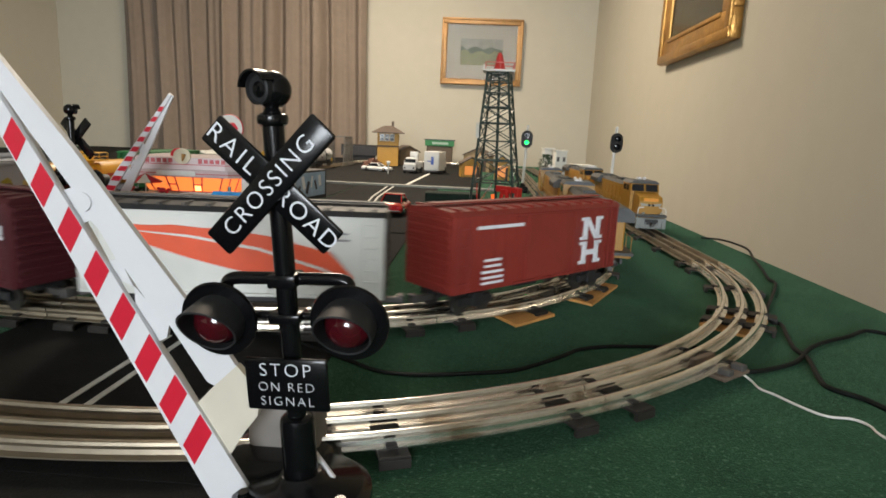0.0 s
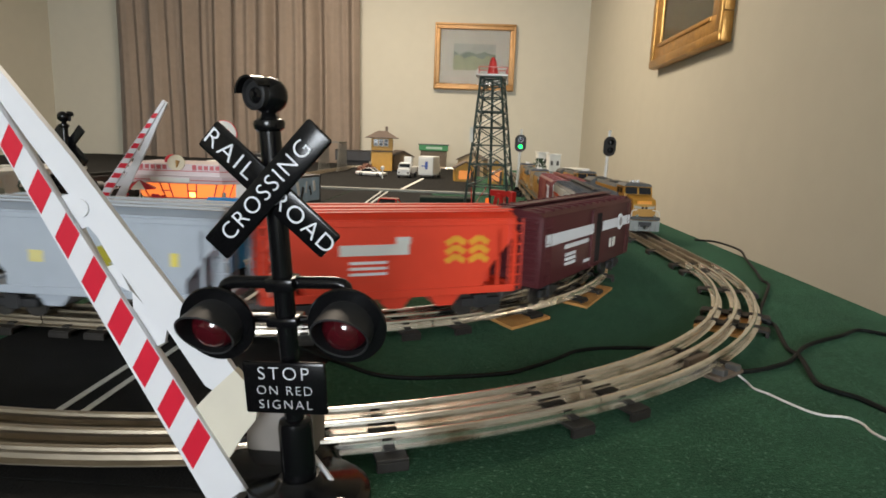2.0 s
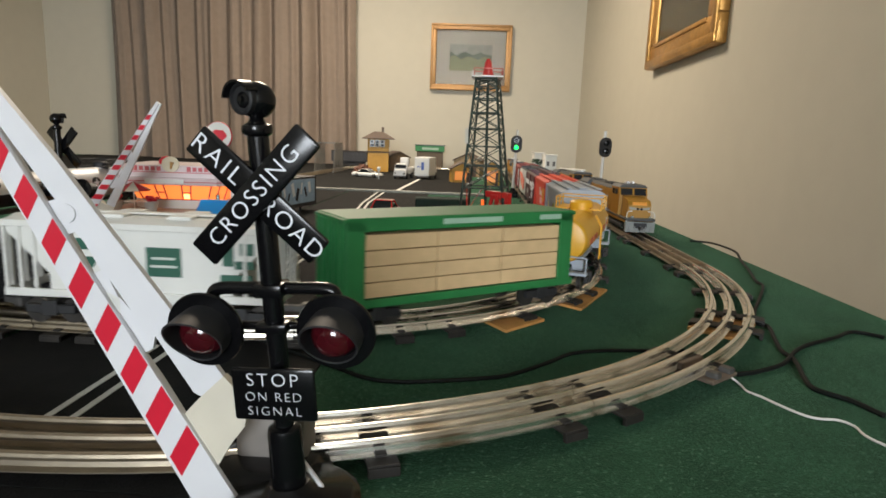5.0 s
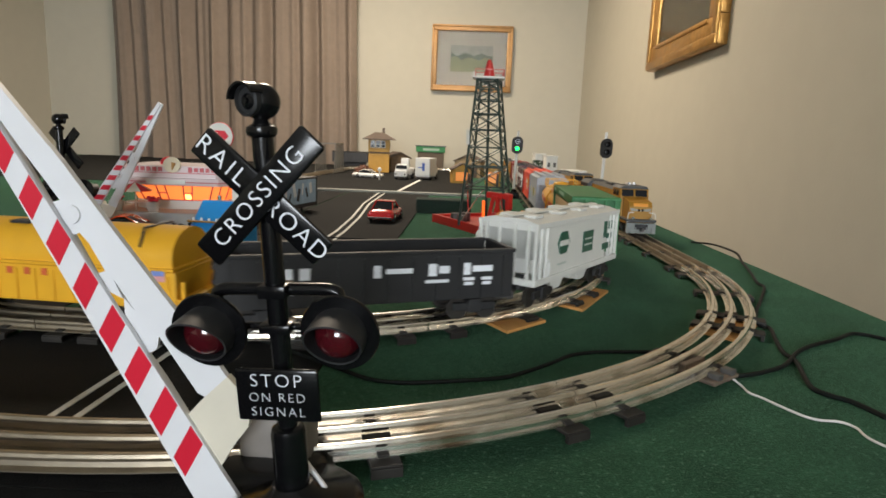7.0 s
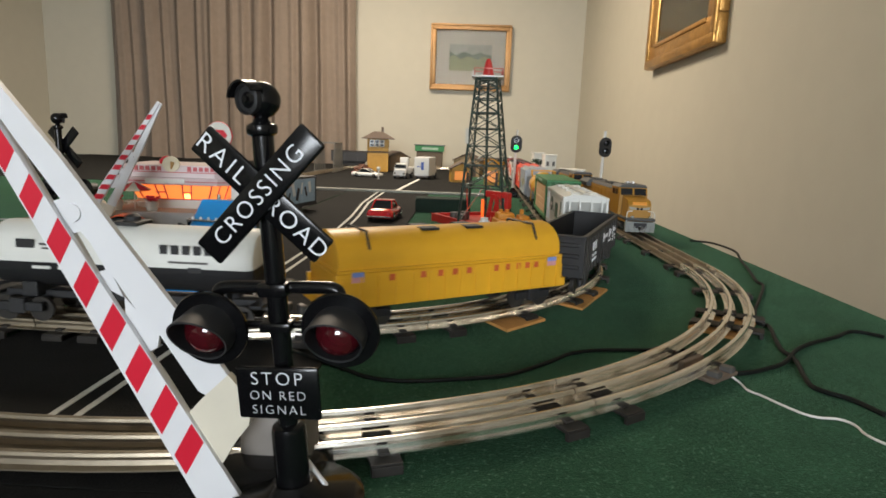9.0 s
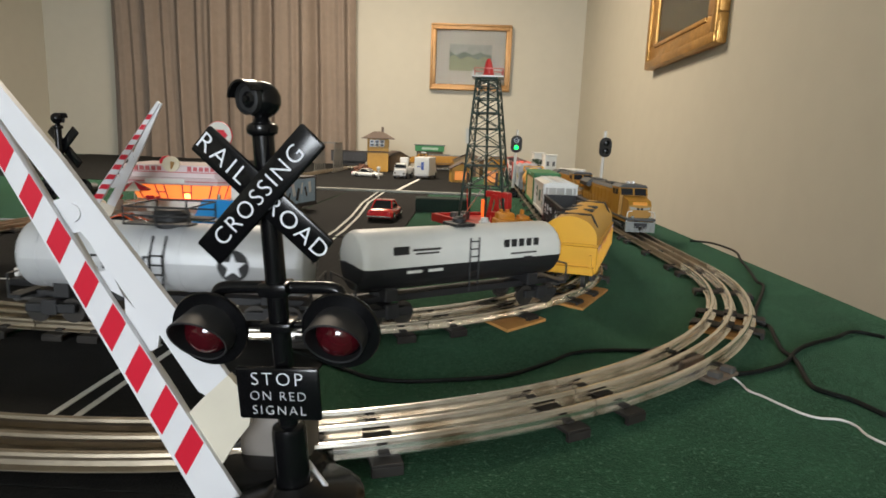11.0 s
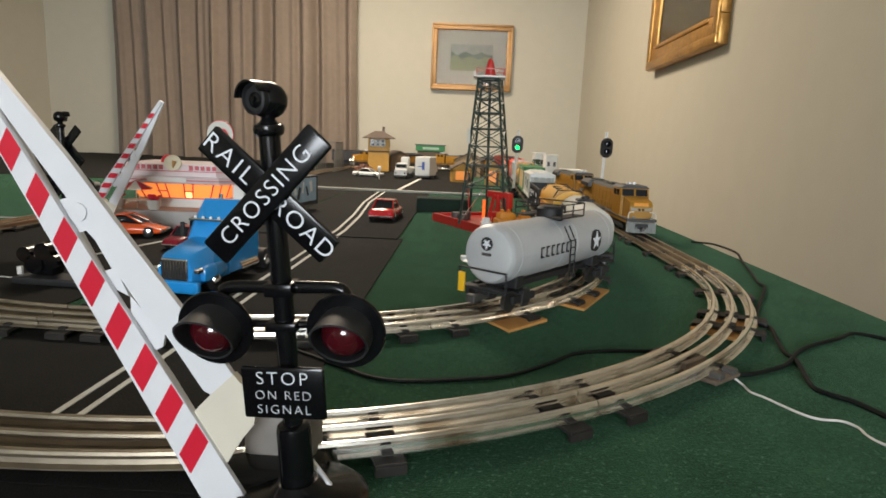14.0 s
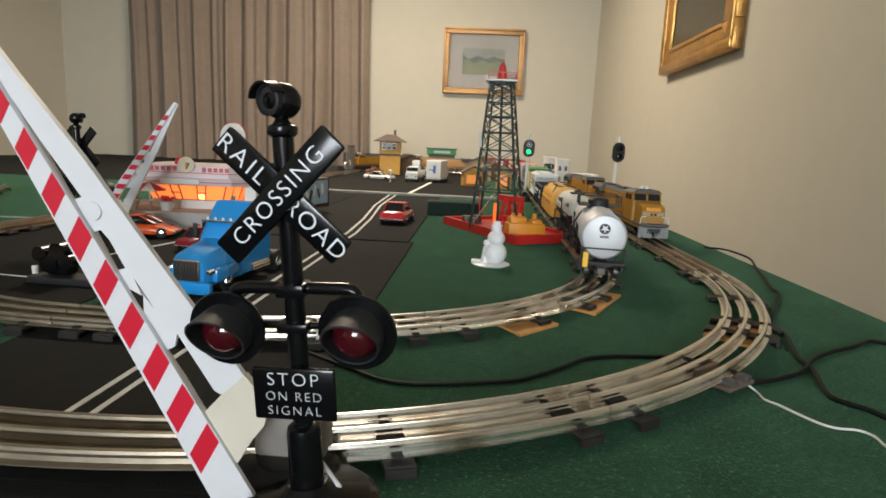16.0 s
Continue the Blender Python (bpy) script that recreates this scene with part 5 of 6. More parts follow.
for k in range(4):
    p, q = leg_at(AA[k], 0.012), leg_at(AA[(k + 1) % 4], 0.085)
    part("lower_brace", B((cyl, p, (leg_at(AA[k], 0.085) + q) / 2, 0.0012, None, 6)), CHROME, der)
part("drill_pipe", B((cyl, (0, 0, 0.010), (0, 0, 0.300), 0.0028)), DGREEN, der)
part("ladder_plate", B((box, leg_at(AA[2], 0.19) + Vector((-0.004, -0.004, 0)), (0.006, 0.003, 0.030))), mat("pale_label_plate", (0.45, 0.45, 0.40), 0.5), der)
part("platform", B((box, (0, 0, 0.310), (0.056, 0.056, 0.004), 0.0008)), OFFW, der, "white top platform")
bm = bmesh.new()
for s in (-1, 1):
    for e in (-1, 0, 1):
        cyl(bm, (s * 0.027, e * 0.027, 0.311), (s * 0.027, e * 0.027, 0.325), 0.0010, None, 6)
        cyl(bm, (e * 0.027, s * 0.027, 0.311), (e * 0.027, s * 0.027, 0.325), 0.0010, None, 6)
    cyl(bm, (-0.027, s * 0.027, 0.325), (0.027, s * 0.027, 0.325), 0.0011, None, 6)
    cyl(bm, (s * 0.027, -0.027, 0.325), (s * 0.027, 0.027, 0.325), 0.0011, None, 6)
part("railing", bm, mat("pink_red_rail", (0.60, 0.16, 0.14), 0.4), der)
part("crown", B((lathe, [(0.014, 0.311), (0.010, 0.318), (0.0075, 0.333), (0.006, 0.340), (0.003, 0.347)], 10)), RED, der, "red crown block")
part("signboard", B((box, (-0.030, -0.012, 0.314), (0.004, 0.040, 0.011))), OFFW, der)
# the tower leans a touch
for o in der.children:
    if o.name.split(".")[0] != "base":
        o.data.transform(Matrix(((0.98, 0, -0.024, -0.005), (0, 0.98, 0, 0), (0, 0, 0.918, 0.0005), (0, 0, 0, 1))))
# walking-beam pump and motor in front
bm = bmesh.new()
for s in (-1, 1):
    prism(bm, [(-0.020, 0), (-0.012, 0), (-0.002, 0.050), (0.002, 0.050), (0.012, 0), (0.020, 0), (0.006, 0.058), (-0.006, 0.058)], s * 0.009 - 0.002, s * 0.009 + 0.002, UP)
box(bm, (0.0, 0, 0.058), (0.050, 0.010, 0.012), 0.002)
box(bm, (0.026, 0, 0.048), (0.008, 0.014, 0.030), 0.002)
box(bm, (0.002, 0, 0.022), (0.030, 0.026, 0.006), 0.001)
bm.transform(Matrix.Translation((0.014, -0.035, 0.010)) @ Matrix.Rotation(radians(-40), 4, "Z"))
part("pump", bm, RED, der, "red walking-beam pump")
bm = bmesh.new()
box(bm, (0, 0, 0.010), (0.056, 0.030, 0.020), 0.003)
box(bm, (-0.012, 0, 0.022), (0.026, 0.024, 0.014), 0.004)
box(bm, (0.016, 0, 0.020), (0.016, 0.022, 0.010), 0.003)
for x in (-0.018, -0.008, 0.014):
    cyl(bm, (x, 0, 0.026), (x, 0, 0.033), 0.003)
bm.transform(Matrix.Translation((0.038, -0.118, 0.010)) @ Matrix.Rotation(radians(12), 4, "Z") @ Matrix.Scale(1.2, 4))
part("motor", bm, MOTOR, der, "orange-yellow drill motor", True)
part("bubble_tube", B((cyl, (-0.012, -0.020, 0.010), (-0.012, -0.020, 0.056), 0.0030)), TUBEG, der, "lit orange bubbling tube")
for dx, dy in ((-0.052, -0.02), (-0.066, 0.012), (-0.045, 0.03)):
    part("barrel", B((lathe, [(0.0085, 0.010), (0.0095, 0.018), (0.0085, 0.026)], 14, Matrix.Translation((dx, dy, 0)))), STEEL, der, "", True)

# ---- snowman figurine: one plain mesh ----
bm = bmesh.new()
lathe(bm, [(0.0295, 0), (0.031, 0.002), (0.026, 0.004)], 26)
ball(bm, (0.006, 0, 0.0195), 0.0192, (1, 1, 0.95), 18)
ball(bm, (0.007, 0, 0.0430), 0.0142, (1, 1, 0.9), 16)
ball(bm, (0.007, 0, 0.0570), 0.0088, (1, 1, 1), 14)
lathe(bm, [(0.0095, 0.0625), (0.0095, 0.0640), (0.0066, 0.0642), (0.0060, 0.0700)], 14, Matrix.Translation((0.007, 0, 0)))
cyl(bm, (-0.010, -0.004, 0.004), (-0.008, -0.003, 0.030), 0.0065, 0.0045)
ball(bm, (-0.008, -0.003, 0.0350), 0.0052)
cyl(bm, (-0.006, -0.004, 0.024), (0.004, -0.006, 0.034), 0.0022)
box(bm, (-0.024, -0.006, 0.006), (0.014, 0.008, 0.006), 0.002)
fig = part("snowman_figurine", bm, mat("glazed_white_figurine", (0.82, 0.82, 0.82), 0.3, var=0.1, scale=80), None, "", True)
fig.matrix_world = pose(0.026, 0.818, 0.0) @ Matrix.Scale(0.87, 4)
tagged(fig, "small white snowman ornament standing on the green carpet", "figurine")

# ---- hedge block ----
hedge = part("hedge", B((box, (0, 0, 0.0165), (0.128, 0.060, 0.033), 0.004)), mat("dark_green_flock", (0.008, 0.022, 0.014), 0.95, var=0.4, scale=200, bump=1.0, bscale=500), None)
hedge.matrix_world = pose(-0.046, 1.40, 0, 0, 0, 4)
tagged(hedge, "low dark green flocked hedge block beside the road", "hedge")


# ---- block signals ----
def block_signal(m, lit, label):
    s = thing("block_signal", m, label, "signal", "block signals")
    part("base", B((box, (0, 0, 0.010), (0.034, 0.034, 0.020), 0.003), (cyl, (0, 0, 0.018), (0, 0, 0.030), 0.010, 0.005)), BLACK, s, "black base box")
    part("pole", B((cyl, (0, 0, 0.028), (0, 0, 0.208), 0.0045, 0.0042)), OFFW, s, "white pole", True)
    h = part("head", B((prism, [(0.0175 * math.cos(radians(10 * i)), 0.165 + (0.010 if math.sin(radians(10 * i)) > 0 else -0.010) + 0.0165 * math.sin(radians(10 * i))) for i in range(36)], 0.006, 0.010, UP)), BLACKM, s, "oval black target")
    for z, lamp in ((0.176, False), (0.155, True)):
        part("hood", B((lathe, [(0.0075, 0.0), (0.0078, 0.007), (0.0068, 0.007), (0.0066, 0.001)], 18, Matrix.Translation((0, -0.010, z)) @ UP)), BLACK, h)
        part("lens", B((lathe, [(0.0060, 0.0), (0.0055, 0.003), (0.002, 0.0045)], 16, Matrix.Translation((0, -0.010, z)) @ UP)), GREENL if (lit and lamp) else GLASSD, h, "lit green lens" if (lit and lamp) else "")
    return s


GREENL = glow("green_signal_glow", (0.0, 1.0, 0.08), 6.0)
block_signal(pose(0.156, 1.88, 0.0, 0, 1.5, -4), True, "white-poled block signal with a lit green lamp")
block_signal(pose(0.376, 1.66, 0.0, 0, 1.5, 14), False, "white-poled block signal, unlit, by the outer track")


# ---- road vehicles ----
def wheel_part(v, x, y, r, w, hub):
    m = Matrix.Translation((x, y, r)) @ Matrix.Rotation(radians(90), 4, "X")
    t = part("wheel", B((lathe, [(r * 0.8, -w / 2), (r, -w / 2 + w * 0.15), (r, w / 2 - w * 0.15), (r * 0.8, w / 2)], 20, m)), TYRE, v, "", True)
    part("hub", B((lathe, [(r * 0.58, -w / 2 - 0.0004), (r * 0.55, -w / 2 - 0.0012), (r * 0.2, -w / 2 - 0.0016)], 14, m), (lathe, [(r * 0.58, w / 2 + 0.0004), (r * 0.55, w / 2 + 0.0012), (r * 0.2, w / 2 + 0.0016)], 14, m)), hub, t)


def loft(bm, secs):
    """Join equal-length (x, [(y, z)...]) sections into a closed body."""
    rings = [[bm.verts.new((x, y, z)) for y, z in pts] for x, pts in secs]
    k = len(rings[0])
    for a, b in zip(rings, rings[1:]):
        for i in range(k):
            bm.faces.new((a[i], a[(i + 1) % k], b[(i + 1) % k], b[i]))
    bm.faces.new(rings[0][::-1])
    bm.faces.new(rings[-1])


def sec(w, z0, z1, tw=0.85, c=0.25):
    """Half-rounded cross-section of width 2w."""
    m = z0 + (z1 - z0) * 0.55
    return [(-w * 0.92, z0), (-w, z0 + (m - z0) * 0.4), (-w, m), (-w * tw, z1 - (z1 - m) * c), (-w * tw * 0.8, z1), (w * tw * 0.8, z1), (w * tw, z1 - (z1 - m) * c), (w, m), (w, z0 + (m - z0) * 0.4), (w * 0.92, z0)]


def model_car(m, color, L, W, H, label, sporty=False, group="model cars"):
    v = thing("model_car", m, label, "car", group)
    h = L / 2
    g = H * 0.16
    body = H * (0.58 if not sporty else 0.62)
    bm = bmesh.new()
    nose = 0.62 if sporty else 0.92
    loft(bm, [(-h, sec(W * 0.44, g * 1.3, body * 0.9)), (-h * 0.95, sec(W * 0.48, g, body)), (-h * 0.5, sec(W * 0.5, g, body * 1.03)), (h * 0.3, sec(W * 0.5, g, body)), (h * 0.85, sec(W * 0.48, g, body * nose)), (h, sec(W * 0.42, g * 1.3, body * nose * 0.86))])
    part("body", bm, color, v, "", True)
    bm = bmesh.new()
    r0, r1, f0, f1 = (-0.62, -0.30, 0.08, 0.42) if not sporty else (-0.75, -0.25, -0.02, 0.42)
    loft(bm, [(h * r0, sec(W * 0.43, body * 0.96, body * 1.02)), (h * r1, sec(W * 0.38, body * 0.96, H * 0.975)), (h * f0, sec(W * 0.38, body * 0.96, H * 0.975)), (h * f1, sec(W * 0.43, body * 0.96, body * 1.02))])
    part("cabin_glass", bm, GLASSD, v, "dark glazed cabin", True)
    bm = bmesh.new()
    loft(bm, [(h * (r1 - 0.04), sec(W * 0.37, H * 0.95, H * 0.985)), (h * (f0 + 0.02), sec(W * 0.37, H * 0.95, H * 0.985))])
    for s in (-1, 1):
        for x0, x1, z0, z1 in ((r0, r1, body, H * 0.96), (f1, f0, body, H * 0.96)):
            cyl(bm, (h * x0, s * W * 0.40, z0), (h * x1, s * W * 0.32, z1), 0.0011, None, 6)
    part("cabin_roof", bm, color, v, "", True)
    for e in (-1, 1):
        part("bumper", B((box, (e * h * 0.99, 0, g * 1.5), (0.003, W * 0.92, H * 0.10), 0.001)), CHROME if not sporty else BLACKM, v)
    for s in (-1, 1):
        part("tail_light", B((box, (-h * 0.99, s * W * 0.36, body * 0.72), (0.003, W * 0.10, H * 0.10), 0.0008)), REDP, v)
        part("headlight", B((cyl, (h * 0.96, s * W * 0.34, body * nose * 0.70), (h * 1.0, s * W * 0.34, body * nose * 0.70), W * 0.055)), CHROME, v)
        for x in (-0.60, 0.62):
            wheel_part(v, h * x, s * W * 0.44, H * 0.23, W * 0.13, CHROME)
    return v


CARRED = mat("bright_red_car_paint", (0.62, 0.020, 0.022), 0.25, var=0.05, coat=0.5)
CARORG = mat("orange_car_paint", (0.75, 0.10, 0.015), 0.25, var=0.05, coat=0.5)
CARWHT = mat("white_car_paint", (0.66, 0.66, 0.64), 0.3, var=0.04)
CARDRK = mat("crimson_car_paint", (0.22, 0.012, 0.022), 0.3, var=0.06)
model_car(pose(-0.156, 1.205, 0.0034, 0, 0, 85), CARRED, 0.116, 0.052, 0.041, "bright red classic car with chrome bumper on the road")
model_car(pose(-0.507, 0.885, 0.0015, 0, 0, 10), CARORG, 0.102, 0.050, 0.034, "orange low sports car parked by the restaurant", True)
model_car(pose(-0.388, 0.810, 0.0015, 0, 0, 262), CARDRK, 0.066, 0.032, 0.030, "dark crimson car parked behind the blue truck")
model_car(pose(-0.418, 2.60, 0.0015, 0, 0, -18), CARWHT, 0.135, 0.052, 0.036, "white sedan parked in the far town")

# blue semi tractor: local +x is forward
BLUE = mat("sky_blue_truck_paint", (0.016, 0.27, 0.66), 0.3, var=0.05, coat=0.4)
TRUCKM = pose(-0.268, 0.652, 0.0015, 0, 0, 263)
tr = thing("semi_tractor", TRUCKM, "sky blue semi-truck tractor with chrome grille on the road", "truck")
bm = bmesh.new()
loft(bm, [(0.028, sec(0.0235, 0.010, 0.052, 0.9)), (0.060, sec(0.0230, 0.010, 0.047, 0.88)), (0.088, sec(0.0205, 0.010, 0.0425, 0.86)), (0.094, sec(0.0175, 0.013, 0.038, 0.86))])
for s in (-1, 1):
    box(bm, (0.063, s * 0.0225, 0.021), (0.044, 0.009, 0.018), 0.005)
part("hood", bm, BLUE, tr, "sloping blue engine hood", True)
bm = bmesh.new()
loft(bm, [(-0.030, sec(0.0262, 0.012, 0.088, 0.96)), (0.004, sec(0.0262, 0.012, 0.091, 0.95)), (0.022, sec(0.0260, 0.012, 0.072, 0.93)), (0.034, sec(0.0250, 0.012, 0.054, 0.92))])
part("cab", bm, BLUE, tr, "tall blue sleeper cab with roof fairing", True)
part("windscreen", B((prism, [(-0.0215, 0.0), (0.0215, 0.0), (0.0195, 0.0135), (-0.0195, 0.0135)], -0.0008, 0.0010, Matrix.Translation((0.0305, 0, 0.0545)) @ Matrix.Rotation(radians(-38), 4, "Y") @ ALONG)), GLASSD, tr, "dark windscreen")
part("visor", B((box, (0.0270, 0, 0.0700), (0.010, 0.046, 0.0024), 0.0006)), CHROME, tr, "chrome sun visor with marker lights")
for i in range(5):
    part("marker_light", B((ball, (0.027, -0.018 + 0.009 * i, 0.0722), 0.0016)), LETTER, tr)
g = part("grille", B((box, (0.0950, 0, 0.0270), (0.003, 0.0280, 0.0230), 0.0012)), CHROME, tr, "upright chrome grille")
bm = bmesh.new()
for i in range(8):
    box(bm, (0.0967, -0.0112 + 0.0032 * i, 0.0270), (0.0010, 0.0018, 0.0195))
part("grille_slot", bm, BLACKM, g)
part("bumper", B((box, (0.0955, 0, 0.0095), (0.007, 0.0530, 0.0130), 0.002)), BLUE, tr)
for s in (-1, 1):
    part("headlight", B((box, (0.0885, s * 0.0215, 0.0260), (0.010, 0.0065, 0.0065), 0.002)), CHROME, tr)
    part("mirror", B((box, (0.030, s * 0.0315, 0.058), (0.003, 0.0045, 0.016), 0.001), (cyl, (0.030, s * 0.026, 0.064), (0.030, s * 0.0315, 0.064), 0.0007)), BLACKM, tr)
    part("side_window", B((box, (0.0160, s * 0.0256, 0.0600), (0.018, 0.0016, 0.014), 0.0005)), GLASSD, tr)
    part("fuel_tank", B((cyl, (-0.026, s * 0.021, 0.0150), (0.014, s * 0.021, 0.0150), 0.0075)), CHROME, tr, "", True)
    part("exhaust_stack", B((cyl, (-0.0335, s * 0.0215, 0.020), (-0.0335, s * 0.0215, 0.093), 0.0022)), CHROME, tr)
    for x in (0.063, -0.052, -0.076):
        wheel_part(tr, x, s * 0.0205, 0.0115, 0.010, CHROME)
part("chassis", B((box, (-0.020, 0, 0.0145), (0.150, 0.016, 0.006), 0.001), (cyl, (-0.064, 0, 0.0175), (-0.064, 0, 0.0215), 0.011)), BLACKM, tr)
for o in tr.children_recursive:
    o.data.transform(Matrix.Diagonal((1.0, 1.0, 0.96, 1)))

# box trailer with printed sides
tl = thing("box_trailer", pose(-0.372, 1.22, 0.0015, 0, 0, 78), "black box trailer with a blue and white printed side", "trailer")
part("box", B((box, (0, 0, 0.046), (0.20, 0.056, 0.062), 0.0012)), BLACKM, tl)
part("side_print", B((box, (0, -0.0284, 0.048), (0.18, 0.0010, 0.050))), mat("pale_blue_print", (0.30, 0.42, 0.52), 0.5, var=0.3, scale=60), tl, "pale blue printed panel")
rnd = random.Random(4)
for i in range(9):
    part("print_shape", B((box, (-0.08 + 0.018 * i, -0.0290, 0.046 + rnd.uniform(-0.01, 0.01)), (rnd.uniform(0.005, 0.012), 0.0008, rnd.uniform(0.012, 0.032)), 0, Matrix.Rotation(rnd.uniform(-0.5, 0.5), 4, "Y"))), BLACKM if i % 2 else OFFW, tl)
part("end_print", B((box, (-0.1004, 0, 0.048), (0.0010, 0.050, 0.050))), mat("blue_print", (0.08, 0.20, 0.36), 0.5, var=0.4, scale=60), tl)
for x in (-0.070, -0.045):
    for s in (-1, 1):
        wheel_part(tl, x, s * 0.021, 0.0105, 0.010, CHROME)
part("landing_leg", B((box, (0.050, 0.015, 0.009), (0.004, 0.004, 0.018)), (box, (0.050, -0.015, 0.009), (0.004, 0.004, 0.018))), BLACKM, tl)


def box_truck(m, L, W, H, label, tanker=False):
    v = thing("delivery_truck", m, label, "truck", "white trucks of the far town")
    h = L / 2
    part("cab", B((loft, [(h * 0.45, sec(W * 0.46, 0.010, H * 0.72, 0.92)), (h * 0.72, sec(W * 0.46, 0.010, H * 0.70, 0.9)), (h * 0.80, sec(W * 0.44, 0.010, H * 0.45, 0.95)), (h, sec(W * 0.42, 0.010, H * 0.42, 0.95))])), CARWHT, v, "", True)
    if tanker:
        part("tank_body", B((box, (-h * 0.28, 0, H * 0.36), (L * 0.62, W * 0.9, H * 0.34), 0.006), (box, (-h * 0.15, 0, H * 0.78), (L * 0.2, W * 0.56, H * 0.40), 0.004)), CARWHT, v, "", True)
    else:
        part("box_body", B((box, (-h * 0.28, 0, H * 0.56), (L * 0.70, W, H * 0.82), 0.003)), CARWHT, v)
        part("rear_door", B((box, (-h * 0.985, 0, H * 0.55), (0.002, W * 0.86, H * 0.66), 0.0006)), OFFW, v)
        part("side_mark", B((box, (-h * 0.992, -0.004, H * 0.58), (0.0016, W * 0.18, H * 0.34)), (box, (-h * 0.992, 0.010, H * 0.55), (0.0016, W * 0.3, H * 0.04))), BLUEM, v)
    part("windscreen", B((box, (h * 0.775, 0, H * 0.58), (0.002, W * 0.76, H * 0.16), 0.0005, Matrix.Rotation(radians(-14), 4, "Y"))), GLASSD, v)
    part("bumper", B((box, (-h * 0.99, 0, 0.012), (0.004, W * 0.9, 0.006), 0.001), (box, (h, 0, 0.012), (0.004, W * 0.9, 0.006), 0.001)), STEEL, v)
    for s in (-1, 1):
        part("headlight", B((cyl, (h * 0.97, s * W * 0.32, H * 0.26), (h * 1.01, s * W * 0.32, H * 0.26), 0.004)), CHROME, v)
        for x in (-0.5, 0.68):
            wheel_part(v, h * x, s * W * 0.40, H * 0.15, W * 0.15, STEEL)
    return v


box_truck(pose(-0.166, 2.66, 0.0015, 0, 0, 80), 0.175, 0.066, 0.098, "white box delivery truck seen from behind in the far town")
box_truck(pose(-0.262, 2.62, 0.0015, 0, 0, 262), 0.16, 0.062, 0.092, "white utility truck with a raised body in the far town", True)

# ---- drive-in restaurant ----
PINK = mat("pale_pink_white_plastic", (0.62, 0.52, 0.52), 0.4, var=0.05)
ROSE = mat("rose_red_stripe", (0.50, 0.09, 0.10), 0.5, var=0.1)
WARM = glow("lit_orange_window", (1.0, 0.26, 0.055), 0.95)
WARMH = glow("bright_bulb_window", (1.0, 0.62, 0.16), 3.0)
SLABM = mat("pale_grey_slab", (0.36, 0.35, 0.33), 0.7, var=0.12, bump=0.2)
dr = thing("drive_in_restaurant", pose(-0.5015, 1.075, 0.024, 0, 0, 6), "white and pink drive-in restaurant model with glowing orange windows", "restaurant")
part("slab", B((box, (0.001, -0.010, -0.0101), (0.238, 0.260, 0.0362), 0.002)), SLABM, dr, "pale grey raised ground slab")


def oct_pts(w, d, c):
    return [(-w, d), (-w, -d + c), (-w + c, -d), (w - c, -d), (w, -d + c), (w, d)]


def frustum(bm, p0, z0, p1, z1):
    lo = [bm.verts.new((x, y, z0)) for x, y in p0]
    hi = [bm.verts.new((x, y, z1)) for x, y in p1]
    bm.faces.new(lo[::-1])
    bm.faces.new(hi)
    for i in range(len(lo)):
        j = (i + 1) % len(lo)
        bm.faces.new((lo[i], lo[j], hi[j], hi[i]))


part("lower_wall", B((prism, oct_pts(0.082, 0.070, 0.022), 0.008, 0.026)), OFFW, dr, "low white wall")
part("window_band", B((frustum, oct_pts(0.081, 0.069, 0.022), 0.026, oct_pts(0.094, 0.082, 0.024), 0.058)), WARM, dr, "glowing orange slanted windows")
bm = bmesh.new()
for x0, x1 in ((-0.060, -0.071), (-0.030, -0.036), (-0.016, -0.020), (0.012, 0.014), (0.026, 0.031), (0.0585, 0.069)):
    cyl(bm, (x0, -0.0698, 0.026), (x1, -0.0828, 0.058), 0.0013, None, 6)
cyl(bm, (-0.036, -0.0757, 0.041), (-0.020, -0.0757, 0.041), 0.0013, None, 6)
cyl(bm, (0.012, -0.0757, 0.041), (0.030, -0.0757, 0.041), 0.0013, None, 6)
for z, k in ((0.0262, 0.0), (0.0575, 1.0)):
    cyl(bm, (-0.060 - 0.011 * k, -0.0698 - 0.013 * k, z), (0.060 + 0.011 * k, -0.0698 - 0.013 * k, z), 0.0012, None, 6)
for x0, y0, x1, y1 in ((0.070, -0.058, 0.081, -0.070), (0.081, -0.047, 0.094, -0.058)):
    cyl(bm, (x0, y0, 0.026), (x1, y1, 0.058), 0.0013, None, 6)
part("mullion", bm, ROSE, dr)
part("bright_pane", B((box, (0.0205, -0.0736, 0.0335), (0.010, 0.0012, 0.010), 0, Matrix.Rotation(radians(22), 4, "X"))), WARMH, dr, "brightest lit pane")
part("canopy", B((frustum, oct_pts(0.108, 0.096, 0.026), 0.058, oct_pts(0.112, 0.100, 0.028), 0.072)), PINK, dr, "pale pink canopy")
part("canopy_stripe", B((prism, oct_pts(0.1125, 0.1005, 0.028), 0.0640, 0.0655)), ROSE, dr)
part("canopy_sign", B((box, (-0.01, -0.1010, 0.0655), (0.070, 0.0016, 0.0085))), OFFW, dr)
part("sign_band", B((frustum, oct_pts(0.100, 0.088, 0.024), 0.072, oct_pts(0.098, 0.086, 0.024), 0.096)), PINK, dr, "pale pink roof fascia")
part("fascia_stripe", B((prism, oct_pts(0.1008, 0.0888, 0.024), 0.0815, 0.0830)), ROSE, dr)
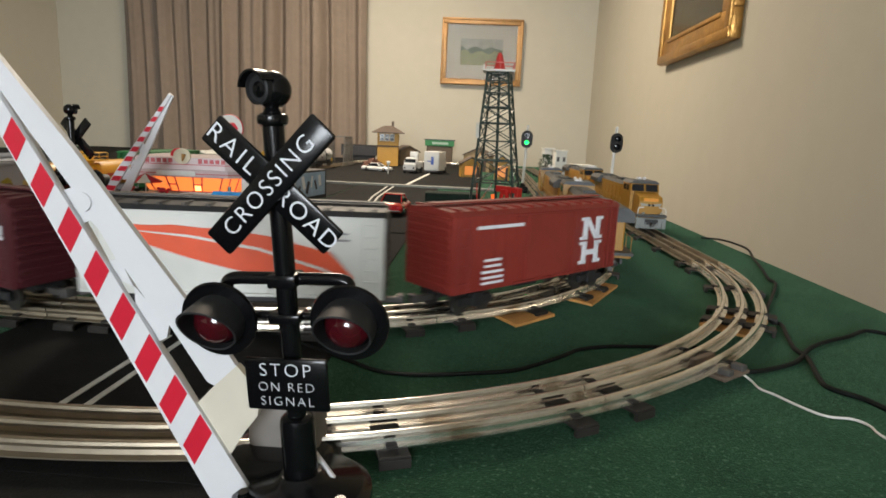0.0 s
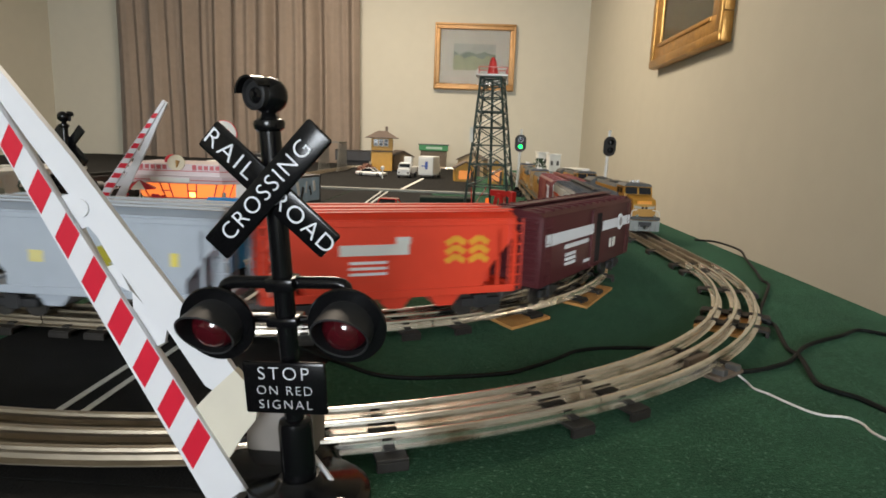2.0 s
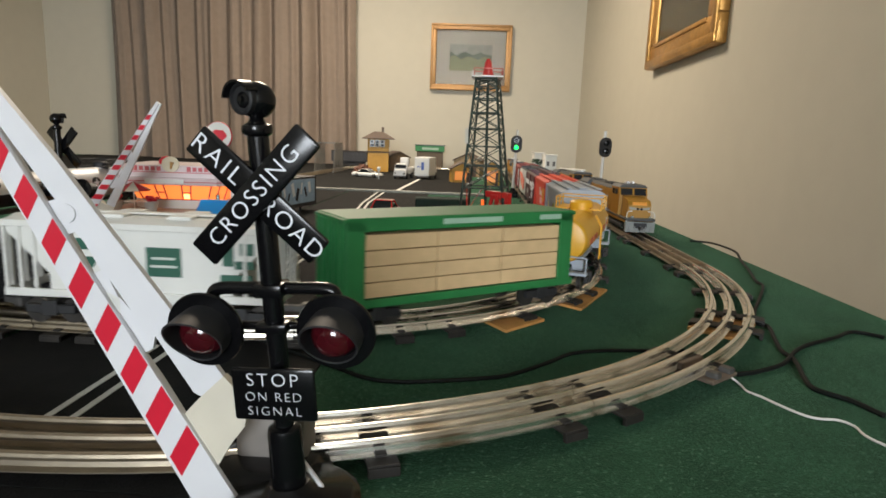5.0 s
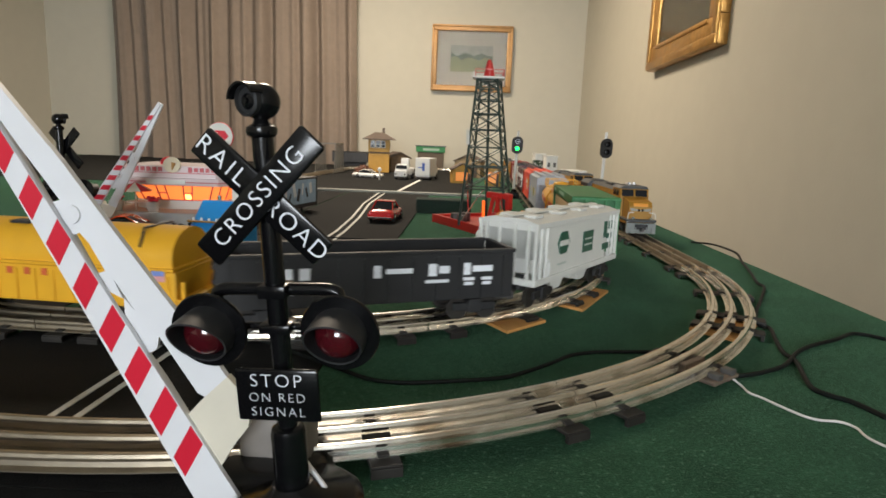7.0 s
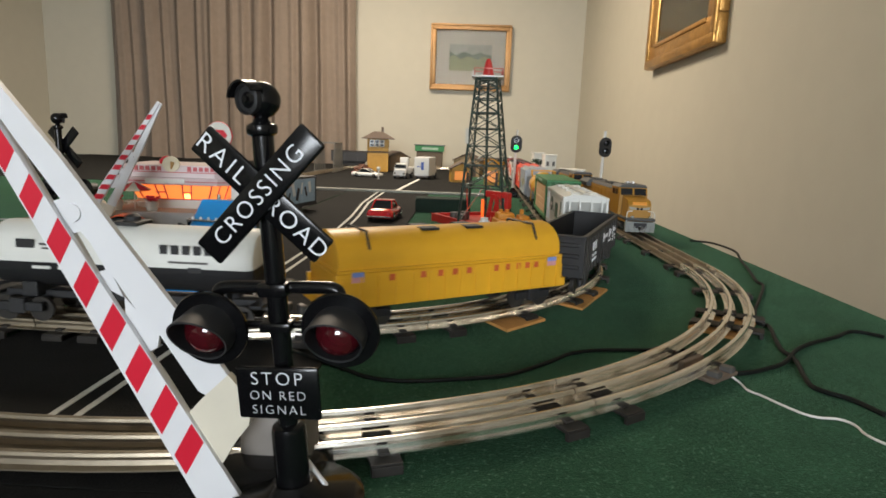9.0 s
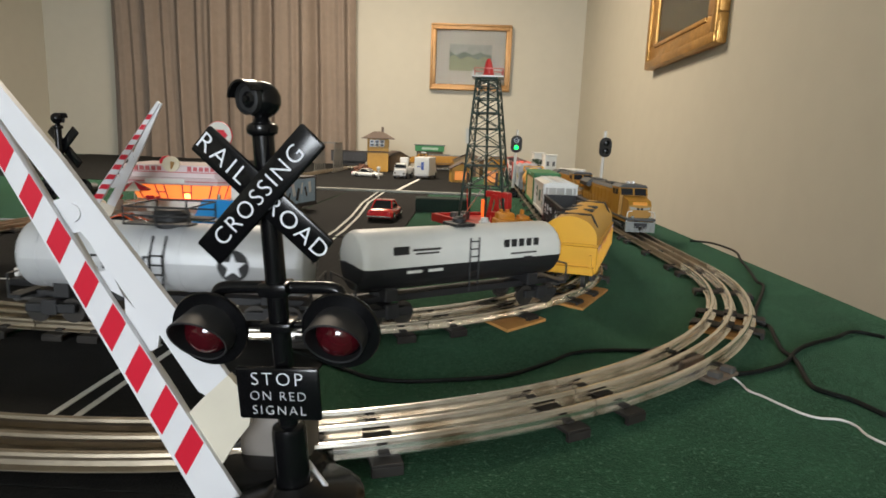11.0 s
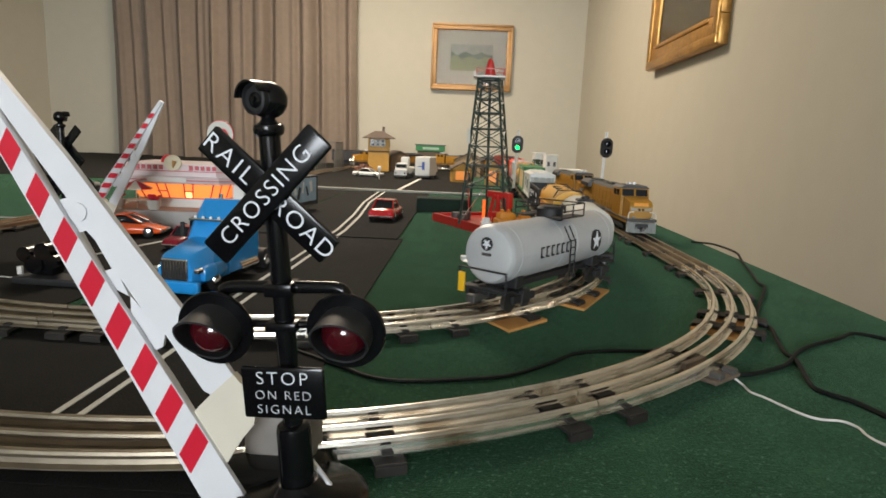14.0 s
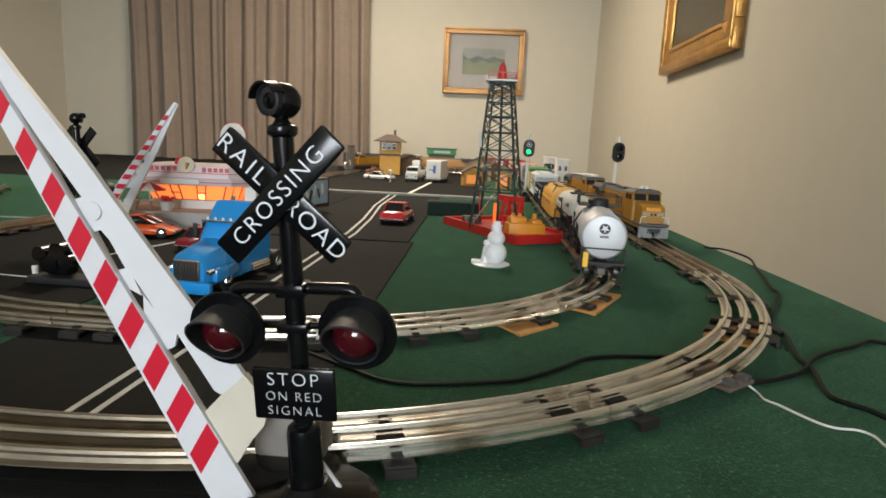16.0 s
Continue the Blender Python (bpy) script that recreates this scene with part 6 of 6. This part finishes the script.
for x0, n in ((-0.066, 5), (0.030, 5)):
    for i in range(n):
        part("sign_bar", B((box, (x0 + 0.0105 * i, -0.0880, 0.0893), (0.0068, 0.0018, 0.0082 if i else 0.0100))), ROSE, dr)
part("roof_disc", B((lathe, [(0.0155, 0), (0.0155, 0.004)], 26, Matrix.Translation((-0.002, -0.0870, 0.0985)) @ UP)), mat("cream_disc", (0.66, 0.60, 0.44), 0.5), dr, "round cream roof disc")
part("disc_cone", B((cyl, (-0.001, -0.0925, 0.0890), (0.002, -0.0925, 0.1030), 0.0012, 0.0040)), mat("tan_cone", (0.45, 0.25, 0.08), 0.5), dr)
part("roof_vent", B((lathe, [(0.015, 0.096), (0.014, 0.104), (0.009, 0.110), (0.002, 0.112)], 16, Matrix.Translation((-0.032, -0.02, 0)))), REDP, dr, "red round roof vent", True)
part("side_wing", B((box, (0.108, -0.015, 0.045), (0.022, 0.09, 0.074), 0.002)), OFFW, dr, "plain white side wing")
part("rear_wall", B((box, (0.0, 0.085, 0.045), (0.17, 0.03, 0.074), 0.002)), OFFW, dr)

for o in dr.children:
    o.data.transform(Matrix.Diagonal((0.918, 0.85, 0.85, 1)))
sg = thing("pole_sign", pose(-0.600, 1.36, 0.0), "round red and white sign on a pole behind the restaurant", "sign")
part("pole", B((cyl, (0.04, 0, 0), (0.04, 0, 0.140), 0.003)), OFFW, sg)
d = part("disc", B((lathe, [(0.030, -0.003), (0.030, 0.003)], 32, Matrix.Translation((0.04, 0, 0.158)) @ UP)), OFFW, sg, "white sign disc")
part("rim", B((lathe, [(0.0305, -0.002), (0.0315, 0.0), (0.0305, 0.002)], 32, Matrix.Translation((0.04, 0, 0.158)) @ UP)), REDP, d)
part("emblem", B((prism, [(-0.021, 0), (-0.008, 0.013), (0.012, 0.012), (0.021, 0), (0.008, -0.013), (-0.012, -0.012)], 0.003, 0.0036, Matrix.Translation((0.04, 0, 0.158)) @ UP)), REDP, d, "plain red emblem shape")

um = thing("table_umbrella", pose(-0.549, 0.978, 0.031), "red and white striped umbrella over a small table", "umbrella")
part("pole", B((cyl, (0, 0, 0), (0, 0, 0.055), 0.0014)), OFFW, um)
for i in range(8):
    a0, a1 = radians(45 * i), radians(45 * i + 45)
    bm = bmesh.new()
    v = [bm.verts.new(p) for p in ((0, 0, 0.056), (0.032 * math.cos(a0), 0.032 * math.sin(a0), 0.040), (0.032 * math.cos(a1), 0.032 * math.sin(a1), 0.040), (0, 0, 0.0545), (0.032 * math.cos(a0), 0.032 * math.sin(a0), 0.0385), (0.032 * math.cos(a1), 0.032 * math.sin(a1), 0.0385))]
    bm.faces.new((v[0], v[1], v[2]))
    bm.faces.new((v[3], v[5], v[4]))
    bm.faces.new((v[1], v[4], v[5], v[2]))
    bm.faces.new((v[0], v[3], v[4], v[1]))
    bm.faces.new((v[2], v[5], v[3], v[0]))
    part("canopy_panel", bm, REDP if i % 2 else OFFW, um)
part("table", B((cyl, (0, 0, 0.016), (0, 0, 0.018), 0.018, None, 20)), OFFW, um)
for o in um.children:
    o.data.transform(Matrix.Diagonal((0.84, 0.84, 0.84, 1)))


def flower_pot(x, y):
    p = thing("flower_pot", pose(x, y, 0.031), "white pot with red flowers by the restaurant", "flower pot", "flower pots")
    part("pot", B((lathe, [(0.008, 0), (0.0115, 0.014), (0.0125, 0.016), (0.010, 0.016)], 16)), OFFW, p, "", True)
    bm = bmesh.new()
    rnd = random.Random(int(x * 1000))
    for i in range(18):
        a, r = rnd.uniform(0, 6.28), rnd.uniform(0, 0.009)
        ball(bm, (r * math.cos(a), r * math.sin(a), 0.018 + rnd.uniform(0, 0.005)), 0.0034, (1, 1, 0.8), 6)
    part("flowers", bm, REDP, p, "red blossoms")


flower_pot(-0.516, 0.970)
flower_pot(-0.572, 0.962)

# ---- lineside things on the left ----
sm = thing("switch_motor", pose(-0.402, 0.585, 0.0, 0, 0, -3), "black switch motor with levers on a flat black base", "switch motor")
part("base", B((box, (0, 0, 0.004), (0.11, 0.030, 0.008), 0.002)), BLACKM, sm)
bm = bmesh.new()
box(bm, (-0.030, 0.006, 0.018), (0.026, 0.020, 0.020), 0.004)
for x, z, r in ((-0.046, 0.030, 0.008), (-0.026, 0.034, 0.009), (-0.036, 0.020, 0.010), (-0.016, 0.024, 0.007)):
    cyl(bm, (x, -0.006, z), (x, 0.010, z), r)
part("mechanism", bm, BLACK, sm, "lumpy gloss black mechanism", True)
part("wire_clip", B((cyl, (-0.056, 0, 0.008), (-0.056, 0, 0.016), 0.003)), WIREW, sm)
sp = thing("white_marker_post", pose(-0.338, 0.66, 0.0015, 0, 6, 0), "small white plastic marker post", "post")
part("post", B((box, (0, 0, 0.010), (0.006, 0.003, 0.020), 0.001), (box, (0.004, 0, 0.016), (0.004, 0.003, 0.010), 0.001)), WHITEP, sp)


# ---- far town ----
OCHRE = mat("ochre_plastic", (0.46, 0.25, 0.035), 0.55, var=0.1)
BROWNR = mat("brown_shingle_roof", (0.085, 0.062, 0.048), 0.7, var=0.2, scale=60)
tw = thing("signal_tower", pose(-0.452, 3.14, 0.0, 0, 0, 8), "ochre two-storey railway signal tower with brown hipped roof", "signal tower")
part("lower_storey", B((box, (0, 0, 0.050), (0.108, 0.090, 0.100), 0.002)), OCHRE, tw)
part("floor_band", B((box, (0, 0, 0.102), (0.114, 0.096, 0.006), 0.001)), BROWNR, tw)
part("upper_storey", B((box, (0, 0, 0.138), (0.110, 0.092, 0.066), 0.002)), OCHRE, tw)
part("roof", B((frustum, [(-0.084, -0.072), (0.084, -0.072), (0.084, 0.072), (-0.084, 0.072)], 0.171, [(-0.022, -0.006), (0.022, -0.006), (0.022, 0.006), (-0.022, 0.006)], 0.206)), BROWNR, tw)
part("eave", B((box, (0, 0, 0.1695), (0.170, 0.146, 0.004))), BROWNR, tw)
part("chimney", B((box, (0.022, 0, 0.212), (0.013, 0.013, 0.034), 0.001)), BROWNR, tw)
for x in (-0.026, 0.0, 0.026):
    w = part("window", B((box, (x - 0.006, -0.0465, 0.145), (0.024, 0.004, 0.036), 0.0008)), OFFW, tw)
    part("pane", B((box, (x - 0.006, -0.0488, 0.1535), (0.017, 0.0012, 0.013)), (box, (x - 0.006, -0.0488, 0.137), (0.017, 0.0012, 0.013))), GLASSD, w)
part("window", B((box, (0.0556, 0.01, 0.145), (0.004, 0.05, 0.034))), GLASSD, tw)

gs = thing("station_shelter", pose(-0.215, 3.745, 0.0), "dark green station building with a pale sign board", "building")
part("wall", B((box, (0, 0, 0.055), (0.16, 0.07, 0.110), 0.002)), mat("dull_brown_wall", (0.10, 0.075, 0.05), 0.7), gs)
part("fascia", B((box, (0, -0.036, 0.122), (0.18, 0.012, 0.034), 0.002)), GREEN, gs, "green fascia board")
part("sign_board", B((box, (0.004, -0.0426, 0.122), (0.10, 0.002, 0.014))), mat("pale_green_sign", (0.30, 0.42, 0.33), 0.6), gs)
part("roof", B((box, (0, 0, 0.1425), (0.19, 0.09, 0.007), 0.002)), DGREEN, gs)


def hut(m, w, d, h, wall_m, roof_m, label, name="hut", lit=None):
    o = thing(name, m, label, "building", "small buildings of the far town")
    part("wall", B((prism, [(-w / 2, 0), (w / 2, 0), (w / 2, h), (0, h * 1.35), (-w / 2, h)], -d / 2, d / 2, UP)), wall_m, o)
    for s in (-1, 1):
        part("roof_side", B((prism, [(s * (w / 2 + 0.006), h - 0.004), (0, h * 1.35 + 0.003), (0, h * 1.35 + 0.007), (s * (w / 2 + 0.006), h + 0.001)], -d / 2 - 0.006, d / 2 + 0.006, UP)), roof_m, o)
    if lit:
        part("window", B((box, (0, -d / 2 - 0.001, h * 0.5), (w * 0.7, 0.002, h * 0.6))), lit, o, "glowing orange window")
    part("door", B((box, (w * 0.3, -d / 2 - 0.0015, h * 0.38), (w * 0.16, 0.003, h * 0.72))), BROWNR, o)
    return o


LITO = glow("amber_window", (0.9, 0.30, 0.06), 0.45)
TANW = mat("tan_wall", (0.34, 0.24, 0.13), 0.7, var=0.15)
hut(pose(-0.012, 2.52, 0.0, 0, 0, 10), 0.085, 0.07, 0.058, OCHRE, BROWNR, "small ochre shed with an amber lit front", "shed", LITO)
hut(pose(0.025, 3.02, 0.0, 0, 0, -12), 0.13, 0.12, 0.080, TANW, BROWNR, "tan house with a brown pitched roof", "house")
hut(pose(-0.375, 3.28, 0.0, 0, 0, 30), 0.12, 0.10, 0.075, mat("brown_scrap", (0.13, 0.085, 0.045), 0.8, var=0.4), BROWNR, "weathered brown shed beside the signal tower", "shed")
hut(pose(0.115, 2.42, 0.0, 0, 0, 0), 0.06, 0.05, 0.07, OCHRE, DGREEN, "small yellow lineside hut behind the derrick", "hut", LITO)


def white_block(m, w, d, h, label):
    o = thing("white_building", m, label, "building", "white flat-roofed buildings")
    part("wall", B((box, (0, 0, h / 2), (w, d, h), 0.002)), OFFW, o)
    part("parapet", B((box, (0, 0, h + 0.003), (w + 0.006, d + 0.006, 0.006), 0.001)), OFFW, o)
    for z in (h * 0.35, h * 0.72):
        for x in (-w * 0.26, w * 0.26):
            part("window", B((box, (x, -d / 2 - 0.0008, z), (w * 0.22, 0.0016, h * 0.16))), mat("grey_window", (0.22, 0.23, 0.22), 0.3) if x < 0 and z < h / 2 else STEEL, o)
    return o


white_block(pose(0.338, 2.78, 0.0, 0, 0, 5), 0.046, 0.06, 0.128, "tall white flat-roofed model building")
white_block(pose(0.375, 2.66, 0.0, 0, 0, 5), 0.050, 0.06, 0.122, "tall white flat-roofed model building with dark windows")
white_block(pose(0.398, 2.22, 0.0, 0, 0, 8), 0.066, 0.10, 0.078, "low white model building by the track")

# trestle bridge with grey lattice sides
tb = thing("truss_bridge", pose(-0.656, 2.90, 0.0, 0, 0, 90), "grey lattice truss bridge over the far straight track", "bridge")
BRG = mat("bridge_grey", (0.16, 0.155, 0.14), 0.5, 0.3, var=0.2)
for s in (-1, 1):
    for z in (0.006, 0.140):
        part("chord", B((box, (0, s * 0.045, z), (0.26 if z < 0.1 else 0.17, 0.006, 0.006))), BRG, tb)
    for i in range(6):
        x = -0.105 + 0.042 * i
        part("post", B((cyl, (x, s * 0.045, 0.006), (x * 0.8, s * 0.045, 0.140), 0.0026, None, 6)), BRG, tb)
        if i < 5:
            part("diagonal", B((cyl, (x, s * 0.045, 0.006), ((x + 0.042) * 0.8, s * 0.045, 0.140), 0.0018, None, 6)), BRG, tb)
for x in (-0.078, 0, 0.078):
    part("cross_brace", B((box, (x, 0, 0.1405), (0.006, 0.084, 0.005))), BRG, tb)

# a dark freight car standing by the signal tower, and a rusty scrap heap
for x, y, a in ((-0.72, 3.75, 4),):
    dk = thing("flat_freight_car", pose(x, y, 0.0, 0, 0, a), "dark grey freight car standing in the far yard", "freight car", "standing freight cars")
    part("body", B((box, (0, 0, 0.055), (0.22, 0.055, 0.060), 0.002)), DKGREY, dk)
    part("roof", B((prism, [(-0.029, 0.085), (0.029, 0.085), (0.015, 0.092), (-0.015, 0.092)], -0.112, 0.112, ALONG)), DKGREY, dk)
    part("underframe", B((box, (0, 0, 0.0125), (0.20, 0.034, 0.025))), BLACKM, dk)
    for i in range(9):
        part("rib", B((box, (-0.10 + 0.025 * i, -0.0280, 0.055), (0.004, 0.003, 0.056))), DKGREY, dk)
bm = bmesh.new()
rnd = random.Random(12)
for i in range(60):
    a, r = rnd.uniform(0, 6.28), 0.045 * rnd.random() ** 0.6
    box(bm, (r * math.cos(a), r * 0.7 * math.sin(a), 0.006 + (0.05 - r) * rnd.uniform(0.2, 1.1)), (rnd.uniform(0.008, 0.02), rnd.uniform(0.008, 0.02), rnd.uniform(0.006, 0.014)), 0, Euler((rnd.uniform(0, 3), rnd.uniform(0, 3), rnd.uniform(0, 3))).to_matrix().to_4x4())
sc = part("scrap_heap", bm, mat("rusty_scrap", (0.12, 0.05, 0.03), 0.8, var=0.5), None)
sc.matrix_world = pose(-0.475, 2.80, 0.0)
tagged(sc, "rusty brown scrap heap by the signal tower", "scrap heap", kind="stuff")
cp = thing("crossing_post", pose(-0.352, 2.47, 0.0015), "small white post with a round top", "post")
part("post", B((cyl, (0, 0, 0), (0, 0, 0.040), 0.003)), OFFW, cp)
part("top", B((ball, (0, 0, 0.044), 0.0085, (1, 0.5, 1))), OFFW, cp)

# ---- small dark tree between the tracks ----
tree = thing("model_tree", pose(0.2555, 2.15, 0.0), "dark green bushy model tree on a brown trunk", "tree")
part("trunk", B((cyl, (0, 0, 0), (0.001, 0, 0.045), 0.0045, 0.003, 10), (cyl, (0.001, 0, 0.045), (0.001, 0.001, 0.095), 0.003, 0.001, 8), (cyl, (0, 0, 0.040), (0.014, 0.004, 0.060), 0.0018, 0.0008, 6), (cyl, (0, 0, 0.046), (-0.013, -0.004, 0.068), 0.0018, 0.0008, 6)), BROWNR, tree, "brown tapered trunk with limbs")
bm = bmesh.new()
rnd = random.Random(5)
for i in range(900):
    z = rnd.uniform(0.030, 0.116)
    r = (0.027 * math.sin(math.pi * min(1, (0.128 - z) / 0.105)) + 0.003) * math.sqrt(rnd.uniform(0.15, 1)) * rnd.uniform(0.75, 1.05)
    a = rnd.uniform(0, 6.28)
    c = Vector((r * math.cos(a), r * math.sin(a), z))
    e = Euler((rnd.uniform(0, 6), rnd.uniform(0, 6), rnd.uniform(0, 6))).to_matrix()
    q = rnd.uniform(0.0018, 0.0036)
    vs = [bm.verts.new(c + e @ Vector(p) * q) for p in ((-1, 0, 0), (0, -0.55, 0.2), (1, 0, 0), (0, 0.55, 0.2))]
    bm.faces.new(vs)
part("crown", bm, mat("dark_tree_foliage", (0.018, 0.05, 0.022), 0.8, var=0.5, scale=300), tree, "dark green foliage")

# ---- shims, lock-on and wires ----
def shim(x, y, a, l, w, z=0.0, label="raw pine shim pushed under the track"):
    o = part("wood_shim", B((prism, [(-l / 2, -w / 2), (l / 2, -w / 2 * 0.7), (l / 2, w / 2), (-l / 2 * 0.85, w / 2)], 0.0, 0.0026)), WOOD, None)
    o.matrix_world = pose(x, y, z, 0, 0, a)
    return tagged(o, label, "wood shim", "wood shims")


shim(0.050, 0.536, 38, 0.055, 0.052)
shim(0.129, 0.638, 58, 0.100, 0.054)
shim(0.253, 0.545, 52, 0.075, 0.050)

lk = thing("track_lock_on", pose(0.182, 0.414, 0.0, 0, 0, 40), "tarnished metal wire clip on the track edge", "clip")
part("plate", B((box, (0, 0, 0.005), (0.034, 0.030, 0.003), 0.001), (box, (0, 0.012, 0.008), (0.028, 0.005, 0.007), 0.001)), mat("tarnished_brown_metal", (0.16, 0.12, 0.09), 0.6, 0.4, var=0.4), lk)
part("clip", B((box, (0.010, -0.010, 0.008), (0.007, 0.009, 0.005), 0.001), (box, (-0.008, -0.010, 0.008), (0.007, 0.009, 0.005), 0.001)), STEEL, lk)


def wire(name, pts, r, material, label):
    o = part(name, B((tube, spline(pts, 6), r, 7)), material, None, "", True)
    return tagged(o, label, "wire", "loose wires")


wire("wire", [(0.192, 0.416, 0.008), (0.2023, 0.4055, 0.0012), (0.2019, 0.3918, 0.0012), (0.2073, 0.3833, 0.0012), (0.2126, 0.3717, 0.0012), (0.2200, 0.3586, 0.0012), (0.2274, 0.3533, 0.0012), (0.2389, 0.3524, 0.0012), (0.2444, 0.3449, 0.0012), (0.2470, 0.3226, 0.0012), (0.29, 0.27, 0.0012)], 0.0008, WIREW, "thin white wire from the track clip across the carpet")
wire("cable", [(-0.16, 0.45, 0.0016), (-0.0820, 0.3967, 0.0016), (-0.0594, 0.3812, 0.0016), (-0.0396, 0.3770, 0.0016), (-0.0169, 0.3801, 0.0016), (0.0297, 0.3933, 0.0016), (0.0508, 0.4078, 0.0016), (0.0743, 0.4304, 0.0016), (0.0900, 0.4473, 0.0016), (0.1145, 0.4587, 0.0016), (0.1521, 0.4644, 0.0016), (0.20, 0.470, 0.0016)], 0.0015, WIREB, "black cable lying between the tracks")
wire("cable", [(0.4162, 1.0806, 0.0022), (0.4484, 1.0648, 0.0022), (0.4542, 0.9875, 0.0022), (0.4276, 0.9038, 0.0022), (0.4008, 0.8171, 0.0022), (0.3788, 0.7514, 0.0022), (0.3751, 0.7265, 0.0022), (0.3392, 0.6603, 0.0022), (0.3077, 0.6046, 0.0022), (0.2877, 0.5601, 0.0022), (0.2937, 0.5487, 0.0022), (0.2814, 0.5138, 0.0022), (0.2704, 0.4803, 0.0022), (0.2698, 0.4618, 0.0022), (0.2645, 0.4440, 0.0022), (0.2558, 0.4205, 0.0022), (0.2511, 0.4015, 0.0022), (0.2564, 0.3909, 0.0022), (0.2655, 0.3812, 0.0022), (0.2723, 0.3604, 0.0022)], 0.0018, WIREB, "black cable trailing over the carpet edge")
wire("cable", [(0.2000, 0.4237, 0.0022), (0.2089, 0.4205, 0.0022), (0.2299, 0.4300, 0.0022), (0.2563, 0.4488, 0.0022), (0.2840, 0.4823, 0.0022), (0.3086, 0.5030, 0.0022), (0.3399, 0.5230, 0.0022), (0.3678, 0.5436, 0.0022), (0.3882, 0.5306, 0.0022)], 0.0018, WIREB, "black cable from the track clip")
wire("wire", [(-0.52, 0.60, 0.0015), (-0.47, 0.595, 0.0015), (-0.452, 0.592, 0.006), (-0.440, 0.590, 0.012)], 0.0010, WIREW, "thin white wire at the switch motor")
wire("wire", [(-0.95, 0.98, 0.0015), (-0.76, 1.00, 0.0015), (-0.66, 1.03, 0.0015)], 0.0014, mat("grey_wire", (0.32, 0.32, 0.30), 0.5), "pale grey wire on the carpet")

# ceiling lamp above the layout
cl = thing("ceiling_light", pose(*LAMP_AT, TOP - 0.06), "square white ceiling light fitting", "ceiling light")
part("frame", B((box, (0, 0, 0.045), (0.66, 0.66, 0.03), 0.006)), WHITEP, cl)

# ---- motion ----
LOOP = [LEFT, IR * math.pi / 2, RUN, IR * math.pi / 2, LEFT, IR * math.pi / 2, RUN, IR * math.pi / 2]


def on_loop(s):
    """Place on the inner loop s metres after the start of its near curve."""
    x0, x1, y0, y1 = IC[0] - LEFT, IC[0], IC[1], IC[1] + RUN
    s = (s + LEFT) % sum(LOOP)
    starts = [((x0, y0 - IR), 0, None), ((x1, y0), 0, (x1, y0)), ((x1 + IR, y0), 90, None), ((x1, y1), 90, (x1, y1)), ((x1, y1 + IR), 180, None), ((x0, y1), 180, (x0, y1)), ((x0 - IR, y1), 270, None), ((x0, y0), 270, (x0, y0))]
    for ln, (p, a, c) in zip(LOOP, starts):
        if s <= ln:
            break
        s -= ln
    r = radians(a)
    if c is None:
        return (SKEW @ Vector((p[0] + s * math.cos(r), p[1] + s * math.sin(r), 0))).xy
    t = r - math.pi / 2 + s / IR
    return (SKEW @ Vector((c[0] + IR * math.cos(t), c[1] + IR * math.sin(t), 0))).xy


# distance run by the train's reference point at every half second: it slows down steadily
RUNS = [0.1982, 0.3552, 0.5125, 0.6709, 0.8235, 0.9770, 1.1202, 1.2504, 1.3708, 1.4854, 1.5949, 1.6998, 1.8006, 1.8979, 1.9923, 2.0811, 2.1617,
        2.2375, 2.3098, 2.3801, 2.4487, 2.5157, 2.5813, 2.6456, 2.7089, 2.7724, 2.8336, 2.8918, 2.9495, 3.0060, 3.0620, 3.1140, 3.1645]


def travelled(t):
    k = min(int(t * 2), 31)
    u = t * 2 - k
    a, b, c, d = (RUNS[min(max(i, 0), 32)] for i in (k - 1, k, k + 1, k + 2))
    if k == 0:
        a = 2 * b - c
    if k == 31:
        d = 2 * c - b
    return 0.5 * (2 * b + (c - a) * u + (2 * a - 5 * b + 4 * c - d) * u * u + (3 * b - a - 3 * c + d) * u ** 3)


def car_pose(s, half):
    a, b = on_loop(s - half), on_loop(s + half)
    d = b - a
    m = (a + b) / 2
    return pose(m.x, m.y, 0.014, 0, 0, math.degrees(math.atan2(d.y, d.x)))


def motions():
    for car, back in TRAIN:
        half = 0.135 if car.name.startswith("diesel") else 0.075
        walk(car, [(k * 0.25, car_pose(travelled(k * 0.25) - back, half)) for k in range(65)])


motions()
